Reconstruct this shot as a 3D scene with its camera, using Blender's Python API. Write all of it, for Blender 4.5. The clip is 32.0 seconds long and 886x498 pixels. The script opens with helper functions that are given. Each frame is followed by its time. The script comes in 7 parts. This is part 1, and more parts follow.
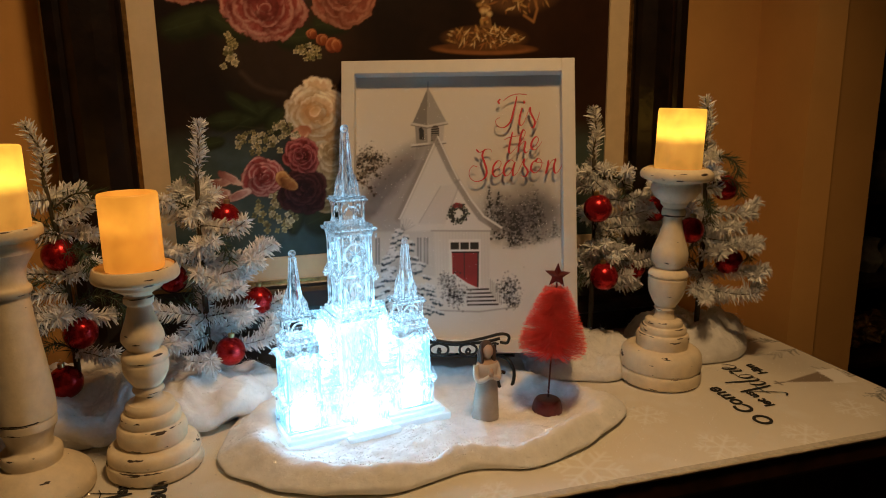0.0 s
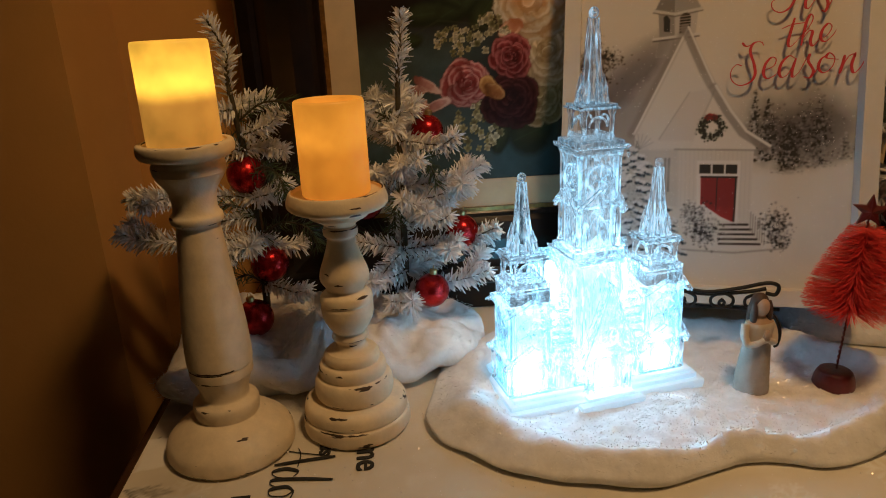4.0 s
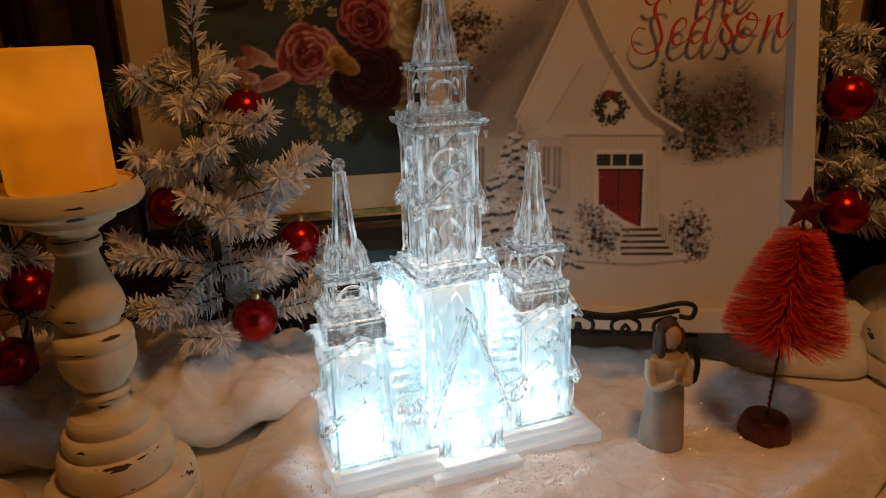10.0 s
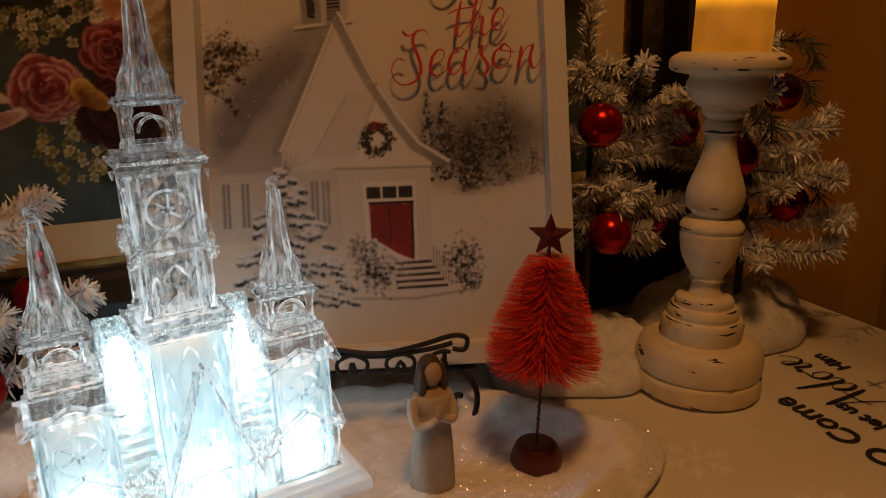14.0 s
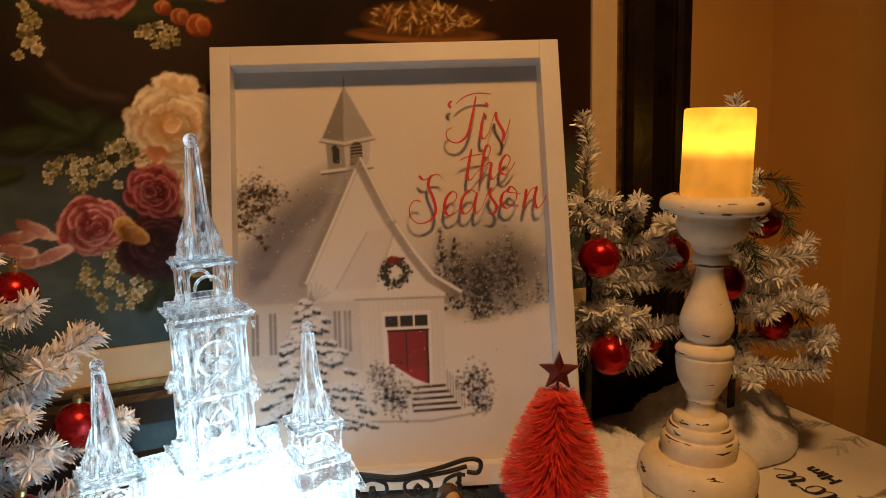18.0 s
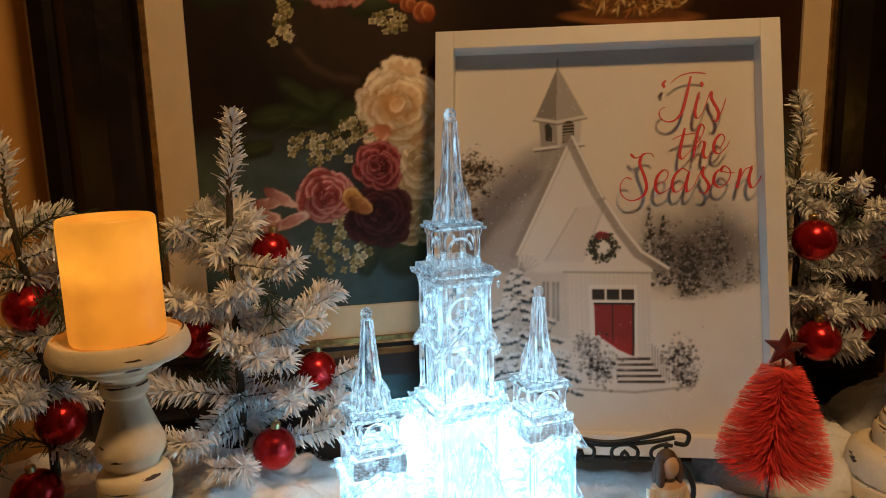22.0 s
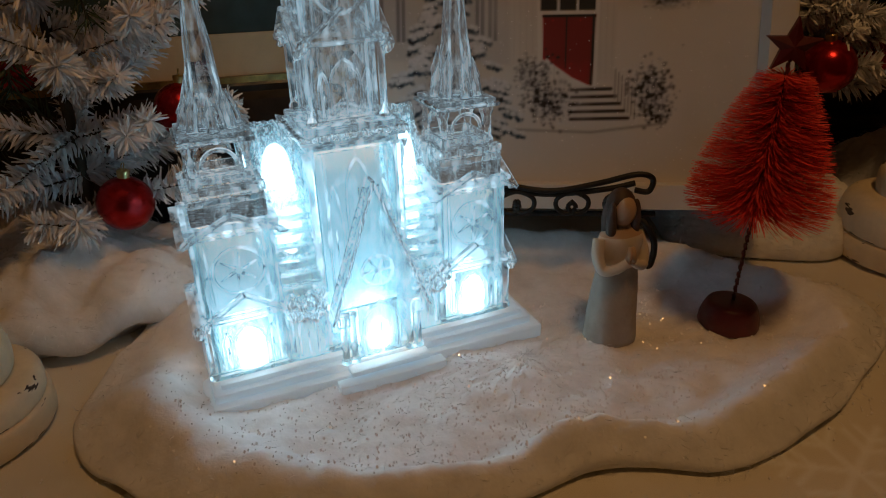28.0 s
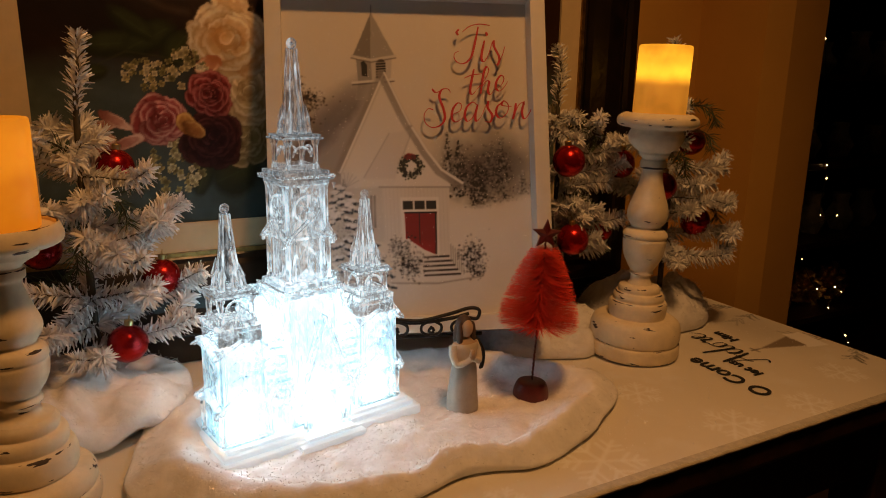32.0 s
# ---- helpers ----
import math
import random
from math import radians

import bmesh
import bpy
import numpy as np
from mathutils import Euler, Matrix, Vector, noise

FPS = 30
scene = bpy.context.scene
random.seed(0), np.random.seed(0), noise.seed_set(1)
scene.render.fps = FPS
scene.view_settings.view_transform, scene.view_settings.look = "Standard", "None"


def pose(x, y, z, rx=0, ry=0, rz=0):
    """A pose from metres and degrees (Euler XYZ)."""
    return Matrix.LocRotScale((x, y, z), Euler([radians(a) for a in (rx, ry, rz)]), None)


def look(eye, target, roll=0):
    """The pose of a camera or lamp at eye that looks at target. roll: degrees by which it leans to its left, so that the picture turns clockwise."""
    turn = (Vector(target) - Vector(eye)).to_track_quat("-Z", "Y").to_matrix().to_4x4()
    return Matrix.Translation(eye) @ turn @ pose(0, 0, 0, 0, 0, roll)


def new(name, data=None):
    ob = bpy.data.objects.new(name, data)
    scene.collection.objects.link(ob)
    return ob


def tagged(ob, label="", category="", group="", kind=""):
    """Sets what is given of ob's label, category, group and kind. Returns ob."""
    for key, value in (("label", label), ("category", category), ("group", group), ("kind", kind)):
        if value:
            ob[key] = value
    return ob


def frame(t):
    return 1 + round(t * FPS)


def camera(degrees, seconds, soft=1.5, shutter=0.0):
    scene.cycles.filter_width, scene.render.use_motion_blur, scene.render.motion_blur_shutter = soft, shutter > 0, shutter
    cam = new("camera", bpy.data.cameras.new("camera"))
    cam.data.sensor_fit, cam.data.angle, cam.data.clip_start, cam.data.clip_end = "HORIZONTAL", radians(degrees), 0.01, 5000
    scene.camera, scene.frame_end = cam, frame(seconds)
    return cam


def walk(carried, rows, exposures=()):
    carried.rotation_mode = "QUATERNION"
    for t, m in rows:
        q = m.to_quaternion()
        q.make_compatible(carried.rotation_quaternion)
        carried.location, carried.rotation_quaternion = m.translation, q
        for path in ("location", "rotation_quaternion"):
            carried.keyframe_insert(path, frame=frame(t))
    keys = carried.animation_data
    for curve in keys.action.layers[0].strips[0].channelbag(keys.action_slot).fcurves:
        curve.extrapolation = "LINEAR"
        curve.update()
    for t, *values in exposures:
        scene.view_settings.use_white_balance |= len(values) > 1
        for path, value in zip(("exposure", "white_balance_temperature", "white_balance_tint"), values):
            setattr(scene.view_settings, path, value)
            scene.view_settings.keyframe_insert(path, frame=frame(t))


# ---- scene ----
cam = camera(64.6, 32.0, 1.0)
PATH = [
    (0, (0.0664, 0.0143, 1.2905), (0.0005, 2.4945, 0.7463), -0.75),
    (0.5, (0.0973, 0.0170, 1.2938), (-0.0286, 2.4852, 0.7079), 0.26),
    (1, (0.1179, 0.0152, 1.2831), (-0.1305, 2.4701, 0.6787), 0.15),
    (1.5, (0.1165, 0.0305, 1.2789), (-0.2954, 2.4494, 0.6262), -0.40),
    (2, (0.1156, 0.0365, 1.2700), (-0.4258, 2.4231, 0.5902), -0.96),
    (2.5, (0.0779, 0.0676, 1.2610), (-0.5145, 2.4237, 0.5227), -1.55),
    (3, (0.0260, 0.1175, 1.2499), (-0.5668, 2.4632, 0.4785), -1.91),
    (3.5, (-0.0404, 0.1658, 1.2542), (-0.5955, 2.5087, 0.4448), -2.63),
    (5.5, (-0.1511, 0.3784, 1.2279), (-0.7804, 2.7009, 0.4173), -1.36),
    (6, (-0.1331, 0.4060, 1.2339), (-0.8798, 2.7363, 0.5563), -0.49),
    (6.5, (-0.1101, 0.4197, 1.2272), (-0.9264, 2.7359, 0.5813), -0.30),
    (7, (-0.0909, 0.4348, 1.2130), (-0.9189, 2.7499, 0.5727), -0.11),
    (7.5, (-0.0731, 0.4498, 1.1998), (-0.8401, 2.7770, 0.5306), -0.63),
    (8, (-0.0531, 0.4564, 1.1928), (-0.7175, 2.8058, 0.4928), -1.32),
    (8.5, (-0.0386, 0.4602, 1.1872), (-0.6232, 2.8148, 0.4336), -1.72),
    (9, (-0.0288, 0.4614, 1.1800), (-0.5337, 2.8339, 0.4290), -1.67),
    (9.5, (-0.0210, 0.4609, 1.1741), (-0.4491, 2.8433, 0.4053), -1.63),
    (10, (-0.0144, 0.4652, 1.1723), (-0.3752, 2.8564, 0.3956), -1.86),
    (10.5, (-0.0066, 0.4730, 1.1691), (-0.3128, 2.8726, 0.3950), -1.80),
    (11, (0.0054, 0.4771, 1.1656), (-0.2480, 2.8880, 0.4091), -1.46),
    (11.5, (0.0137, 0.4825, 1.1642), (-0.2067, 2.8966, 0.4060), -1.44),
    (12, (0.0213, 0.4908, 1.1625), (-0.1319, 2.9131, 0.4147), -1.34),
    (12.5, (0.0351, 0.4974, 1.1639), (-0.0434, 2.9236, 0.4143), -1.44),
    (13, (0.0534, 0.4996, 1.1652), (0.0503, 2.9307, 0.4269), -1.57),
    (13.5, (0.0739, 0.5028, 1.1652), (0.1271, 2.9379, 0.4451), -1.67),
    (14, (0.0922, 0.5063, 1.1679), (0.2156, 2.9476, 0.4778), -1.84),
    (14.5, (0.1095, 0.5162, 1.1711), (0.3358, 2.9518, 0.4858), -1.87),
    (16.5, (0.0907, 0.5115, 1.2202), (0.4355, 2.9734, 0.6993), -1.06),
    (17, (0.0826, 0.4923, 1.2280), (0.3871, 2.9740, 0.7778), -1.55),
    (17.5, (0.0709, 0.4734, 1.2380), (0.3266, 2.9630, 0.8065), -1.60),
    (18, (0.0648, 0.4562, 1.2433), (0.2316, 2.9569, 0.8264), -1.76),
    (18.5, (0.0544, 0.4370, 1.2414), (0.1544, 2.9389, 0.8152), -1.77),
    (19, (0.0377, 0.4266, 1.2420), (0.0731, 2.9254, 0.7931), -1.65),
    (19.5, (0.0194, 0.4147, 1.2431), (-0.0107, 2.9178, 0.8077), -1.62),
    (20, (-0.0010, 0.4086, 1.2388), (-0.0836, 2.9124, 0.8186), -1.54),
    (20.5, (-0.0218, 0.4061, 1.2395), (-0.1709, 2.9076, 0.8239), -1.45),
    (21, (-0.0320, 0.4102, 1.2383), (-0.2520, 2.9030, 0.8019), -1.27),
    (21.5, (-0.0361, 0.4110, 1.2382), (-0.3026, 2.8987, 0.7993), -1.22),
    (22, (-0.0385, 0.4080, 1.2344), (-0.3353, 2.8918, 0.7896), -1.53),
    (22.5, (-0.0472, 0.4074, 1.2332), (-0.4044, 2.8727, 0.7340), -2.08),
    (23, (-0.0498, 0.3992, 1.2254), (-0.3974, 2.8503, 0.6614), -2.17),
    (23.5, (-0.0503, 0.4022, 1.2157), (-0.3818, 2.8366, 0.5679), -2.50),
    (24, (-0.0428, 0.4195, 1.2012), (-0.3410, 2.8322, 0.4666), -2.63),
    (24.5, (-0.0297, 0.4390, 1.1849), (-0.3282, 2.8216, 0.3588), -2.69),
    (25, (-0.0112, 0.4648, 1.1514), (-0.3134, 2.8091, 0.2215), -2.42),
    (25.5, (0.0026, 0.4990, 1.1287), (-0.3033, 2.7855, 0.0668), -1.63),
    (27.5, (0.0172, 0.5748, 1.0993), (-0.2396, 2.8421, -0.0145), -1.91),
    (28, (0.0142, 0.5804, 1.0969), (-0.2078, 2.8587, -0.0059), -1.74),
    (28.5, (0.0081, 0.5665, 1.0996), (-0.1375, 2.8720, 0.0441), -1.43),
    (29, (-0.0092, 0.5314, 1.1138), (-0.0616, 2.8713, 0.1280), -1.71),
    (29.5, (-0.0252, 0.4739, 1.1329), (0.0605, 2.8485, 0.2349), -1.39),
    (30, (-0.0549, 0.4157, 1.1515), (0.1643, 2.8195, 0.3588), -1.20),
    (30.5, (-0.0675, 0.3579, 1.1717), (0.2502, 2.7753, 0.4590), -1.66),
    (31, (-0.0772, 0.3112, 1.1781), (0.3780, 2.7204, 0.5127), -1.05),
    (31.5, (-0.0844, 0.2736, 1.1892), (0.4143, 2.6816, 0.5513), 0.05),
    (32, (-0.0834, 0.2290, 1.2045), (0.3569, 2.6588, 0.6092), 0.78),
]
EXPOSURES = [(0, -0.2, 5050, 0), (3.5, -0.45, 5000, 0), (6, -0.75, 6300, 12), (8, -1.1, 7300, 18), (9, -1.25, 7400, 20), (11, -1.35, 7700, 24), (13, -1.4, 7900, 24), (14.5, -1.2, 7700, 24), (17, -0.1, 6600, 16), (19, -0.05, 6100, 10), (22, -0.2, 5250, 2), (24, -1.2, 5800, 8), (25.5, -1.55, 6200, 10), (28, -1.95, 6100, 10), (29.2, -1.9, 6200, 10), (30, -1.5, 6500, 14), (31, -1.0, 6900, 18), (32, -0.7, 7100, 20)]
walk(cam, [(t, look(eye, target, roll)) for t, eye, target, roll in PATH], EXPOSURES)

# ---- light ----
world = bpy.data.worlds.new("night")
world.use_nodes = True
world.node_tree.nodes["Background"].inputs[0].default_value = (0.10, 0.06, 0.03, 1)
world.node_tree.nodes["Background"].inputs[1].default_value = 0.02
scene.world = world

SIZE = 1.27                      # everything is drawn on a smaller plan and grown about the table top at the end
LAMP_AT = (0.22, 0.42, 2.10)
spot = bpy.data.lights.new("can_light", "SPOT")
spot.energy, spot.color, spot.shadow_soft_size = 85, (1.0, 0.50, 0.165), 0.115
spot.spot_size, spot.spot_blend = radians(104), 0.9
spot_ob = new("can_light", spot)
spot_ob.matrix_basis = look(LAMP_AT, (-0.04, 0.96, 0.90))
tagged(spot_ob, kind="structure")

TURN = 17.8                      # the table and wall stand turned by this against the first view
CT, ST = math.cos(radians(TURN)), math.sin(radians(TURN))
TZ = 0.75                        # top of the table cloth


def uv(u, v, z=0.0):
    """Place along and away from the table's front, in world metres."""
    return Vector((u * CT - v * ST, u * ST + v * CT, z))


ROOM = pose(0, 0, 0, 0, 0, TURN)

# ---- materials ----


def mat(name, col, rough=0.5, metal=0.0, var=0.18, scale=30.0, bump=0.0, bscale=250.0, spread=None, **extra):
    """Surface with colour mottling at two sizes and a fine relief."""
    m = bpy.data.materials.new(name)
    m.use_nodes = True
    nt = m.node_tree
    bs = nt.nodes["Principled BSDF"]
    tc = nt.nodes.new("ShaderNodeTexCoord")
    n1 = nt.nodes.new("ShaderNodeTexNoise")
    n1.inputs["Scale"].default_value, n1.inputs["Detail"].default_value = scale, 6
    n1.inputs["Roughness"].default_value = 0.65
    nt.links.new(tc.outputs["Object"], n1.inputs["Vector"])
    ramp = nt.nodes.new("ShaderNodeValToRGB")
    dark = [max(0, c * (1 - var)) for c in col]
    light = [min(1, c * (1 + var * 0.7)) for c in (spread or col)]
    ramp.color_ramp.elements[0].position, ramp.color_ramp.elements[1].position = 0.32, 0.68
    ramp.color_ramp.elements[0].color, ramp.color_ramp.elements[1].color = (*dark, 1), (*light, 1)
    nt.links.new(n1.outputs["Fac"], ramp.inputs["Fac"])
    nt.links.new(ramp.outputs["Color"], bs.inputs["Base Color"])
    bs.inputs["Roughness"].default_value, bs.inputs["Metallic"].default_value = rough, metal
    if bump:
        n2 = nt.nodes.new("ShaderNodeTexNoise")
        n2.inputs["Scale"].default_value, n2.inputs["Detail"].default_value = bscale, 4
        nt.links.new(tc.outputs["Object"], n2.inputs["Vector"])
        b = nt.nodes.new("ShaderNodeBump")
        b.inputs["Strength"].default_value, b.inputs["Distance"].default_value = bump, 0.002
        nt.links.new(n2.outputs["Fac"], b.inputs["Height"])
        nt.links.new(b.outputs["Normal"], bs.inputs["Normal"])
    for key, value in extra.items():
        bs.inputs[key.replace("_", " ")].default_value = value
    return m


def painted(name, rough=0.6, bump=0.15, bscale=900.0, shiny=0.5):
    """Colour from the mesh's own paint, with a fine canvas or paper relief."""
    m = bpy.data.materials.new(name)
    m.use_nodes = True
    nt = m.node_tree
    bs = nt.nodes["Principled BSDF"]
    at = nt.nodes.new("ShaderNodeAttribute")
    at.attribute_name = "paint"
    nt.links.new(at.outputs["Color"], bs.inputs["Base Color"])
    bs.inputs["Roughness"].default_value, bs.inputs["Specular IOR Level"].default_value = rough, shiny
    tc = nt.nodes.new("ShaderNodeTexCoord")
    n2 = nt.nodes.new("ShaderNodeTexNoise")
    n2.inputs["Scale"].default_value = bscale
    nt.links.new(tc.outputs["Object"], n2.inputs["Vector"])
    b = nt.nodes.new("ShaderNodeBump")
    b.inputs["Strength"].default_value, b.inputs["Distance"].default_value = bump, 0.001
    nt.links.new(n2.outputs["Fac"], b.inputs["Height"])
    nt.links.new(b.outputs["Normal"], bs.inputs["Normal"])
    return m


def clear(name, tint, milk, rough, ior=1.46, shine=0.0, solid=False, grain=120, relief=0.5, light=(0.58, 0.86, 1.0), glint=4.5):
    """Moulded acrylic: light goes straight through, part of it is scattered, the rest mirrored; shine paints in glow
    and glints.
    """
    m = bpy.data.materials.new(name)
    m.use_nodes = True
    nt = m.node_tree
    for n in list(nt.nodes):
        nt.nodes.remove(n)
    out = nt.nodes.new("ShaderNodeOutputMaterial")
    if solid:
        tr = nt.nodes.new("ShaderNodeBsdfRefraction")
        tr.inputs["IOR"].default_value, tr.inputs["Roughness"].default_value = 1.44, rough * 0.6
    else:
        tr = nt.nodes.new("ShaderNodeBsdfTransparent")
    tr.inputs[0].default_value = (*tint, 1)
    tl = nt.nodes.new("ShaderNodeBsdfTranslucent")
    tl.inputs[0].default_value = (0.9, 0.95, 1.0, 1)
    df = nt.nodes.new("ShaderNodeBsdfDiffuse")
    df.inputs[0].default_value = (0.85, 0.92, 0.97, 1)
    scat = nt.nodes.new("ShaderNodeMixShader")
    scat.inputs[0].default_value = 0.35
    nt.links.new(tl.outputs[0], scat.inputs[1])
    nt.links.new(df.outputs[0], scat.inputs[2])
    body = nt.nodes.new("ShaderNodeMixShader")
    nz = nt.nodes.new("ShaderNodeTexNoise")
    nz.inputs["Scale"].default_value, nz.inputs["Detail"].default_value = grain, 5
    tc = nt.nodes.new("ShaderNodeTexCoord")
    mp = nt.nodes.new("ShaderNodeMapping")
    mp.inputs["Scale"].default_value = (1.7, 1.7, 0.5)
    nt.links.new(tc.outputs["Object"], mp.inputs["Vector"])
    nt.links.new(mp.outputs[0], nz.inputs["Vector"])
    mr = nt.nodes.new("ShaderNodeMapRange")
    mr.inputs["From Min"].default_value, mr.inputs["From Max"].default_value = 0.35, 0.65
    mr.inputs["To Min"].default_value, mr.inputs["To Max"].default_value = milk * 0.55, milk * 1.45
    nt.links.new(nz.outputs["Fac"], mr.inputs["Value"])
    nt.links.new(mr.outputs[0], body.inputs[0])
    nt.links.new(tr.outputs[0], body.inputs[1])
    nt.links.new(scat.outputs[0], body.inputs[2])
    gl = nt.nodes.new("ShaderNodeBsdfGlossy")
    gl.inputs["Roughness"].default_value = rough
    fr = nt.nodes.new("ShaderNodeFresnel")
    fr.inputs["IOR"].default_value = ior
    bp = nt.nodes.new("ShaderNodeBump")
    bp.inputs["Strength"].default_value, bp.inputs["Distance"].default_value = relief, 0.002
    nt.links.new(nz.outputs["Fac"], bp.inputs["Height"])
    nt.links.new(bp.outputs["Normal"], gl.inputs["Normal"])
    nt.links.new(bp.outputs["Normal"], fr.inputs["Normal"])
    if solid:
        nt.links.new(bp.outputs["Normal"], tr.inputs["Normal"])
    mix = nt.nodes.new("ShaderNodeMixShader")
    nt.links.new(fr.outputs[0], mix.inputs[0])
    nt.links.new(body.outputs[0], mix.inputs[1])
    nt.links.new(gl.outputs[0], mix.inputs[2])
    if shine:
        # emission stands in for piped light, weaker higher up, with noise as painted glints
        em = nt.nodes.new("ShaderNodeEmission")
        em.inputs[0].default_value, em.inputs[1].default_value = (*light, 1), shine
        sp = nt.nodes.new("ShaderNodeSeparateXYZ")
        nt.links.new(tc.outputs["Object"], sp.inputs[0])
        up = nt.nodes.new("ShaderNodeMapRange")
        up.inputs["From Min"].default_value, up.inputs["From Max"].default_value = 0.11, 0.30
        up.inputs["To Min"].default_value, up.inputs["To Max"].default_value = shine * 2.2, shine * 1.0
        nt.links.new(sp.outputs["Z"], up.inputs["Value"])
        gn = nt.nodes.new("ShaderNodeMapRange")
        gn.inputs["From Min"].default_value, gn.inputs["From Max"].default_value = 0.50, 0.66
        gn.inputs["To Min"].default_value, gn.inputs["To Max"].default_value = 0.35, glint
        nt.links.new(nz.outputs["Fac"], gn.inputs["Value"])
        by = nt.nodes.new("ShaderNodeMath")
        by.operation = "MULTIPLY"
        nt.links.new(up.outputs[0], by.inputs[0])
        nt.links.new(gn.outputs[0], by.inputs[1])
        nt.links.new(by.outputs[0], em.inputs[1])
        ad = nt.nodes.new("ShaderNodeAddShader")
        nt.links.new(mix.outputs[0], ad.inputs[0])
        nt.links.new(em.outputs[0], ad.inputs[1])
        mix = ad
    nt.links.new(mix.outputs[0], out.inputs[0])
    return m


def glow(name, col, strength, noisy=0.0):
    m = bpy.data.materials.new(name)
    m.use_nodes = True
    bs = m.node_tree.nodes["Principled BSDF"]
    bs.inputs["Base Color"].default_value = (0.8, 0.8, 0.8, 1)
    bs.inputs["Emission Color"].default_value = (*col, 1)
    bs.inputs["Emission Strength"].default_value = strength
    if noisy:
        # emission painted brightest at the foot, uneven further up
        nt = m.node_tree
        tc = nt.nodes.new("ShaderNodeTexCoord")
        sp = nt.nodes.new("ShaderNodeSeparateXYZ")
        nt.links.new(tc.outputs["Generated"], sp.inputs[0])
        rp = nt.nodes.new("ShaderNodeValToRGB")
        es = rp.color_ramp.elements
        rp.color_ramp.interpolation = "EASE"
        es[0].position, es[0].color = 0.0, (1, 1, 1, 1)
        es[1].position, es[1].color = 1.0, (0.17, 0.17, 0.17, 1)
        e = es.new(0.30)
        e.color = (0.42, 0.42, 0.42, 1)
        e = es.new(0.60)
        e.color = (0.24, 0.24, 0.24, 1)
        nt.links.new(sp.outputs["Z"], rp.inputs["Fac"])
        nz = nt.nodes.new("ShaderNodeTexNoise")
        mp = nt.nodes.new("ShaderNodeMapping")
        mp.inputs["Scale"].default_value = (38, 38, 30)
        nt.links.new(tc.outputs["Object"], mp.inputs[0])
        nt.links.new(mp.outputs[0], nz.inputs["Vector"])
        nz.inputs["Scale"].default_value, nz.inputs["Detail"].default_value = 1.0, 3
        mr = nt.nodes.new("ShaderNodeMapRange")
        mr.inputs["From Min"].default_value, mr.inputs["From Max"].default_value = 0.3, 0.7
        mr.inputs["To Min"].default_value, mr.inputs["To Max"].default_value = strength * 0.65, strength * 1.35
        nt.links.new(nz.outputs["Fac"], mr.inputs["Value"])
        ml = nt.nodes.new("ShaderNodeMath")
        ml.operation = "MULTIPLY"
        nt.links.new(rp.outputs["Color"], ml.inputs[0])
        nt.links.new(mr.outputs[0], ml.inputs[1])
        nt.links.new(ml.outputs[0], bs.inputs["Emission Strength"])
    return m


def wax(name, low, high, bottom, middle, top):
    """Ivory wax of a flameless candle, lit from inside: a bright zone round the hidden bulb."""
    m = mat(name, (0.36, 0.17, 0.03), 0.45, var=0.06, scale=60, bump=0.12, bscale=120)
    nt = m.node_tree
    bs = nt.nodes["Principled BSDF"]
    tc = nt.nodes.new("ShaderNodeTexCoord")
    sp = nt.nodes.new("ShaderNodeSeparateXYZ")
    nt.links.new(tc.outputs["Generated"], sp.inputs[0])
    rp = nt.nodes.new("ShaderNodeValToRGB")
    rp.color_ramp.interpolation = "EASE"
    es = rp.color_ramp.elements
    es[0].position, es[0].color = 0.0, (*[c * bottom for c in low], 1)
    es[1].position, es[1].color = 1.0, (*[c * top for c in high], 1)
    e = es.new(0.40)
    e.color = (*[c * bottom * 1.25 for c in low], 1)
    e = es.new(0.60)
    e.color = (*[c * middle for c in high], 1)
    e = es.new(0.80)
    e.color = (*[c * (middle * 0.45 + top * 0.55) for c in high], 1)
    nt.links.new(sp.outputs["Z"], rp.inputs["Fac"])
    nt.links.new(rp.outputs["Color"], bs.inputs["Emission Color"])
    nz = nt.nodes.new("ShaderNodeTexNoise")
    nz.inputs["Scale"].default_value, nz.inputs["Detail"].default_value = 34, 3
    nt.links.new(tc.outputs["Object"], nz.inputs["Vector"])
    mr = nt.nodes.new("ShaderNodeMapRange")
    mr.inputs["From Min"].default_value, mr.inputs["From Max"].default_value = 0.3, 0.7
    mr.inputs["To Min"].default_value, mr.inputs["To Max"].default_value = 0.78, 1.15
    nt.links.new(nz.outputs["Fac"], mr.inputs["Value"])
    nt.links.new(mr.outputs[0], bs.inputs["Emission Strength"])
    return m


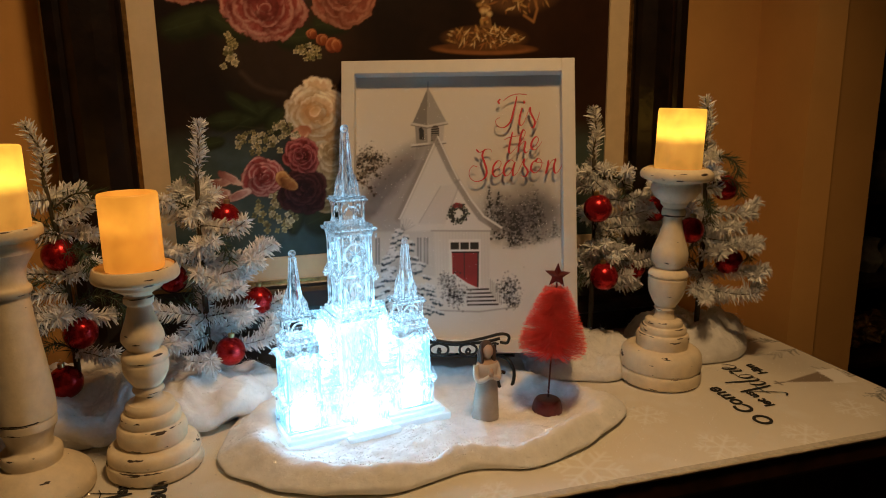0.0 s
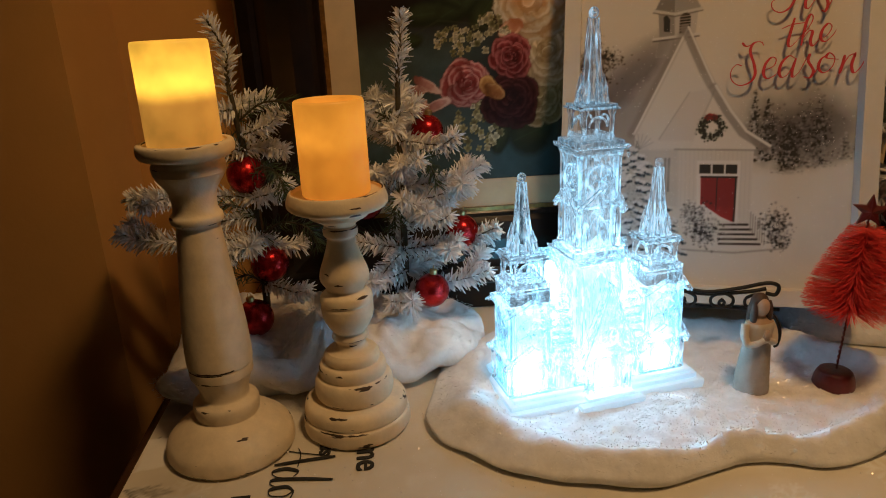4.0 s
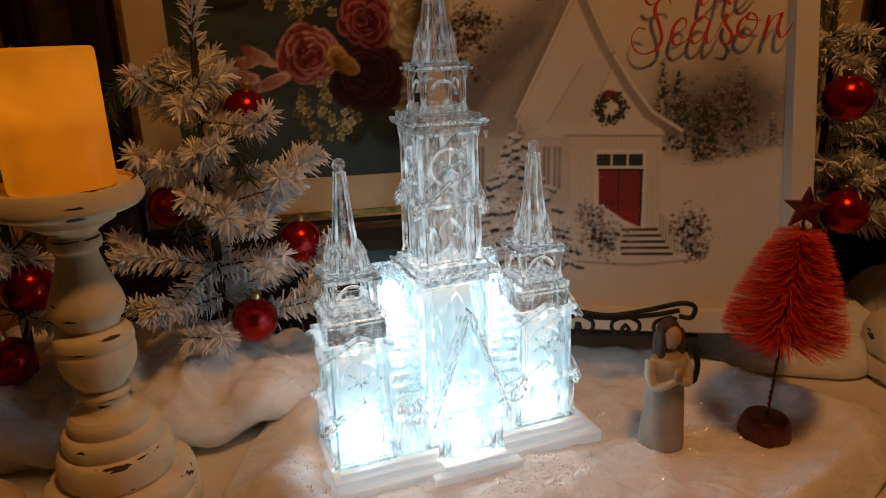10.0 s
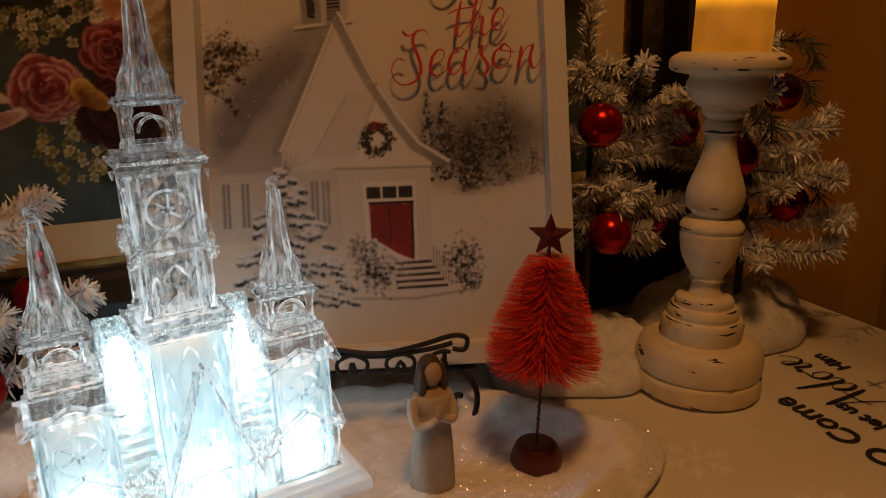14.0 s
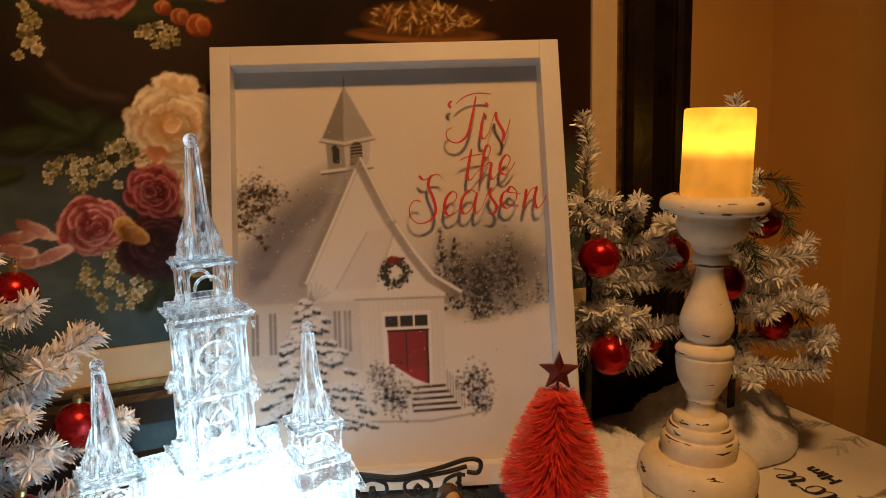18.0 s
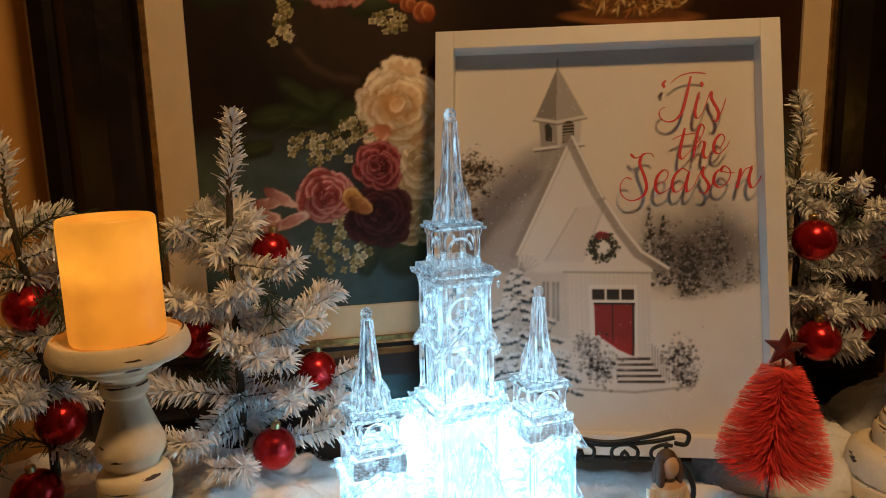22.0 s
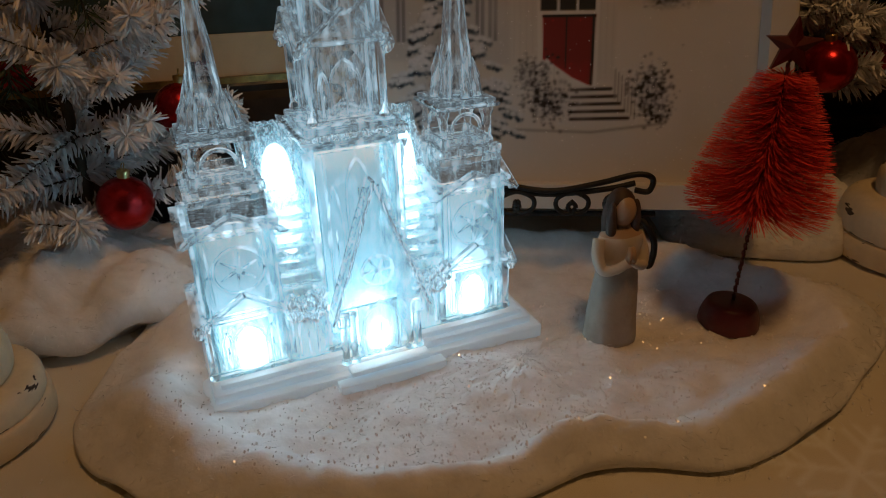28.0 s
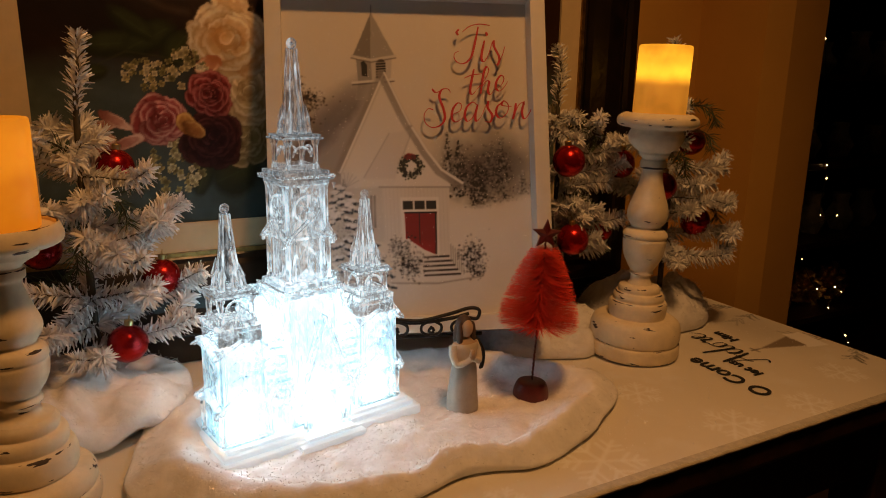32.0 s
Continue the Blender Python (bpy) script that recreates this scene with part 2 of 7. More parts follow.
def chipped(name):
    """Chalky cream paint, worn through to dark wood along edges and in spots."""
    m = mat(name, (0.80, 0.69, 0.49), 0.62, var=0.12, scale=45, bump=0.25, bscale=160)
    nt = m.node_tree
    bs = nt.nodes["Principled BSDF"]
    old = bs.inputs["Base Color"].links[0].from_socket
    tc = nt.nodes.new("ShaderNodeTexCoord")
    mp = nt.nodes.new("ShaderNodeMapping")
    mp.inputs["Scale"].default_value = (38, 38, 170)
    nt.links.new(tc.outputs["Object"], mp.inputs["Vector"])
    nz = nt.nodes.new("ShaderNodeTexNoise")
    nz.inputs["Scale"].default_value, nz.inputs["Detail"].default_value = 1.0, 3
    nt.links.new(mp.outputs[0], nz.inputs["Vector"])
    at = nt.nodes.new("ShaderNodeAttribute")
    at.attribute_name = "wear"
    add = nt.nodes.new("ShaderNodeMath")
    add.operation = "MULTIPLY_ADD"
    add.inputs[1].default_value = 0.23
    nt.links.new(at.outputs["Fac"], add.inputs[0])
    nt.links.new(nz.outputs["Fac"], add.inputs[2])
    st = nt.nodes.new("ShaderNodeMapRange")
    st.inputs["From Min"].default_value, st.inputs["From Max"].default_value = 0.735, 0.75
    nt.links.new(add.outputs[0], st.inputs["Value"])
    mx = nt.nodes.new("ShaderNodeMix")
    mx.data_type = "RGBA"
    nt.links.new(st.outputs[0], mx.inputs["Factor"])
    nt.links.new(old, mx.inputs["A"])
    mx.inputs["B"].default_value = (0.045, 0.028, 0.018, 1)
    nt.links.new(mx.outputs["Result"], bs.inputs["Base Color"])
    return m


M = {
    "wall": mat("wall_paint", (0.58, 0.32, 0.075), 0.75, var=0.06, scale=6, bump=0.10, bscale=300),
    "floor": mat("floor_wood", (0.10, 0.06, 0.035), 0.4, var=0.4, scale=9, bump=0.1),
    "ceiling": mat("ceiling_paint", (0.72, 0.66, 0.55), 0.85, var=0.05, scale=8),
    "wood": mat("dark_wood", (0.045, 0.019, 0.009), 0.32, var=0.5, scale=25, bump=0.15, bscale=90),
    "frame": mat("espresso_frame", (0.011, 0.006, 0.004), 0.30, var=0.6, scale=35, bump=0.5, bscale=70),
    "gilt": mat("old_gilt", (0.30, 0.17, 0.05), 0.38, 0.8, var=0.5, scale=80, bump=0.4, bscale=300),
    "mat_board": mat("cream_mat", (0.66, 0.53, 0.33), 0.8, var=0.06, scale=40, bump=0.06, bscale=800),
    "canvas": painted("oil_print", 0.5, 0.25, 500, 0.2),
    "print": painted("paper_print", 0.7, 0.08, 900),
    "cloth": painted("runner_cloth", 0.85, 0.35, 1400),
    "satin": mat("satin_hem", (0.56, 0.50, 0.38), 0.28, var=0.25, scale=60, bump=0.25, bscale=260),
    "white": mat("white_paint", (0.68, 0.65, 0.60), 0.45, var=0.05, scale=30, bump=0.06, bscale=200),
    "snow": mat("batting", (0.82, 0.82, 0.83), 0.95, var=0.10, scale=55, bump=0.6, bscale=120, Subsurface_Weight=0.55, Subsurface_Radius=(0.016, 0.016, 0.016), Subsurface_Scale=1.0),
    "tinsel": mat("white_tinsel", (0.86, 0.86, 0.87), 0.30, var=0.08, scale=60),
    "pine": mat("green_tinsel", (0.045, 0.075, 0.035), 0.5, var=0.4, scale=60),
    "bark": mat("brown_wire", (0.06, 0.05, 0.03), 0.6, var=0.3, scale=80),
    "red_gloss": mat("red_bauble", (0.44, 0.012, 0.012), 0.24, 0.75, var=0.12, scale=300, bump=0.08, bscale=900),
    "cap": mat("gold_cap", (0.70, 0.50, 0.22), 0.3, 1.0, var=0.2, scale=200),
    "iron": mat("black_iron", (0.012, 0.011, 0.010), 0.45, 0.3, var=0.4, scale=90, bump=0.2, bscale=400),
    "red_brush": mat("red_bristle", (0.90, 0.085, 0.055), 0.55, var=0.15, scale=90),
    "red_wood": mat("dark_red_wood", (0.11, 0.012, 0.010), 0.4, var=0.3, scale=70, bump=0.15),
    "red_ink": mat("red_letter", (0.50, 0.02, 0.025), 0.5, var=0.1, scale=90),
    "ink": mat("black_ink", (0.02, 0.02, 0.02), 0.8, var=0.2, scale=90),
    "dress": mat("carved_cream", (0.62, 0.55, 0.45), 0.65, var=0.12, scale=60, bump=0.3, bscale=140),
    "skirt": mat("carved_taupe", (0.40, 0.35, 0.29), 0.7, var=0.14, scale=60, bump=0.3, bscale=140),
    "skin": mat("carved_tan", (0.50, 0.35, 0.23), 0.6, var=0.1, scale=60, bump=0.2, bscale=140),
    "hair": mat("carved_brown", (0.07, 0.04, 0.025), 0.6, var=0.3, scale=60, bump=0.3, bscale=140),
    # shine is a glow painted into clear parts that are no lamps
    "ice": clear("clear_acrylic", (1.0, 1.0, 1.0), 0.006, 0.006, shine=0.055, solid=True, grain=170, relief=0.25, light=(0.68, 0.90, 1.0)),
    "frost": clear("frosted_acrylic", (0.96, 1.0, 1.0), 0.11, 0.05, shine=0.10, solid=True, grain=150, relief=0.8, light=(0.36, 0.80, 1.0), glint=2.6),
    "haze": clear("hazy_door_pane", (0.95, 1.0, 1.0), 0.45, 0.2, relief=0.4),
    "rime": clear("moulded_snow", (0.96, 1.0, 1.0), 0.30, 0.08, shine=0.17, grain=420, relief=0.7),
    # the base's emission stands in for bulb light spreading through it
    "base": mat("frosted_glow_base", (0.80, 0.83, 0.85), 0.3, var=0.05, scale=60, bump=0.1, Subsurface_Weight=0.6, Subsurface_Radius=(0.02, 0.025, 0.03), Subsurface_Scale=1.0, Emission_Color=(0.55, 0.85, 1.0, 1), Emission_Strength=0.42),
    "edge": clear("painted_glow_acrylic", (1.0, 1.0, 1.0), 0.03, 0.015, shine=0.13, solid=True, relief=0.3),
    "fairy": glow("fairy_bulb", (1.0, 0.62, 0.25), 22.0),
    "led": glow("cool_led", (0.72, 0.90, 1.0), 230.0),
    "core": glow("added_glow_core", (0.28, 0.73, 1.0), 5.2, 1.0),
    "wing": glow("added_glow_wing", (0.44, 0.82, 1.0), 11.0),
    "dome": glow("glow_dome", (0.56, 0.87, 1.0), 19.0),
    "cream": chipped("distressed_cream"),
    "wax_hot": wax("wax_lit", (1.0, 0.37, 0.035), (1.0, 0.43, 0.025), 0.60, 2.8, 1.35),
    "wax_soft": wax("wax_even", (1.0, 0.28, 0.012), (1.0, 0.31, 0.015), 0.72, 1.25, 0.90),
    "glass_green": mat("dim_glass", (0.42, 0.38, 0.27), 0.15, var=0.3, scale=40),
    "glitter": mat("glitter_flake", (0.95, 0.93, 0.93), 0.16, 0.0, var=0.05, scale=90, IOR=2.0),
}

# ---- mesh helpers ----


def mesh_from(name, verts, faces, smooth=False):
    me = bpy.data.meshes.new(name)
    me.from_pydata(verts, [], faces)
    if smooth:
        me.polygons.foreach_set("use_smooth", [True] * len(me.polygons))
    me.update()
    return me


def part(name, data, material, parent=None, label="", at=None):
    """Links a bmesh or a mesh as one object under a thing."""
    if isinstance(data, bmesh.types.BMesh):
        me = bpy.data.meshes.new(name)
        data.to_mesh(me)
        data.free()
        data = me
    if isinstance(material, str):
        material = M[material]
    if not data.materials:
        data.materials.append(material)
    ob = new(name, data)
    if parent is not None:
        ob.parent = parent
    if at is not None:
        ob.matrix_basis = at
    if label:
        tagged(ob, label)
    return ob


def thing(name, m, label, category, group="", kind=""):
    ob = new(name)
    ob.empty_display_size = 0.05
    ob.matrix_basis = m
    return tagged(ob, label, category, group, kind)


def block(bm, x0, x1, y0, y1, z0, z1, bevel=0.0, top=1.0):
    """A box between limits; top scales its upper face about its middle."""
    cx, cy = (x0 + x1) / 2, (y0 + y1) / 2
    vs = []
    for z, k in ((z0, 1.0), (z1, top)):
        for x, y in ((x0, y0), (x1, y0), (x1, y1), (x0, y1)):
            vs.append(bm.verts.new((cx + (x - cx) * k, cy + (y - cy) * k, z)))
    fs = [bm.faces.new([vs[i] for i in q]) for q in ((3, 2, 1, 0), (4, 5, 6, 7), (0, 1, 5, 4), (1, 2, 6, 5), (2, 3, 7, 6), (3, 0, 4, 7))]
    if bevel:
        es = list({e for f in fs for e in f.edges})
        bmesh.ops.bevel(bm, geom=es, offset=bevel, segments=2, profile=0.6, affect="EDGES")
    return bm


def box(*lims, bevel=0.0, top=1.0):
    return block(bmesh.new(), *lims, bevel=bevel, top=top)


def smooth_line(pts, steps=6, closed=False):
    """Catmull-Rom through the points."""
    pts = [Vector(p) for p in pts]
    n = len(pts)
    out = []
    for i in range(n if closed else n - 1):
        p = [pts[(i + k) % n] if closed else pts[min(max(i + k, 0), n - 1)] for k in (-1, 0, 1, 2)]
        for s in range(steps):
            t = s / steps
            out.append(0.5 * ((2 * p[1]) + (p[2] - p[0]) * t + (2 * p[0] - 5 * p[1] + 4 * p[2] - p[3]) * t * t + (3 * p[1] - p[0] - 3 * p[2] + p[3]) * t ** 3))
    if not closed:
        out.append(pts[-1])
    return out


def lathe(profile, segs=48, wobble=0.0, seed=0):
    """A turned solid from (radius, height) pairs; sharp edges get wear."""
    rnd = random.Random(seed)
    verts, faces, wear = [], [], []
    ph = rnd.random() * 6
    k = len(profile)
    for i, (r, z) in enumerate(profile):
        a, b = profile[max(i - 1, 0)], profile[min(i + 1, k - 1)]
        d1 = Vector((r - a[0], z - a[1]))
        d2 = Vector((b[0] - r, b[1] - z))
        bend = 0.0
        if d1.length > 1e-6 and d2.length > 1e-6:
            cross = d1.x * d2.y - d1.y * d2.x
            bend = max(0.0, cross / (d1.length * d2.length))
        for s in range(segs):
            q = 2 * math.pi * s / segs
            rr = r * (1 + wobble * math.sin(3 * q + ph) * 0.6 + wobble * math.sin(5 * q + z * 40))
            verts.append((rr * math.cos(q), rr * math.sin(q), z))
            wear.append(min(1.0, bend * 2.2))
    for i in range(k - 1):
        for s in range(segs):
            t = (s + 1) % segs
            faces.append((i * segs + s, i * segs + t, (i + 1) * segs + t, (i + 1) * segs + s))
    for row, flip in ((0, True), (k - 1, False)):
        b = len(verts)
        verts += verts[row * segs:(row + 1) * segs]
        wear += wear[row * segs:(row + 1) * segs]
        ring = tuple(range(b, b + segs))
        faces.append(ring[::-1] if flip else ring)
    me = mesh_from("turned", verts, faces, True)
    at = me.attributes.new("wear", "FLOAT", "POINT")
    at.data.foreach_set("value", wear)
    return me


def tube(line, radius, segs=8, taper=1.0):
    """A round rod along a line."""
    line = [Vector(p) for p in line]
    verts, faces = [], []
    n = len(line)
    ref = Vector((0.31, 0.17, 0.93)).normalized()
    for i, p in enumerate(line):
        d = (line[min(i + 1, n - 1)] - line[max(i - 1, 0)]).normalized()
        a = d.cross(ref)
        if a.length < 0.05:
            a = d.cross(Vector((1, 0, 0)))
        a.normalize()
        b = d.cross(a)
        r = radius * (1 + (taper - 1) * i / max(n - 1, 1))
        for s in range(segs):
            q = 2 * math.pi * s / segs
            verts.append(p + a * (r * math.cos(q)) + b * (r * math.sin(q)))
    for i in range(n - 1):
        for s in range(segs):
            t = (s + 1) % segs
            faces.append((i * segs + s, i * segs + t, (i + 1) * segs + t, (i + 1) * segs + s))
    faces.append(tuple(reversed(range(segs))))
    faces.append(tuple((n - 1) * segs + s for s in range(segs)))
    return mesh_from("rod", verts, faces, True)


def ball(r, segs=24, rings=14, squash=1.0):
    bm = bmesh.new()
    bmesh.ops.create_uvsphere(bm, u_segments=segs, v_segments=rings, radius=r)
    for v in bm.verts:
        v.co.z *= squash
    for f in bm.faces:
        f.smooth = True
    return bm


# ---- paint on flat sheets ----


class Sheet:
    """A flat picture of w by h metres, painted cell by cell."""

    def __init__(self, x0, x1, y0, y1, cell, ground):
        self.nx, self.ny = int((x1 - x0) / cell) + 1, int((y1 - y0) / cell) + 1
        self.X, self.Y = np.meshgrid(np.linspace(x0, x1, self.nx), np.linspace(y0, y1, self.ny))
        self.C = np.zeros((self.ny, self.nx, 3)) + np.array(ground)
        self.soft = cell

    def fbm(self, size, seed, octaves=4):
        """Cloudy values from 0 to 1."""
        out, amp, total = 0, 1.0, 0
        for o in range(octaves):
            rs = np.random.RandomState(seed * 17 + o)
            g = rs.rand(64, 64)
            fx, fy = (self.X / size * 2 ** o) % 64, (self.Y / size * 2 ** o) % 64
            ix, iy = np.floor(fx).astype(int) % 64, np.floor(fy).astype(int) % 64
            tx, ty = fx - np.floor(fx), fy - np.floor(fy)
            tx, ty = tx * tx * (3 - 2 * tx), ty * ty * (3 - 2 * ty)
            jx, jy = (ix + 1) % 64, (iy + 1) % 64
            val = (g[iy, ix] * (1 - tx) + g[iy, jx] * tx) * (1 - ty) + (g[jy, ix] * (1 - tx) + g[jy, jx] * tx) * ty
            out, total, amp = out + val * amp, total + amp, amp * 0.55
        return out / total

    def lay(self, mask, col):
        mask = np.clip(mask, 0, 1)[..., None]
        self.C = self.C * (1 - mask) + np.array(col) * mask

    def poly(self, pts, col, a=1.0, soft=None, rough=0.0, seed=1):
        """A filled polygon with soft edges."""
        soft = soft or self.soft
        X, Y = self.X, self.Y
        if rough:
            X = X + (self.fbm(rough * 3, seed) - 0.5) * rough * 2
            Y = Y + (self.fbm(rough * 3, seed + 5) - 0.5) * rough * 2
        inside = np.zeros(X.shape, bool)
        dist = np.full(X.shape, 9.0)
        n = len(pts)
        for i in range(n):
            (x1, y1), (x2, y2) = pts[i], pts[(i + 1) % n]
            if y1 != y2:
                inside ^= ((y1 > Y) != (y2 > Y)) & (X < (x2 - x1) * (Y - y1) / (y2 - y1) + x1)
            dx, dy = x2 - x1, y2 - y1
            t = np.clip(((X - x1) * dx + (Y - y1) * dy) / (dx * dx + dy * dy + 1e-12), 0, 1)
            dist = np.minimum(dist, np.hypot(X - x1 - t * dx, Y - y1 - t * dy))
        self.lay(np.clip(0.5 + np.where(inside, dist, -dist) / soft, 0, 1) * a, col)

    def line(self, pts, width, col, a=1.0, soft=None):
        soft = soft or self.soft
        dist = np.full(self.X.shape, 9.0)
        for (x1, y1), (x2, y2) in zip(pts[:-1], pts[1:]):
            dx, dy = x2 - x1, y2 - y1
            t = np.clip(((self.X - x1) * dx + (self.Y - y1) * dy) / (dx * dx + dy * dy + 1e-12), 0, 1)
            dist = np.minimum(dist, np.hypot(self.X - x1 - t * dx, self.Y - y1 - t * dy))
        self.lay(np.clip(0.5 + (width / 2 - dist) / soft, 0, 1) * a, col)

    def oval(self, x, y, rx, ry, col, a=1.0, soft=0.3, turn=0.0, rough=0.0, seed=1):
        c, s = math.cos(turn), math.sin(turn)
        dx, dy = self.X - x, self.Y - y
        d = np.hypot((dx * c + dy * s) / rx, (-dx * s + dy * c) / ry)
        if rough:
            d = d + (self.fbm(min(rx, ry) * 0.8, seed) - 0.5) * rough
        self.lay(np.clip((1 - d) / soft + 0.5, 0, 1) * a, col)

    def specks(self, x, y, rx, ry, count, size, cols, seed, a=0.9, gauss=False):
        """Many small dabs inside an oval."""
        rnd = random.Random(seed)
        for _ in range(count):
            if gauss:
                px, py = rnd.gauss(x, rx * 0.45), rnd.gauss(y, ry * 0.45)
            else:
                q, k = rnd.random() * 6.283, math.sqrt(rnd.random())
                px, py = x + rx * k * math.cos(q), y + ry * k * math.sin(q)
            r = size * rnd.uniform(0.5, 1.3)
            j0, j1 = np.searchsorted(self.X[0], (px - 2 * r, px + 2 * r))
            i0, i1 = np.searchsorted(self.Y[:, 0], (py - 2 * r, py + 2 * r))
            if j1 <= j0 or i1 <= i0:
                continue
            d = np.hypot(self.X[i0:i1, j0:j1] - px, (self.Y[i0:i1, j0:j1] - py) * rnd.uniform(0.8, 1.5)) / r
            k = (np.clip(1.4 - d, 0, 1) * a)[..., None]
            self.C[i0:i1, j0:j1] = self.C[i0:i1, j0:j1] * (1 - k) + np.array(rnd.choice(cols)) * k

    def mesh(self, name, upright=True):
        ny, nx = self.ny, self.nx
        co = np.zeros((ny * nx, 3))
        co[:, 0] = self.X.ravel()
        co[:, 2 if upright else 1] = self.Y.ravel()
        i = np.arange(ny * nx).reshape(ny, nx)
        quads = np.stack([i[:-1, :-1], i[:-1, 1:], i[1:, 1:], i[1:, :-1]], -1).reshape(-1, 4)
        me = bpy.data.meshes.new(name)
        me.vertices.add(len(co))
        me.vertices.foreach_set("co", co.ravel())
        me.loops.add(quads.size)
        me.loops.foreach_set("vertex_index", quads.ravel().astype(np.int32))
        me.polygons.add(len(quads))
        me.polygons.foreach_set("loop_start", np.arange(0, quads.size, 4, dtype=np.int32))
        me.update(calc_edges=True)
        at = me.attributes.new("paint", "FLOAT_COLOR", "POINT")
        rgba = np.ones((ny * nx, 4))
        rgba[:, :3] = np.clip(self.C.reshape(-1, 3), 0, 1)
        at.data.foreach_set("color", rgba.ravel())
        return me

# ---- the room ----


def wall(name, pts, z0, z1, material="wall", label="", thick=0.10):
    """An upright wall panel along plan points (u, v), thickened away from the room."""
    bm = bmesh.new()
    (u0, v0), (u1, v1) = pts
    d = Vector((u1 - u0, v1 - v0)).normalized()
    n = Vector((-d.y, d.x)) * thick
    ring = [(u0, v0), (u1, v1), (u1 + n.x, v1 + n.y), (u0 + n.x, v0 + n.y)]
    lo = [bm.verts.new((u, v, z0)) for u, v in ring]
    hi = [bm.verts.new((u, v, z1)) for u, v in ring]
    bm.faces.new(lo[::-1]), bm.faces.new(hi)
    for i in range(4):
        j = (i + 1) % 4
        bm.faces.new((lo[i], lo[j], hi[j], hi[i]))
    ob = part(name, bm, material)
    ob.matrix_basis = ROOM
    return tagged(ob, label, "wall", kind="structure")


H, FL = 2.128, 0.1595           # ceiling and floor on the plan
WB = 1.12                       # back of the niche
tagged(part("floor", box(-2.2, 3.4, -2.6, 3.4, FL - 0.06, FL), "floor", at=ROOM), "dark brown wooden floor in the shade", "floor", kind="structure")
tagged(part("ceiling", box(-2.2, 3.4, -2.6, 3.4, H, H + 0.06), "ceiling", at=ROOM), "plain cream painted ceiling", "ceiling", kind="structure")
wall("wall_niche", ((-0.335, WB), (1.032, WB)), FL, H, label="tan painted back wall of the shallow niche")
wall("wall_return_west", ((-0.347, 0.985), (-0.335, WB)), FL, H, label="tan painted return beside the niche", thick=0.05)
wall("wall_return_east", ((1.032, WB), (0.995, 0.985)), FL, H, label="tan painted return beside the niche", thick=0.05)
wall("wall_west", ((-2.2, 0.985), (-0.347, 0.985)), FL, H, label="tan painted wall in the shade", thick=0.16)
wall("wall_east", ((0.995, 0.985), (1.145, 0.985)), FL, H, label="narrow tan painted wall end in the shade", thick=0.16)
wall("wall_far", ((1.0, 3.3), (3.4, 3.3)), FL, H, label="dark far wall of the next room")
wall("wall_side_east", ((3.3, 3.4), (3.3, -2.6)), FL, H, label="plain tan side wall")
wall("wall_side_west", ((-2.1, -2.6), (-2.1, 1.1)), FL, H, label="plain tan side wall")
wall("wall_south", ((3.4, -2.5), (-2.2, -2.5)), FL, H, label="plain tan wall behind the viewer")
wall("wall_between", ((1.145, 3.3), (1.145, 1.145)), FL, H, label="tan wall of the next room")

lamp = thing("ceiling_light", pose(LAMP_AT[0], LAMP_AT[1], H - 0.001), "recessed round ceiling spotlight with white trim", "ceiling light")
trim = lathe([(0.045, -0.004), (0.075, -0.006), (0.078, 0.0), (0.045, 0.0)], 32)
part("trim_ring", trim, "white", lamp)

# ---- console table ----
U0, U1, V0, V1 = -0.285, 0.948, 0.617, 1.105
table = thing("console_table", ROOM, "dark stained wooden console table under a runner", "table")
part("tabletop", box(U0, U1, V0, V1, TZ - 0.034, TZ - 0.003, bevel=0.006), "wood", table)
part("apron", box(U0 + 0.05, U1 - 0.05, V0 + 0.035, V0 + 0.055, TZ - 0.13, TZ - 0.034), "wood", table)
part("apron", box(U0 + 0.05, U1 - 0.05, V1 - 0.055, V1 - 0.035, TZ - 0.13, TZ - 0.034), "wood", table)
part("apron", box(U0 + 0.03, U0 + 0.05, V0 + 0.055, V1 - 0.055, TZ - 0.13, TZ - 0.034), "wood", table)
part("apron", box(U1 - 0.05, U1 - 0.03, V0 + 0.055, V1 - 0.055, TZ - 0.13, TZ - 0.034), "wood", table)
for a in (U0 + 0.025, U1 - 0.085):
    for b in (V0 + 0.02, V1 - 0.08):
        part("leg", box(a, a + 0.06, b, b + 0.06, FL, TZ - 0.034, bevel=0.004), "wood", table)

# ---- printed runner ----
cloth = Sheet(U0 + 0.012, U1 - 0.012, V0 + 0.003, V1 - 0.01, 0.0025, (0.74, 0.70, 0.61))
cloud = cloth.fbm(0.12, 3)
cloth.lay((cloud - 0.5) * 1.6, (0.57, 0.54, 0.47))
streak = cloth.fbm(0.03, 8)
cloth.lay((streak - 0.58) * 2.0, (0.80, 0.79, 0.76))
rnd = random.Random(5)


def flake(u, v, r, spin):
    """A printed six-armed snowflake."""
    for k in range(6):
        q = spin + k * math.pi / 3
        dx, dy = math.cos(q), math.sin(q)
        cloth.line([(u, v), (u + r * dx, v + r * dy)], r * 0.09, (0.86, 0.86, 0.84), 0.8)
        for f, g in ((0.45, 0.4), (0.7, 0.28)):
            for w in (-0.9, 0.9):
                e = (u + r * f * dx + r * g * math.cos(q + w), v + r * f * dy + r * g * math.sin(q + w))
                cloth.line([(u + r * f * dx, v + r * f * dy), e], r * 0.08, (0.86, 0.86, 0.84), 0.8)


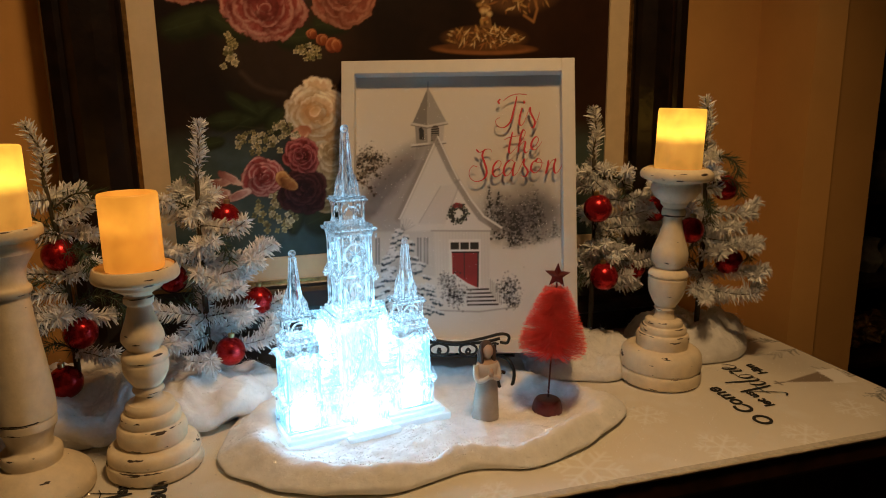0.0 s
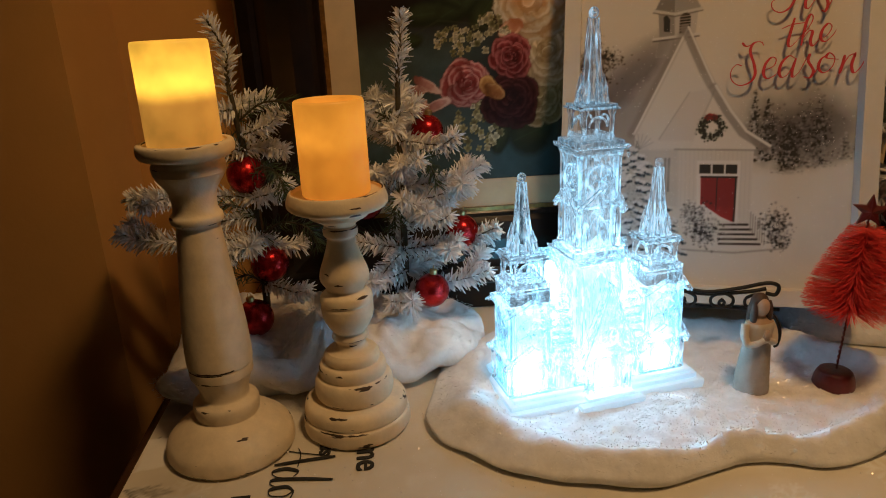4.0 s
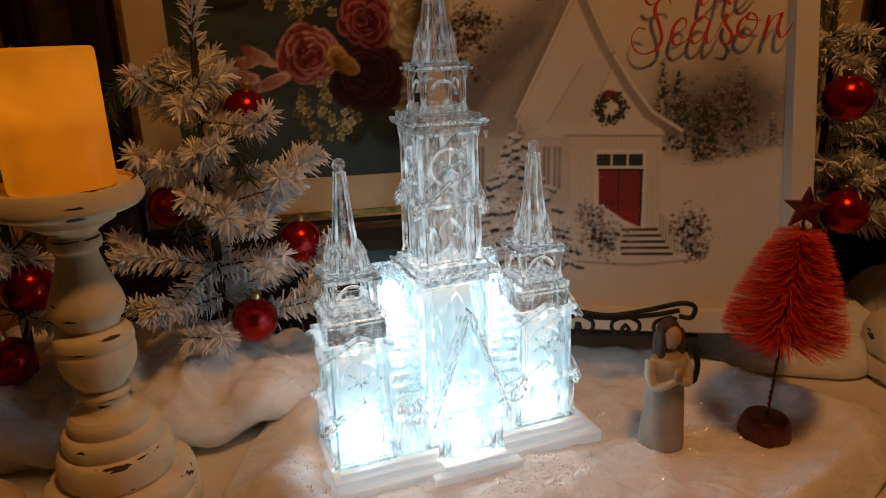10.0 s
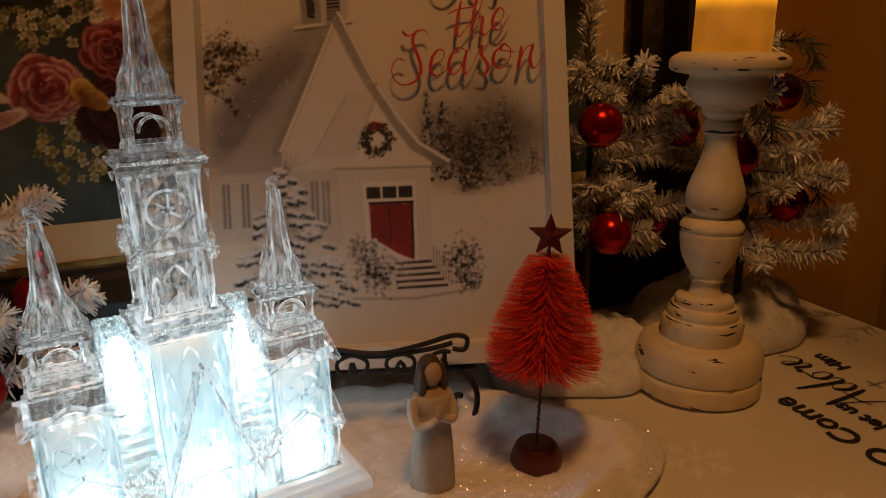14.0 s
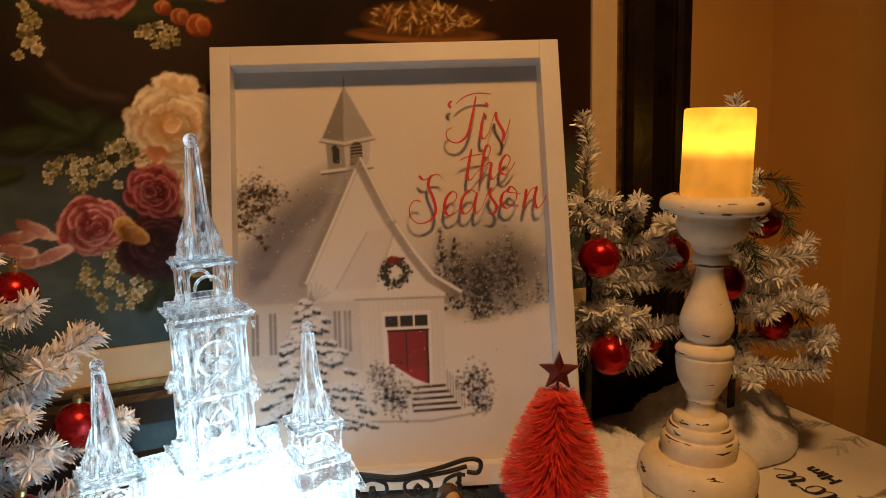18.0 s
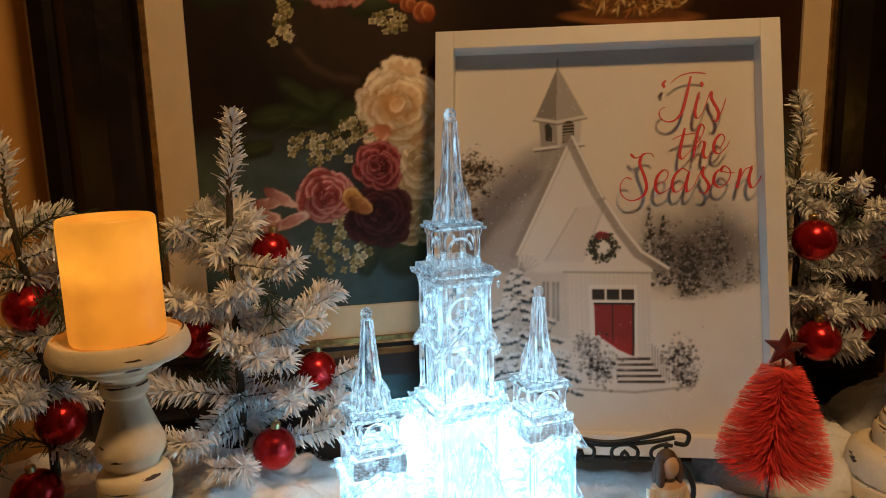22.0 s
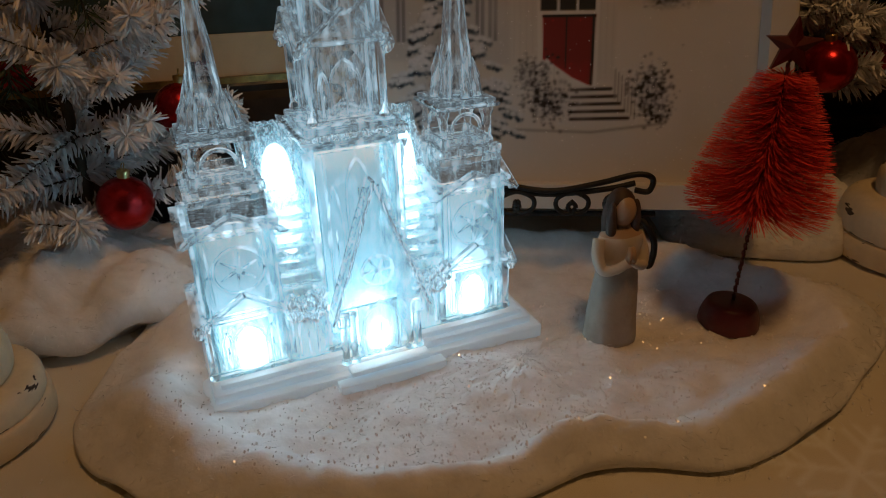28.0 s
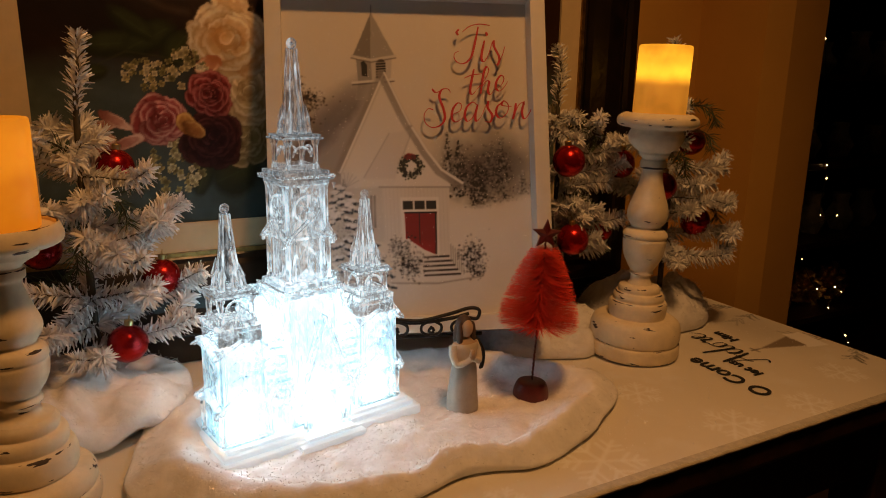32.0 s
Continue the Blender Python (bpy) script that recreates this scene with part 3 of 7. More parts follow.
for u, v, r in ((0.42, 0.66, 0.045), (0.60, 0.655, 0.035), (0.72, 0.65, 0.03), (0.56, 0.76, 0.03), (-0.08, 0.66, 0.035), (0.03, 0.645, 0.03), (0.84, 0.69, 0.03), (-0.22, 0.72, 0.03), (0.30, 0.645, 0.022)):
    flake(u, v, r, rnd.random())


def bough(u, v, ang, length, seed):
    """A printed fir bough with snow on it."""
    r2 = random.Random(seed)
    for k in range(int(length / 0.004)):
        s = k * 0.004
        x, y = u + s * math.cos(ang), v + s * math.sin(ang)
        for w in (-0.7, 0.7):
            q, m = ang + w + r2.uniform(-0.3, 0.3), r2.uniform(0.012, 0.022)
            e = (x + m * math.cos(q), y + m * math.sin(q))
            col = (0.05, 0.06, 0.05) if r2.random() < 0.7 else (0.78, 0.78, 0.78)
            i0, i1 = np.searchsorted(cloth.Y[:, 0], (min(y, e[1]) - 0.004, max(y, e[1]) + 0.004))
            j0, j1 = np.searchsorted(cloth.X[0], (min(x, e[0]) - 0.004, max(x, e[0]) + 0.004))
            X, Y = cloth.X[i0:i1, j0:j1], cloth.Y[i0:i1, j0:j1]
            dx, dy = e[0] - x, e[1] - y
            t = np.clip(((X - x) * dx + (Y - y) * dy) / (dx * dx + dy * dy), 0, 1)
            k2 = (np.clip(0.5 + (0.0009 - np.hypot(X - x - t * dx, Y - y - t * dy)) / 0.0025, 0, 1) * 0.85)[..., None]
            cloth.C[i0:i1, j0:j1] = cloth.C[i0:i1, j0:j1] * (1 - k2) + np.array(col) * k2


for u, v, ang, ln, sd in ((0.935, 0.94, 2.6, 0.08, 1), (0.935, 0.90, 3.4, 0.06, 2), (0.94, 0.78, 2.4, 0.05, 3), (0.94, 0.73, 3.6, 0.05, 4),
                          (-0.27, 0.80, 0.6, 0.06, 5), (-0.27, 0.74, -0.4, 0.05, 6), (-0.27, 0.67, 0.3, 0.06, 7), (-0.27, 0.64, -0.2, 0.04, 8)):
    bough(u, v, ang, ln, sd)
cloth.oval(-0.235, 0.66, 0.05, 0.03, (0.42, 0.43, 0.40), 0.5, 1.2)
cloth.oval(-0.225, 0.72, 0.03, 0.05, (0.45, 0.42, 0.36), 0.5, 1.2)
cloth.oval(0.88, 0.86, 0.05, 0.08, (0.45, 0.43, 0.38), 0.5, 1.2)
# little steepled roofs printed at both ends
for k, (u, v) in ((1, (0.815, 0.793)), (-1, (-0.165, 0.80))):
    cloth.poly([(u, v), (u + k * 0.075, v - 0.022), (u + k * 0.085, v + 0.018)], (0.20, 0.15, 0.10), 0.9)
    cloth.poly([(u + k * 0.070, v - 0.026), (u + k * 0.105, v - 0.034), (u + k * 0.112, v + 0.020), (u + k * 0.080, v + 0.024)], (0.86, 0.85, 0.83), 0.95, rough=0.004)
    cloth.line([(u - k * 0.016, v), (u, v)], 0.003, (0.12, 0.1, 0.08))
    cloth.line([(u - k * 0.010, v - 0.007), (u - k * 0.010, v + 0.007)], 0.003, (0.12, 0.1, 0.08))
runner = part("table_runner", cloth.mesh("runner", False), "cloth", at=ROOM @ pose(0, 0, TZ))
line = [(U0 + 0.012 + (U1 - U0 - 0.024) * k / 240, V0 - 0.0012 + 0.0011 * noise.noise(Vector((k * 0.35, 2.0, 0))), 0.0004 + 0.0010 * noise.noise(Vector((k * 0.22, 9.0, 0)))) for k in range(241)]
part("hem_lip", tube(line, 0.0021, 6), "satin", runner, "glossy folded hem")
tagged(runner, "white printed Christmas table runner with black lettering", "table runner")
hem = part("hem", box(U0 + 0.010, U1 - 0.010, V0 - 0.001, V0 + 0.0100, -0.0035, 0.0016, bevel=0.001), mat("hem_cloth", (0.54, 0.50, 0.42), 0.8, var=0.2, scale=120, bump=0.4), runner, "stitched white hem")


def lettering(name, text, size, m, material, parent, shear=0.0, bold=0.0, depth=0.0004):
    cu = bpy.data.curves.new(name, "FONT")
    cu.body, cu.size, cu.shear, cu.offset, cu.extrude = text, size, shear, bold, depth
    cu.align_x = "LEFT"
    tmp = bpy.data.objects.new(name, cu)
    me = bpy.data.meshes.new_from_object(tmp)
    bpy.data.objects.remove(tmp)
    me.materials.clear()
    return part(name, me, material, parent, at=m)


def pen(strokes, to, thin=0.0009, thick=0.0030, deep=0.0014):
    """Script letters: ribbons that swell on the way down."""
    verts, faces = [], []
    for pts in strokes:
        line = smooth_line([(*to(x, y), 0) for x, y in pts], 7)
        n = len(line)
        base = len(verts)
        for i, p in enumerate(line):
            d = (line[min(i + 1, n - 1)] - line[max(i - 1, 0)]).normalized()
            w = (thin + (thick - thin) * max(0.0, -d.y) ** 1.3) * (0.55 + 0.45 * min(1, 6 * min(i, n - 1 - i) / n)) / 2
            side = Vector((-d.y, d.x, 0)) * w
            for q, dz in ((p + side, 0), (p - side, 0), (p - side, deep), (p + side, deep)):
                verts.append((q.x, dz, q.y))
        for i in range(n - 1):
            a, b = base + i * 4, base + i * 4 + 4
            for k in range(4):
                j = (k + 1) % 4
                faces.append((a + k, a + j, b + j, b + k))
        faces += [(base, base + 1, base + 2, base + 3), tuple(base + (n - 1) * 4 + k for k in (3, 2, 1, 0))]
    return mesh_from("script", verts, faces)


ADORE = [[(-0.10, 0.06), (0.04, -0.02), (0.22, 0.35), (0.42, 0.97)], [(0.42, 0.99), (0.46, 0.5), (0.52, 0.02)], [(0.10, 0.36), (0.30, 0.42), (0.62, 0.40)],
         [(0.86, 0.36), (0.74, 0.42), (0.64, 0.22), (0.70, 0.02), (0.84, 0.10), (0.92, 0.40)], [(1.02, 0.98), (0.94, 0.5), (0.90, 0.08), (1.0, 0.02), (1.08, 0.12)],
         [(1.22, 0.40), (1.10, 0.28), (1.14, 0.04), (1.28, 0.06), (1.32, 0.28), (1.22, 0.40), (1.42, 0.36)], [(1.42, 0.36), (1.50, 0.44), (1.50, 0.36), (1.62, 0.36), (1.56, 0.10), (1.64, 0.02), (1.72, 0.12)],
         [(1.72, 0.14), (1.88, 0.28), (1.88, 0.42), (1.78, 0.38), (1.74, 0.14), (1.86, 0.0), (2.02, 0.10), (2.12, 0.24)]]


def verse(u, v, k):
    """The verse printed across one end: k = 1 reads away from the table's front, -1 towards it."""
    for text, du, dv, size, shear in (("O Come", 0.0, 0.0, 0.034, 0.0), ("let us", 0.036, 0.045, 0.022, 0.0), ("Adore", 0.078, 0.072, 0.048, 0.45), ("Him", 0.108, 0.142, 0.023, 0.0)):
        if text == "Adore":
            part("lettering", pen(ADORE, lambda x, y: (x * 0.058, y * 0.058), 0.0011, 0.0044, 0.0004), "ink", runner, at=pose(u + k * (du + 0.008), v + k * dv, 0.0016, 0, 0, 90 * k) @ pose(0, 0, 0, -90, 0, 0))
            continue
        lettering("lettering", text, size, pose(u + k * (du + 0.008), v + k * dv, 0.0012, 0, 0, 90 * k), "ink", runner, shear, 0.0005 if shear == 0 else 0.0)


verse(0.700, 0.685, 1)
verse(-0.055, 0.858, -1)

# ---- oil print in its dark frame ----
PV = 1.093
painting = thing("framed_painting", ROOM @ pose(0, PV, 0), "large dark-framed floral still life with cream mat", "painting")
L0, L1, B0, B1 = -0.042, 0.669, 0.931, 1.84
pic = Sheet(L0, L1, B0, 1.42, 0.0015, (0.012, 0.006, 0.004))
back = pic.fbm(0.10, 21)
pic.lay((back - 0.40) * 1.3, (0.038, 0.018, 0.008))
pic.lay(np.clip((pic.X - 0.40) / 0.2, 0, 1) * (0.3 + 0.5 * back), (0.045, 0.018, 0.008))
teal = np.clip((1.135 - pic.Y + 0.03 * (back - 0.5)) / 0.05, 0, 1)
pic.lay(teal * 0.9, (0.060, 0.085, 0.075))
pic.lay(teal * np.clip((pic.fbm(0.05, 31) - 0.4) * 1.8, 0, 1), (0.10, 0.13, 0.115))
pic.lay(np.clip((1.0 - pic.Y) / 0.06, 0, 1) * 0.6, (0.030, 0.065, 0.080))
pic.oval(0.19, 1.07, 0.09, 0.075, (0.012, 0.012, 0.012), 0.85, 0.8, rough=0.4, seed=4)
pic.oval(0.05, 1.205, 0.08, 0.06, (0.012, 0.008, 0.006), 0.7, 0.9)


FINE, COARSE = pic.fbm(0.0045, 301, 3) - 0.5, pic.fbm(0.016, 302, 3) - 0.5


def petal(x, y, rx, ry, turn, deep, mid, pale, out=0.0):
    """One painted petal: dark at its foot, light along its rolled outer rim; out is the way it opens."""
    m = 1.6 * max(rx, ry)
    j0, j1 = np.searchsorted(pic.X[0], (x - m, x + m))
    i0, i1 = np.searchsorted(pic.Y[:, 0], (y - m, y + m))
    if j1 <= j0 or i1 <= i0:
        return
    sl = (slice(i0, i1), slice(j0, j1))
    X, Y, n1, n2 = pic.X[sl] - x, pic.Y[sl] - y, COARSE[sl], FINE[sl]
    c, s = math.cos(turn), math.sin(turn)
    px, py = (X * c + Y * s) / rx, (-X * s + Y * c) / ry
    d = np.hypot(px, py) + 0.55 * n1 + 0.25 * n2
    g = np.clip(0.5 + 0.5 * (X * math.cos(out) + Y * math.sin(out)) / max(rx, ry) + 0.5 * n1 + 0.35 * n2, 0, 1)
    rim = np.clip(1 - abs(d - 0.84) / 0.22, 0, 1) * np.clip(g * 1.5 - 0.3, 0, 1)
    deep, mid, pale = np.array(deep), np.array(mid), np.array(pale)
    g3 = (g ** 1.3)[..., None]
    col = deep * (1 - g3) + mid * g3
    k = np.clip(np.maximum(rim * 0.85, (g - 0.72) * 1.6), 0, 1)[..., None]
    col = col * (1 - k) + pale * k
    C = pic.C[sl]
    sh = (np.clip((1.16 - d) / 0.30, 0, 1) * 0.45)[..., None]
    C = C * (1 - sh) + deep * 0.55 * sh
    a = np.clip((1.0 - d) / 0.10 + 0.5, 0, 1)[..., None] * 0.96
    pic.C[sl] = C * (1 - a) + col * a


def rose(x, y, r, deep, mid, pale, seed, squash=0.92):
    """A full-blown painted rose: rings of overlapping petals, smaller towards a closed heart."""
    rnd = random.Random(seed)
    r = r * 0.83
    for ring, (rho, size, n) in enumerate(((0.74, 0.46, 8), (0.52, 0.42, 6), (0.34, 0.34, 5), (0.18, 0.26, 4), (0.06, 0.18, 3))):
        a0 = rnd.random() * 6.28
        for k in range(n):
            a = a0 + k * 6.283 / n + rnd.uniform(-0.25, 0.25)
            q = rho * rnd.uniform(0.85, 1.15)
            s = size * r * rnd.uniform(0.85, 1.2)
            lift = 0.82 + 0.18 * math.sin(a) + rnd.uniform(-0.08, 0.08)
            petal(x + r * q * math.cos(a), y + r * squash * q * math.sin(a), s * 0.85, s * 1.15, a, [c * lift for c in deep], [c * lift for c in mid], [min(1, c * lift) for c in pale], a + 0.3 if ring < 3 else a + 2.6)


def leaf(x, y, rx, ry, turn, seed, col=(0.040, 0.050, 0.016)):
    pic.oval(x, y, rx, ry, [c * 0.4 for c in col], 0.9, 0.35, turn, 0.30, seed)
    pic.oval(x + rx * 0.05, y + ry * 0.2, rx * 0.85, ry * 0.6, col, 0.7, 0.8, turn, 0.35, seed + 2)
    c, s = math.cos(turn), math.sin(turn)
    pic.line([(x - rx * 0.8 * c, y - rx * 0.8 * s), (x + rx * 0.8 * c, y + rx * 0.8 * s)], 0.0012, [min(1, k * 1.5) for k in col], 0.4, 0.002)


def bloom(x, y, rx, ry, n, seed, cols, size=0.0042):
    """A cluster of tiny four-petalled blossoms."""
    rnd = random.Random(seed)
    for _ in range(n):
        q, k = rnd.random() * 6.283, math.sqrt(rnd.random())
        px, py, c = x + rx * k * math.cos(q), y + ry * k * math.sin(q), rnd.choice(cols)
        a0, w = rnd.random() * 1.57, size * rnd.uniform(0.7, 1.2)
        for t in range(4):
            a = a0 + t * 1.5708
            petal(px + 0.55 * w * math.cos(a), py + 0.55 * w * math.sin(a), w * 0.62, w * 0.5, a, [v * 0.35 for v in c], c, [min(1, v * 1.25) for v in c], a)


# glass bowl
pic.oval(0.132, 1.255, 0.085, 0.075, (0.060, 0.036, 0.020), 0.5, 0.8, rough=0.25)
pic.oval(0.125, 1.250, 0.060, 0.050, (0.028, 0.016, 0.010), 0.6, 0.8)
pic.line([(0.070, 1.212), (0.085, 1.195), (0.105, 1.185), (0.130, 1.181)], 0.003, (0.17, 0.11, 0.06), 0.35, 0.010)
pic.line([(0.060, 1.300), (0.056, 1.260), (0.066, 1.225)], 0.004, (0.14, 0.10, 0.06), 0.25, 0.012)
for x, y, rx, ry, tn, sd in ((0.005, 1.280, 0.045, 0.022, 0.3, 1), (0.055, 1.278, 0.035, 0.020, -0.5, 2), (0.208, 1.285, 0.034, 0.020, 0.2, 3), (0.150, 1.262, 0.030, 0.018, 0.1, 4),
                             (0.048, 1.143, 0.034, 0.015, 0.1, 5), (0.085, 1.150, 0.030, 0.016, 0.5, 6), (0.115, 1.140, 0.022, 0.016, 0.9, 7), (0.175, 0.99, 0.030, 0.028, 0.4, 8), (0.020, 1.11, 0.02, 0.01, 0.2, 9), (0.070, 1.165, 0.028, 0.012, -0.6, 10), (0.135, 0.985, 0.022, 0.012, 1.2, 11)):
    leaf(x, y, rx, ry, tn, sd)
pic.line([(0.030, 1.120), (0.060, 1.135), (0.098, 1.130), (0.140, 1.118)], 0.0018, (0.05, 0.05, 0.02), 0.6, 0.002)
yellow = [(0.52, 0.44, 0.22), (0.62, 0.55, 0.33), (0.38, 0.32, 0.13), (0.22, 0.20, 0.08)]
bloom(0.105, 1.003, 0.034, 0.032, 46, 3, yellow)
bloom(0.105, 1.036, 0.020, 0.012, 12, 8, yellow)
bloom(0.080, 1.110, 0.024, 0.018, 34, 1, yellow, 0.0036)
bloom(0.055, 1.253, 0.010, 0.012, 8, 4, yellow)
bloom(0.053, 1.228, 0.012, 0.012, 9, 5, yellow)
rose(0.108, 1.305, 0.062, (0.16, 0.025, 0.022), (0.46, 0.10, 0.08), (0.72, 0.42, 0.32), 11)
rose(0.225, 1.325, 0.055, (0.18, 0.04, 0.02), (0.48, 0.15, 0.09), (0.62, 0.32, 0.20), 12)
rose(0.000, 1.345, 0.045, (0.18, 0.03, 0.02), (0.50, 0.14, 0.09), (0.70, 0.40, 0.28), 13)
rose(0.188, 1.036, 0.036, (0.14, 0.11, 0.035), (0.44, 0.37, 0.18), (0.60, 0.53, 0.32), 15, 1.3)
rose(0.196, 1.094, 0.044, (0.32, 0.22, 0.09), (0.78, 0.64, 0.36), (0.92, 0.82, 0.56), 14, 1.25)
rose(0.176, 1.153, 0.052, (0.50, 0.27, 0.09), (0.88, 0.70, 0.40), (0.97, 0.89, 0.66), 16)
pic.oval(0.163, 1.152, 0.017, 0.018, (0.66, 0.33, 0.09), 0.40, 1.2, 0.4, 0.4, 5)
petal(0.150, 1.122, 0.016, 0.010, 0.5, (0.40, 0.14, 0.05), (0.66, 0.36, 0.18), (0.86, 0.68, 0.46), 4.4)
bloom(0.126, 1.117, 0.022, 0.024, 40, 2, yellow, 0.0040)
rose(0.150, 1.035, 0.040, (0.016, 0.004, 0.004), (0.050, 0.010, 0.010), (0.11, 0.03, 0.028), 18)
rose(0.150, 1.088, 0.030, (0.05, 0.006, 0.007), (0.27, 0.030, 0.028), (0.58, 0.20, 0.16), 17)
rose(0.093, 1.058, 0.034, (0.14, 0.015, 0.014), (0.47, 0.09, 0.075), (0.80, 0.46, 0.36), 19)
petal(0.121, 1.053, 0.011, 0.014, 0.3, (0.20, 0.07, 0.01), (0.56, 0.29, 0.06), (0.70, 0.45, 0.14), 1.9)
petal(0.129, 1.046, 0.009, 0.013, 1.0, (0.14, 0.05, 0.01), (0.46, 0.22, 0.05), (0.62, 0.38, 0.12), 0.6)
for x, y, tn in ((0.030, 1.052, 0.2), (0.042, 1.058, -0.5), (0.036, 1.027, 0.15), (0.052, 1.031, 0.4), (0.024, 1.038, -0.2)):
    petal(x, y, 0.019, 0.0070, tn, (0.24, 0.08, 0.06), (0.60, 0.33, 0.26), (0.76, 0.58, 0.46), tn + 0.4)
bloom(0.170, 1.241, 0.022, 0.012, 26, 6, yellow, 0.0036)
for x, y, r in ((0.190, 1.259, 0.009), (0.207, 1.252, 0.012), (0.174, 1.268, 0.008)):
    petal(x, y, r, r * 0.9, 0.3, (0.12, 0.02, 0.006), (0.38, 0.10, 0.025), (0.56, 0.24, 0.08), 2.2)
    petal(x + r * 0.3, y - r * 0.1, r * 0.6, r * 0.8, 0.1, (0.16, 0.03, 0.006), (0.44, 0.14, 0.03), (0.58, 0.28, 0.10), 2.0)
# gilt goblet and dish
pic.oval(0.449, 1.247, 0.085, 0.009, (0.26, 0.11, 0.03), 0.95, 0.25)
pic.oval(0.449, 1.250, 0.080, 0.006, (0.10, 0.04, 0.012), 0.8, 0.4)
pic.oval(0.449, 1.264, 0.070, 0.019, (0.11, 0.05, 0.016), 0.97, 0.25)
gold = [(0.46, 0.28, 0.08), (0.22, 0.11, 0.03), (0.66, 0.50, 0.24), (0.09, 0.04, 0.012), (0.32, 0.14, 0.035)]
rnd = random.Random(21)
for k in range(150):
    q, w = rnd.random() * 6.283, math.sqrt(rnd.random())
    x, y, t, ln = 0.449 + 0.064 * w * math.cos(q), 1.265 + 0.015 * w * math.sin(q), rnd.random() * 3.14, rnd.uniform(0.003, 0.008)
    pic.oval(x, y, ln, 0.0013, rnd.choice(gold), 0.8, 0.8, t)
pic.poly([(0.440, 1.28), (0.444, 1.32), (0.436, 1.36), (0.466, 1.36), (0.455, 1.32), (0.460, 1.28)], (0.20, 0.11, 0.04), 0.9)
pic.specks(0.448, 1.32, 0.010, 0.035, 40, 0.004, gold, 22)
pic.oval(0.50, 1.345, 0.075, 0.040, (0.16, 0.08, 0.03), 0.7, 0.4)
for k in range(110):
    q, w = rnd.random() * 6.283, math.sqrt(rnd.random())
    pic.oval(0.50 + 0.068 * w * math.cos(q), 1.335 + 0.032 * w * math.sin(q), rnd.uniform(0.003, 0.008), 0.0014, rnd.choice(gold), 0.8, 0.8, rnd.random() * 3.14)
pic.line([(0.515, 1.30), (0.532, 1.290), (0.538, 1.310), (0.530, 1.335)], 0.004, (0.40, 0.20, 0.06), 0.8, 0.003)
pic.C = np.clip(pic.C, 0, 1) ** 1.04 * (0.92 + 0.36 * pic.fbm(0.010, 77))[..., None]
part("canvas", pic.mesh("canvas"), "canvas", painting, "dark oil print of roses by a bowl")
part("canvas_top", box(L0, L1, -0.001, 0.004, 1.4205, B1), mat("canvas_dark", (0.03, 0.017, 0.01), 0.4, var=0.4, scale=12), painting)
mw = 0.037
for nm, lims in (("mat_board", (L0 - mw, L0 + 0.001, -0.004, 0.006, B0 - mw, B1 + mw)), ("mat_board", (L1 - 0.001, L1 + mw, -0.004, 0.006, B0 - mw, B1 + mw)),
                 ("mat_board", (L0 + 0.001, L1 - 0.001, -0.004, 0.006, B0 - mw, B0 + 0.001)), ("mat_board", (L0 + 0.001, L1 - 0.001, -0.004, 0.006, B1 - 0.001, B1 + mw))):
    part(nm, box(*lims), "mat_board", painting, "cream mat board")
fw = 0.105
FI = (L0 - mw, L1 + mw, B0 - mw, B1 + mw)


def frame_bar(along, lo, hi, inner, outward):
    """One moulded frame member: stepped section run between mitred ends."""
    sec = [(0.0, 0.000), (0.0, 0.012), (0.006, 0.016), (0.012, 0.014), (0.018, 0.020), (0.040, 0.030), (0.066, 0.034), (0.079, 0.026), (0.086, 0.030), (0.100, 0.028), (fw, 0.020), (fw, 0.000)]
    verts, faces = [], []
    for end, sgn in ((lo, -1), (hi, 1)):
        for d, h in sec:
            a, b = end + sgn * d, inner + outward * d
            verts.append((a, -h + 0.006, b) if along == "x" else (b, -h + 0.006, a))
    n = len(sec)
    for i in range(n - 1):
        faces.append((i, i + 1, n + i + 1, n + i))
    faces += [tuple(range(n)), tuple(range(n, 2 * n))]
    me = mesh_from("bar", verts, faces)
    bm = bmesh.new()
    bm.from_mesh(me)
    bmesh.ops.recalc_face_normals(bm, faces=bm.faces)
    return bm


for along, lo, hi, inner, outw in (("x", FI[0], FI[1], FI[2], -1), ("x", FI[0], FI[1], FI[3], 1), ("z", FI[2], FI[3], FI[0], -1), ("z", FI[2], FI[3], FI[1], 1)):
    part("frame_bar", frame_bar(along, lo, hi, inner, outw), "frame", painting, "dark espresso moulded frame")
for lims in ((FI[0] - 0.004, FI[1] + 0.004, -0.0085, -0.0045, FI[2] - 0.004, FI[2] + 0.002), (FI[0] - 0.004, FI[0] + 0.002, -0.0085, -0.0045, FI[2] + 0.002, FI[3]), (FI[1] - 0.002, FI[1] + 0.004, -0.0085, -0.0045, FI[2] + 0.002, FI[3])):
    part("gilt_line", box(*lims), "gilt", painting, "thin old gilt inner edge")

# dark strip fills the gap under the frame, where only shade falls
part("shade_strip", box(FI[0] - fw, FI[1] + fw, -0.010, 0.004, TZ + 0.002, FI[2] - fw - 0.001, bevel=0.002), "frame", painting, "dark strip added for the shade below the frame")

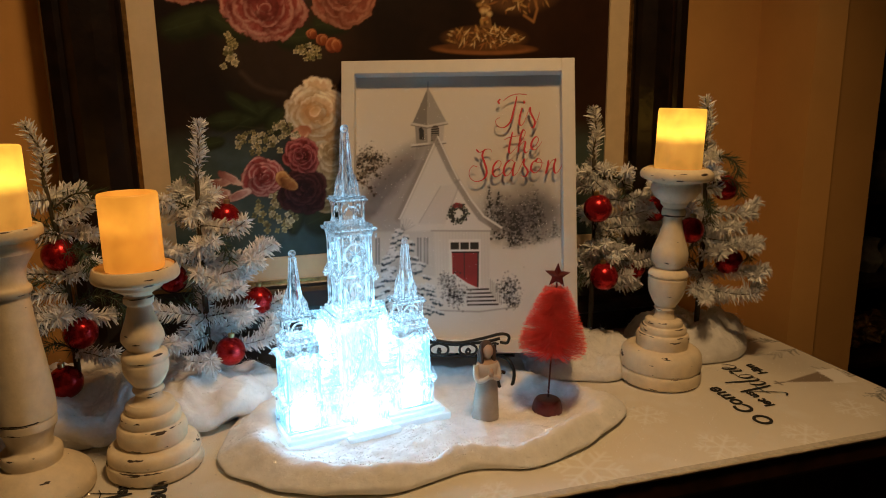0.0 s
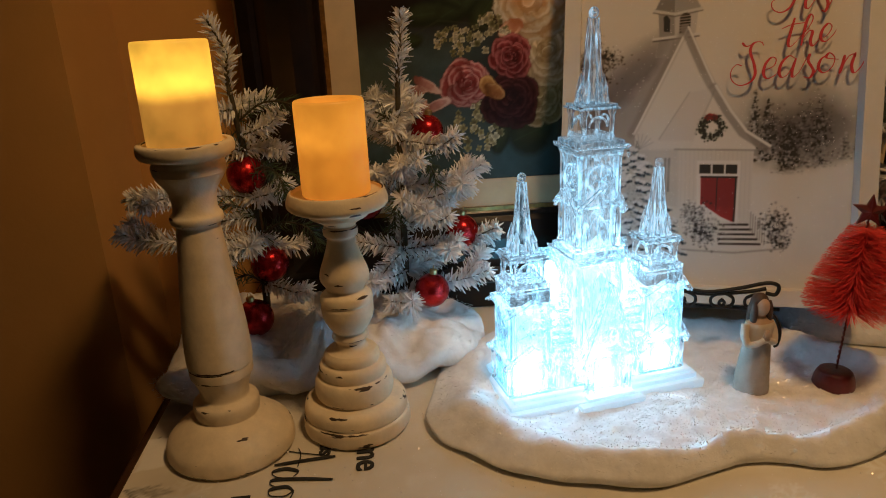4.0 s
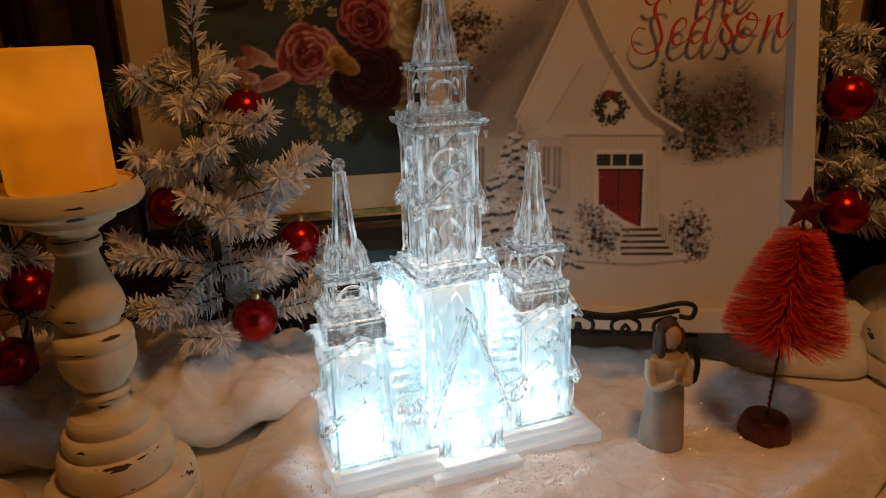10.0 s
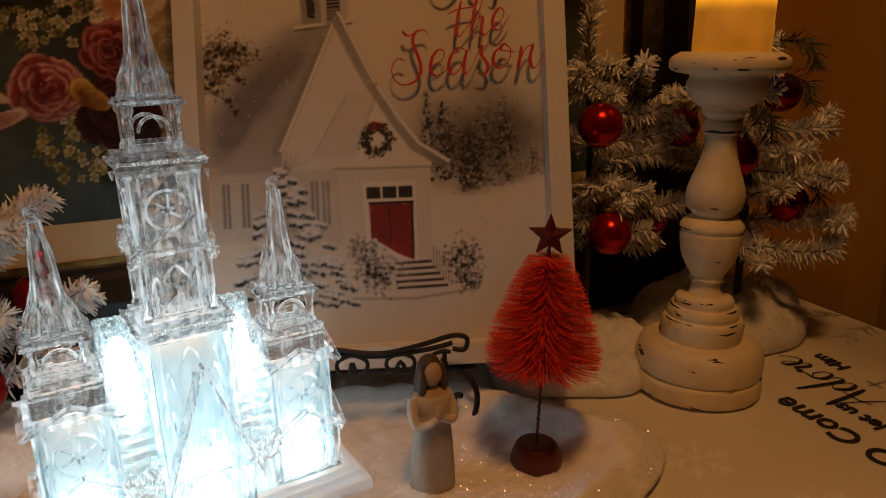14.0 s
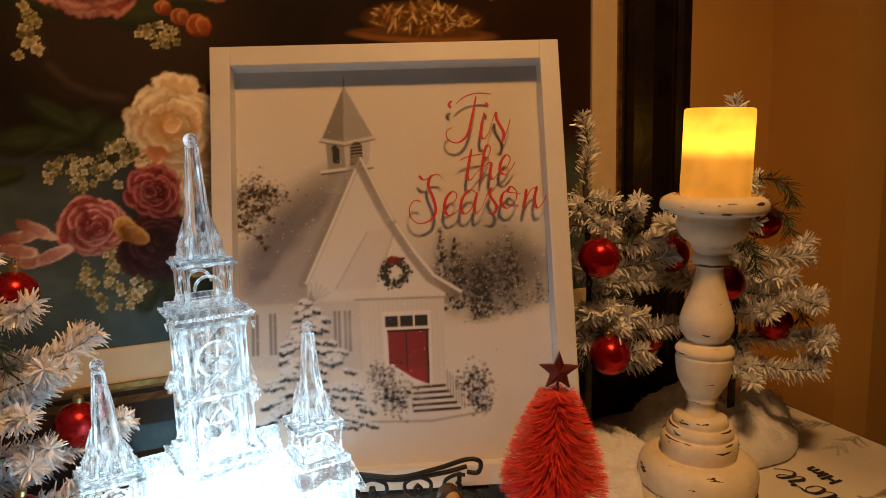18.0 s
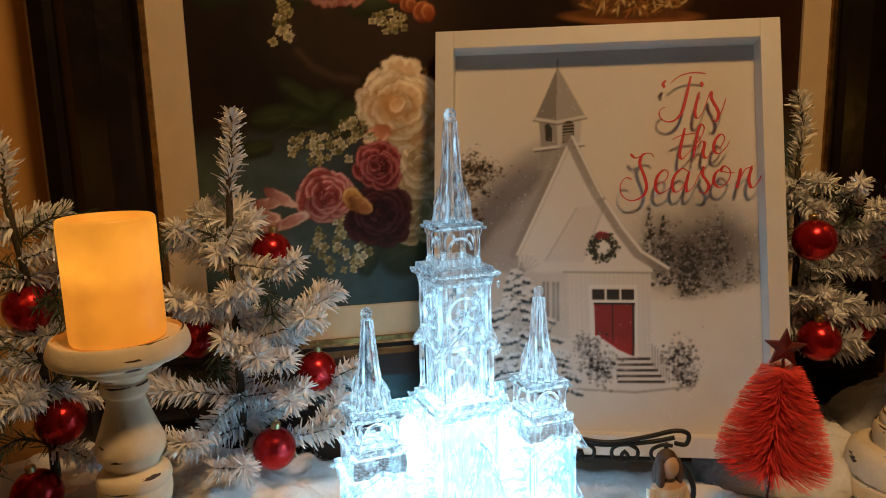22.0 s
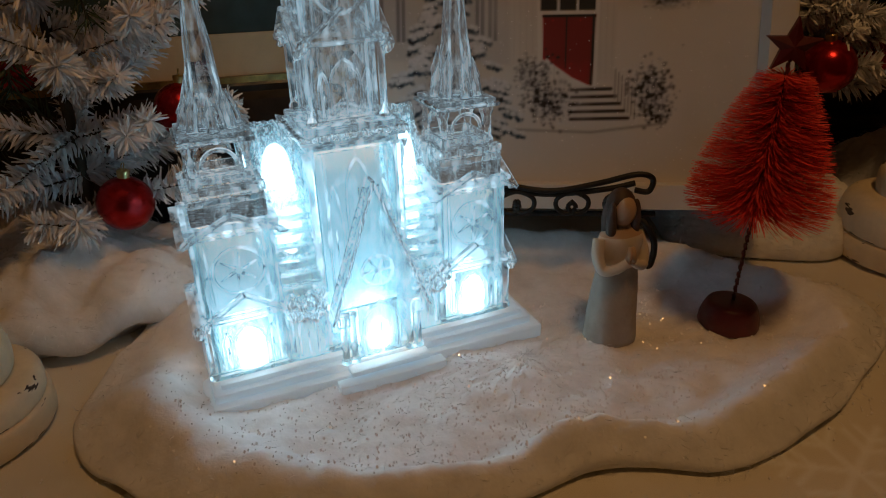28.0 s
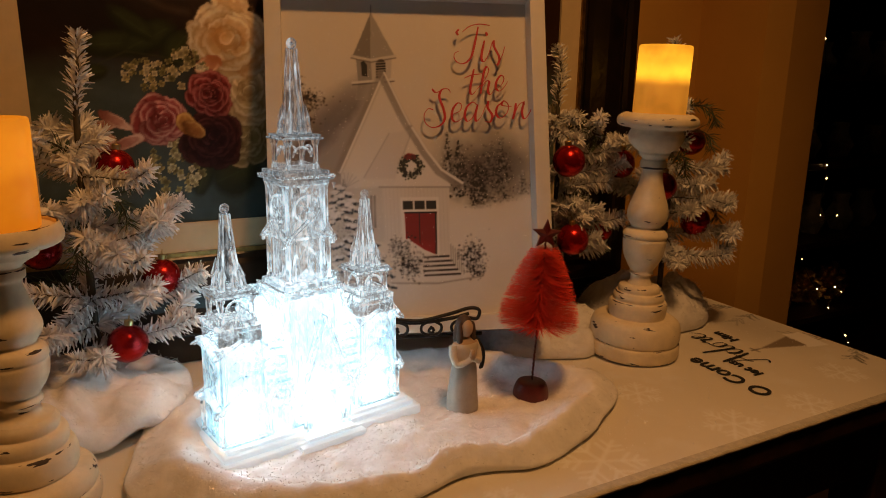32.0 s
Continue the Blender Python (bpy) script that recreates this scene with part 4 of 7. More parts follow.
# ---- white shadow box with the church print ----
BW, BH, BD = 0.342, 0.428, 0.034
shadow_box = thing("shadow_box", pose(0.0475, 0.965, 0.813, -14.8, 0, -0.6), "white shadow box picture of a snowy chapel on an easel", "picture frame")
fwid = 0.019
for lims in ((-BW / 2, -BW / 2 + fwid, 0, BD, 0, BH), (BW / 2 - fwid, BW / 2, 0, BD, 0, BH), (-BW / 2 + fwid, BW / 2 - fwid, 0, BD, 0, fwid), (-BW / 2 + fwid, BW / 2 - fwid, 0, BD, BH - fwid, BH)):
    part("frame_bar", box(*lims, bevel=0.0008), "white", shadow_box)
part("backing", box(-BW / 2 + fwid, BW / 2 - fwid, BD - 0.010, BD - 0.004, fwid, BH - fwid), "white", shadow_box)
PD = 0.022                      # how deep the print lies behind the front
pr = Sheet(-BW / 2 + fwid, BW / 2 - fwid, fwid, BH - fwid, 0.00095, (0.775, 0.74, 0.68))
haze = pr.fbm(0.07, 41)
GREY, DARK, PALE, SHADE = (0.42, 0.42, 0.43), (0.16, 0.16, 0.165), (0.80, 0.79, 0.77), (0.40, 0.39, 0.40)


def fir(x, y, h, w, n, seed, dark=0.15, a=0.6):
    """A snow-dusted conifer, dense at the core and ragged at the rim."""
    rnd = random.Random(seed)
    pr.poly([(x, y + h), (x - w * 0.8, y + 0.1 * h), (x, y - 0.03 * h), (x + w * 0.8, y + 0.1 * h)], (dark + 0.22,) * 3, a * 0.8, w * 0.7, w * 0.3, seed)
    for k in range(n):
        g = rnd.random() ** 1.3
        tier = 0.75 + 0.25 * math.sin(g * 34)
        px = x + rnd.gauss(0, 0.48) * w * (1 - g) * tier
        py = y + h * g
        pr.specks(px, py, 0.0006, 0.0006, 1, rnd.uniform(0.0009, 0.0016), [(dark,) * 3, (dark + 0.10,) * 3, (dark + 0.22,) * 3, (0.62, 0.62, 0.62), (0.74, 0.73, 0.72)], seed * 1000 + k, a)


# misty woods left and right of the chapel
mist = pr.fbm(0.035, 44)
right = np.exp(-(((pr.X - 0.105) / 0.075) ** 2 + ((pr.Y - 0.205) / 0.042) ** 2)) * (0.55 + 0.8 * (mist - 0.3))
pr.lay(np.clip(right * 1.2, 0, 0.85), (0.44, 0.435, 0.44))
left = np.clip((pr.X + 0.175) / 0.05, 0, 1) * np.exp(-((pr.Y - 0.240 - 0.55 * (pr.X + 0.085)) / 0.042) ** 2) * np.clip((-0.030 - pr.X) / 0.02, 0, 1)
pr.lay(np.clip(left * (0.95 + 0.6 * (mist - 0.5)), 0, 0.92), (0.40, 0.39, 0.40))
pr.lay(np.clip(left * left * (pr.fbm(0.012, 46) - 0.30) * 1.5, 0, 0.6), (0.28, 0.27, 0.28))
pr.oval(-0.082, 0.262, 0.040, 0.026, (0.33, 0.32, 0.33), 0.60, 1.2, 0.75, 0.5, 47)
pr.oval(-0.110, 0.232, 0.030, 0.020, (0.38, 0.37, 0.38), 0.50, 1.2, 0.75, 0.5, 48)
fir(0.115, 0.156, 0.078, 0.024, 560, 3, 0.20, 0.60)
fir(0.098, 0.160, 0.060, 0.020, 320, 4, 0.26, 0.50)
fir(0.083, 0.150, 0.056, 0.018, 560, 5, 0.10, 0.75)
fir(0.060, 0.165, 0.070, 0.020, 460, 6, 0.12, 0.70)
fir(0.046, 0.195, 0.050, 0.014, 230, 7, 0.15, 0.65)
fir(0.142, 0.166, 0.030, 0.016, 160, 8, 0.24, 0.50)
fir(0.156, 0.172, 0.024, 0.014, 110, 9, 0.26, 0.50)
for x, y, rx, ry, a, sd in ((0.112, 0.208, 0.026, 0.036, 0.40, 51), (0.086, 0.192, 0.018, 0.030, 0.38, 52), (0.064, 0.200, 0.016, 0.030, 0.30, 53)):
    pr.oval(x, y, rx, ry, (0.30, 0.295, 0.30), a, 1.0, 0.2, 0.6, sd)
    pr.specks(x, y, rx * 0.75, ry * 0.8, 260, 0.0013, [(0.22, 0.22, 0.225), (0.32, 0.315, 0.32), (0.50, 0.495, 0.49)], sd, 0.36, True)
# snow bank
pr.poly([(0.03, 0.152), (0.07, 0.152), (0.11, 0.155), (0.16, 0.168), (0.16, 0.02), (-0.16, 0.02), (-0.16, 0.10), (-0.05, 0.10)], (0.77, 0.75, 0.72), 0.95, 0.010, 0.004)
pr.lay(np.clip((haze - 0.50) * 2, 0, 1) * np.clip((0.165 - pr.Y) / 0.03, 0, 1) * 0.40, (0.60, 0.595, 0.60))
pr.poly([(-0.036, 0.318), (-0.072, 0.300), (-0.150, 0.215), (-0.140, 0.175), (-0.085, 0.175)], (0.47, 0.46, 0.465), 0.65, 0.03)
# bare twigs
twig = [(0.20, 0.19, 0.18), (0.34, 0.32, 0.30), (0.48, 0.46, 0.44)]
for x, y, rx, ry, n, sd in ((-0.135, 0.278, 0.026, 0.030, 170, 11), (-0.120, 0.285, 0.022, 0.012, 90, 12), (-0.142, 0.258, 0.014, 0.014, 50, 13)):
    pr.specks(x, y, rx, ry, n * 2, 0.0012, twig, sd, 0.6, True)
for k in range(6, 12):
    r2 = random.Random(60 + k)
    x, y, a = -0.158, 0.222 + 0.006 * k, r2.uniform(-0.3, 0.7)
    pts = [(x, y)]
    for t in range(4):
        a += r2.uniform(-0.5, 0.4)
        x, y = x + 0.010 * math.cos(a), y + 0.010 * math.sin(a)
        pts.append((x, y))
        pr.specks(x, y, 0.006, 0.004, 7, 0.0016, twig[:2], k * 9 + t, 0.75)
    pr.line(pts, 0.0010, (0.36, 0.34, 0.32), 0.7)
# tower
pr.poly([(-0.064, 0.335), (-0.062, 0.306), (-0.066, 0.285), (-0.020, 0.285), (-0.022, 0.312), (-0.020, 0.338)], (0.66, 0.64, 0.62))
pr.poly([(-0.064, 0.335), (-0.062, 0.306), (-0.066, 0.285), (-0.044, 0.285), (-0.046, 0.333)], (0.50, 0.49, 0.48))
pr.poly([(-0.058, 0.331), (-0.057, 0.315), (-0.051, 0.314), (-0.051, 0.328), (-0.0545, 0.333)], (0.22, 0.22, 0.22))
pr.poly([(-0.040, 0.331), (-0.040, 0.312), (-0.028, 0.313), (-0.028, 0.332), (-0.034, 0.338)], (0.22, 0.21, 0.21))
for k in range(6):
    pr.line([(-0.040, 0.315 + k * 0.0032), (-0.028, 0.316 + k * 0.0032)], 0.0012, (0.62, 0.60, 0.58), 0.9)
pr.line([(-0.069, 0.306), (-0.018, 0.311)], 0.0028, (0.76, 0.75, 0.73))
pr.line([(-0.069, 0.3035), (-0.018, 0.3085)], 0.0014, (0.34, 0.33, 0.33))
pr.poly([(-0.0445, 0.393), (-0.0685, 0.338), (-0.046, 0.334)], (0.45, 0.44, 0.43), rough=0.0007)
pr.poly([(-0.0445, 0.393), (-0.046, 0.334), (-0.0165, 0.340)], (0.54, 0.53, 0.515), rough=0.0007)
pr.poly([(-0.070, 0.338), (-0.046, 0.333), (-0.015, 0.339), (-0.015, 0.3415), (-0.046, 0.3358), (-0.070, 0.3405)], (0.70, 0.69, 0.67))
pr.line([(-0.070, 0.3365), (-0.046, 0.3315), (-0.015, 0.3375)], 0.0014, (0.40, 0.39, 0.38))
pr.line([(-0.0445, 0.390), (-0.0445, 0.402)], 0.0012, (0.45, 0.44, 0.43))
# main gable and roof
pr.poly([(-0.034, 0.316), (-0.140, 0.178), (-0.085, 0.172)], (0.56, 0.545, 0.54), 0.85, 0.01, rough=0.006)
pr.poly([(-0.034, 0.314), (-0.086, 0.200), (-0.086, 0.170), (0.012, 0.170), (0.012, 0.225)], (0.755, 0.74, 0.715))
pr.line([(-0.034, 0.316), (-0.060, 0.260), (-0.090, 0.196)], 0.009, (0.45, 0.435, 0.42), 0.55, 0.004)
pr.line([(-0.031, 0.317), (-0.057, 0.260), (-0.087, 0.196)], 0.0022, (0.80, 0.79, 0.77))
pr.line([(-0.034, 0.318), (-0.012, 0.270), (0.006, 0.236)], 0.0105, (0.47, 0.455, 0.445), 0.8, 0.002)
pr.line([(-0.030, 0.319), (-0.008, 0.271), (0.008, 0.239)], 0.0022, (0.80, 0.79, 0.77))
# porch roof, gable, wall
pr.poly([(0.002, 0.249), (-0.026, 0.244), (-0.060, 0.188), (-0.020, 0.188)], (0.72, 0.70, 0.685), 0.95, 0.003)
pr.line([(-0.026, 0.244), (-0.058, 0.190)], 0.0016, (0.60, 0.59, 0.58), 0.8)
pr.poly([(0.002, 0.246), (-0.022, 0.180), (0.050, 0.178)], (0.775, 0.755, 0.73))
pr.line([(0.002, 0.246), (-0.018, 0.196)], 0.0022, (0.60, 0.59, 0.58), 0.7)
pr.line([(0.000, 0.249), (0.016, 0.222), (0.034, 0.197), (0.060, 0.180)], 0.0105, (0.47, 0.455, 0.445), 0.8, 0.002)
pr.line([(0.003, 0.251), (0.020, 0.223), (0.038, 0.199), (0.064, 0.182)], 0.0030, (0.80, 0.79, 0.77))
pr.poly([(-0.036, 0.178), (0.047, 0.178), (0.046, 0.090), (-0.034, 0.098)], (0.74, 0.72, 0.69))
pr.poly([(-0.150, 0.176), (-0.036, 0.178), (-0.034, 0.110), (-0.150, 0.115)], (0.66, 0.65, 0.635), 0.8, 0.004)
for k in range(17):
    pr.line([(-0.032 + 0.0047 * k, 0.177), (-0.031 + 0.0047 * k, 0.098)], 0.0007, (0.66, 0.64, 0.62), 0.6)
pr.line([(-0.040, 0.178), (0.050, 0.177)], 0.0020, (0.50, 0.49, 0.48), 0.8)
for x in (-0.137, -0.120, -0.058, -0.048):
    pr.poly([(x - 0.0035, 0.168), (x + 0.0035, 0.168), (x + 0.0035, 0.128), (x - 0.0035, 0.128)], (0.40, 0.40, 0.41), 0.75)
    pr.line([(x, 0.168), (x, 0.128)], 0.0010, (0.72, 0.71, 0.70))
# door with its lights
pr.poly([(-0.0145, 0.165), (0.0335, 0.165), (0.0325, 0.092), (-0.0125, 0.100)], (0.80, 0.785, 0.76))
for k in range(3):
    x = -0.0115 + k * 0.0145
    pr.poly([(x, 0.1605), (x + 0.0125, 0.1605), (x + 0.0125, 0.1500), (x, 0.1500)], (0.25, 0.23, 0.20))
pr.poly([(-0.0095, 0.1465), (0.0300, 0.1465), (0.0285, 0.0935), (0.014, 0.100), (-0.002, 0.111), (-0.0088, 0.114)], (0.46, 0.028, 0.022))
pr.line([(0.0295, 0.146), (0.0285, 0.094)], 0.0016, (0.10, 0.02, 0.02))
pr.line([(-0.0095, 0.1460), (0.0300, 0.1460)], 0.0014, (0.12, 0.02, 0.02))
pr.line([(0.0085, 0.146), (0.0085, 0.107)], 0.0009, (0.28, 0.015, 0.015))
# wreath
for k in range(420):
    r2 = random.Random(900 + k)
    q = r2.random() * 6.283
    r = 0.0115 + r2.gauss(0, 0.0022)
    x, y = r * math.cos(q), 0.203 + r * math.sin(q)
    pr.specks(x, y, 0.0002, 0.0002, 1, 0.0013, [(0.08, 0.10, 0.08), (0.14, 0.16, 0.14), (0.55, 0.55, 0.53)], k, 0.85)
pr.specks(0.000, 0.2150, 0.007, 0.003, 40, 0.0016, [(0.50, 0.04, 0.03), (0.36, 0.03, 0.03)], 3)
# steps, rails, bushes
pr.poly([(0.000, 0.096), (0.030, 0.094), (0.066, 0.064), (0.010, 0.062)], (0.76, 0.745, 0.725))
for k in range(5):
    y = 0.0905 - k * 0.0056
    pr.line([(0.012 + 0.0004 * k, y), (0.044 + 0.0035 * k, y + 0.0008)], 0.0026, (0.26, 0.25, 0.25), 0.9)
pr.line([(0.046, 0.107), (0.064, 0.088)], 0.0020, (0.80, 0.79, 0.77))
pr.line([(0.064, 0.090), (0.064, 0.062)], 0.0030, (0.78, 0.77, 0.75))
for k in range(7):
    x = 0.047 + k * 0.0026
    pr.line([(x, 0.106 - k * 0.0025), (x, 0.084 - k * 0.0026)], 0.0011, (0.48, 0.47, 0.46))
pr.line([(-0.006, 0.114), (0.014, 0.094)], 0.0020, (0.80, 0.79, 0.77))
for k in range(5):
    x = -0.004 + k * 0.004
    pr.line([(x, 0.112 - k * 0.004), (x, 0.094 - k * 0.003)], 0.0009, (0.70, 0.69, 0.68))
bush = [(0.16, 0.16, 0.165), (0.26, 0.26, 0.265), (0.40, 0.40, 0.41), (0.74, 0.74, 0.74), (0.80, 0.80, 0.80)]
for x, y, rx, ry, n, sd in ((-0.016, 0.102, 0.014, 0.014, 240, 31), (-0.004, 0.080, 0.018, 0.014, 320, 32), (0.074, 0.090, 0.016, 0.020, 330, 33), (0.080, 0.074, 0.012, 0.010, 120, 34)):
    pr.specks(x, y, rx, ry, n * 2, 0.0014, bush, sd, 0.6, True)
pr.line([(-0.030, 0.060), (0.030, 0.058), (0.086, 0.065)], 0.0018, (0.45, 0.44, 0.43), 0.8, 0.002)
# snow-laden spruce
r2 = random.Random(404)
fir(-0.083, 0.060, 0.128, 0.040, 500, 41, 0.30, 0.40)
for k in range(95):
    f = (k / 95) ** 0.8
    y0, w = 0.180 - 0.118 * f, 0.006 + 0.050 * f
    x = -0.083 + r2.uniform(-1, 1) * w
    ln = 0.006 + 0.012 * f
    away = 1 if x > -0.083 else -1
    for t in range(5):
        px, py = x + away * ln * t / 5, y0 - 0.30 * ln * (t / 5) ** 1.3 - abs(x + 0.083) * 0.25
        pr.specks(px, py - 0.0018, 0.0024, 0.0017, 6, 0.0015, [(0.20, 0.225, 0.245), (0.30, 0.325, 0.345), (0.42, 0.44, 0.46)], k * 50 + t, 0.75)
        pr.specks(px, py + 0.0012, 0.0024, 0.0010, 3, 0.0017, [(0.80, 0.80, 0.80), (0.72, 0.73, 0.74)], k * 70 + t, 0.8)
for k in range(8):
    q = 0.5 + k * 0.30
    pr.line([(-0.080, 0.178), (-0.080 + 0.018 * math.cos(q), 0.178 + 0.018 * math.sin(q))], 0.0008, (0.50, 0.50, 0.51), 0.6)
# falling snow and ragged mist
pr.lay(np.clip((pr.fbm(0.05, 71) - 0.60) * 3, 0, 1) * 0.35, (0.78, 0.77, 0.75))
pr.specks(0.0, 0.22, 0.19, 0.22, 260, 0.0007, [(0.86, 0.85, 0.82)], 99, 0.6)
soft = np.pad(pr.C, ((1, 1), (1, 1), (0, 0)), "edge")
pr.C = pr.C * 0.5 + (soft[:-2, 1:-1] + soft[2:, 1:-1] + soft[1:-1, :-2] + soft[1:-1, 2:]) * 0.125
pr.C = np.clip(0.77 - (0.77 - pr.C) * 1.70, 0.02, 0.9) * 0.82
part("print", pr.mesh("print"), "print", shadow_box, "snowy chapel print with a red door", at=pose(0, PD, 0))
rnd = random.Random(8)
gv, gf = [], []
for k in range(1000):
    x, y = rnd.uniform(-0.154, 0.154), rnd.uniform(0.022, 0.414)
    s, q = rnd.uniform(0.00025, 0.00055), rnd.uniform(0, 6.28)
    t = Vector((rnd.gauss(0.06, 0.17), rnd.gauss(0.36, 0.17)))
    i = len(gv)
    for j in range(4):
        a, b = s * math.cos(q + j * 1.571), s * math.sin(q + j * 1.571)
        gv.append((x + a, PD - 0.0012 + t.x * a + t.y * b, y + b))
    gf.append((i, i + 1, i + 2, i + 3))
tagged(part("glitter", mesh_from("glitter", gv, gf), "glitter", shadow_box, "specks of glitter on the print"), kind="stuff")


def on_box(x, y):
    return 0.0015 + x * 0.00019, 0.3955 - y * 0.000200


TIS = [[(324, 122), (308, 140), (318, 158)],
       [(345, 138), (395, 102), (460, 86), (530, 92)],
       [(452, 104), (430, 195), (398, 295), (345, 335), (296, 318), (288, 278), (318, 258)],
       [(492, 188), (472, 265), (470, 310), (488, 318), (512, 285)],
       [(503, 136), (509, 150), (503, 158)],
       [(512, 285), (550, 188), (556, 225), (588, 292), (576, 338), (556, 330)],
       [(586, 322), (610, 275), (628, 222)]]
THE = [[(416, 368), (398, 440), (386, 505), (400, 525), (428, 498)],
       [(350, 425), (400, 405), (470, 396)],
       [(428, 498), (488, 430), (514, 375), (500, 352), (478, 400), (456, 520)],
       [(458, 492), (492, 445), (514, 446), (505, 500), (520, 524), (548, 495)],
       [(548, 495), (592, 470), (616, 425), (596, 404), (566, 440), (560, 485), (586, 502), (622, 470), (640, 440)]]
SEA = [[(256, 514), (238, 493), (198, 500), (182, 545), (206, 615), (214, 672), (188, 715), (130, 732), (86, 702), (80, 652), (108, 616), (140, 624)],
       [(135, 494), (160, 516), (196, 502)],
       [(252, 655), (312, 630), (326, 592), (302, 580), (270, 615), (260, 668), (282, 697), (322, 680), (350, 650)],
       [(432, 592), (398, 574), (360, 608), (345, 660), (362, 692), (398, 668), (432, 592)]]
SON_S = [[(434, 588), (416, 655), (422, 692), (452, 668)],
       [(452, 668), (504, 568), (500, 606), (530, 658), (512, 697), (478, 690)],
       [(520, 690), (556, 640), (566, 600)]]
SON = [[(602, 572), (566, 600), (556, 645), (586, 672), (628, 640), (640, 592), (612, 564), (596, 590), (660, 600)],
       [(692, 578), (682, 630), (668, 678)],
       [(670, 668), (708, 592), (738, 574), (746, 590)],
       [(748, 566), (730, 635), (746, 676), (782, 638), (804, 584)]]
for strokes in (TIS, THE, SEA + SON_S + SON):
    part("lettering", pen(strokes, on_box), "red_ink", shadow_box, "red script lettering", at=pose(0, 0.0100, 0))

# ---- wrought easel ----
easel = thing("display_easel", pose(0.044, 0.949, 0.0, 0, 0, 0), "black wrought iron scroll easel holding the shadow box", "easel")
EZ = 0.834


def rod(name, pts, r=0.0022, steps=8, parent=easel, m="iron", label="", taper=1.0):
    return part(name, tube(smooth_line(pts, steps), r, 8, taper), m, parent, label)


rod("ledge_rail", [(-0.090, 0, EZ + 0.006), (-0.080, 0, EZ + 0.016), (-0.070, 0, EZ + 0.010), (-0.040, 0, EZ + 0.006), (0.0, 0, EZ + 0.000), (0.035, 0, EZ + 0.006), (0.062, 0, EZ + 0.013), (0.074, 0, EZ + 0.010), (0.072, 0, EZ + 0.000), (0.062, 0, EZ + 0.001)])
rod("ledge_rail", [(-0.090, 0.001, EZ + 0.002), (-0.040, 0.001, EZ + 0.001), (0.0, 0.001, EZ - 0.003), (0.040, 0.001, EZ + 0.001), (0.062, 0.001, EZ + 0.006)])
for x, k in ((-0.062, 1), (-0.030, -1), (-0.018, 1), (0.012, -1), (0.022, 1), (0.048, -1)):
    rod("scroll", [(x - 0.012 * k, 0, EZ - 0.002), (x - 0.004 * k, 0, EZ - 0.001), (x + 0.006 * k, 0, EZ - 0.006), (x + 0.006 * k, 0, EZ - 0.014), (x - 0.002 * k, 0, EZ - 0.018), (x - 0.008 * k, 0, EZ - 0.013), (x - 0.004 * k, 0, EZ - 0.008)], 0.0018, 5)
for k in (-1, 1):
    rod("ledge_arm", [(k * 0.055, 0, EZ), (k * 0.055, 0.012, EZ - 0.024), (k * 0.055, 0.030, EZ - 0.030), (k * 0.055, 0.056, EZ - 0.030)])
rod("cross_rail", [(-0.085, 0.030, EZ - 0.0305), (0.085, 0.030, EZ - 0.0305)])
for k in (-1, 1):
    rod("front_leg", [(k * 0.055, 0.030, EZ - 0.0305), (k * 0.066, 0.024, EZ - 0.030), (k * 0.076, 0.018, EZ - 0.034), (k * 0.083, 0.012, EZ - 0.048), (k * 0.081, 0.010, EZ - 0.066), (k * 0.073, 0.010, EZ - 0.0795), (k * 0.064, 0.010, EZ - 0.074), (k * 0.060, 0.010, EZ - 0.060), (k * 0.064, 0.011, EZ - 0.049), (k * 0.070, 0.012, EZ - 0.050)], 0.0026)
for k in (-1, 1):
    rod("upright", [(k * 0.055, 0.056, EZ - 0.030), (k * 0.042, 0.078, 0.91), (k * 0.030, 0.106, 1.03)], 0.0026)
rod("back_leg", [(0, 0.106, 1.03), (0, 0.135, 0.90), (0, 0.155, 0.757)], 0.0026)
rod("top_rail", [(-0.032, 0.106, 1.03), (0, 0.108, 1.032), (0.032, 0.106, 1.03)], 0.0026)

# ---- turned candlesticks and flameless candles ----


def rounded(profile):
    """Softens a turned profile."""
    line = smooth_line([(r, z, 0) for r, z in profile], 4)
    return [(max(p.x, 0.0005), p.y) for p in line]


SHORT_FOOT = [(0.0500, 0.0000), (0.0530, 0.0030), (0.0535, 0.0110), (0.0525, 0.0165), (0.0498, 0.0180), (0.0512, 0.0195), (0.0510, 0.0270), (0.0480, 0.0315), (0.0410, 0.0332), (0.0362, 0.0336), (0.0360, 0.0345), (0.0385, 0.0385), (0.0388, 0.0490), (0.0362, 0.0555), (0.0325, 0.0568), (0.0322, 0.0580), (0.0332, 0.0610), (0.0330, 0.0660), (0.0308, 0.0695), (0.0270, 0.0704), (0.0266, 0.0716), (0.0275, 0.0745), (0.0270, 0.0785), (0.0240, 0.0820), (0.0165, 0.0840), (0.0145, 0.0910), (0.0175, 0.0950), (0.0165, 0.0990), (0.0150, 0.1010), (0.0190, 0.1060)]
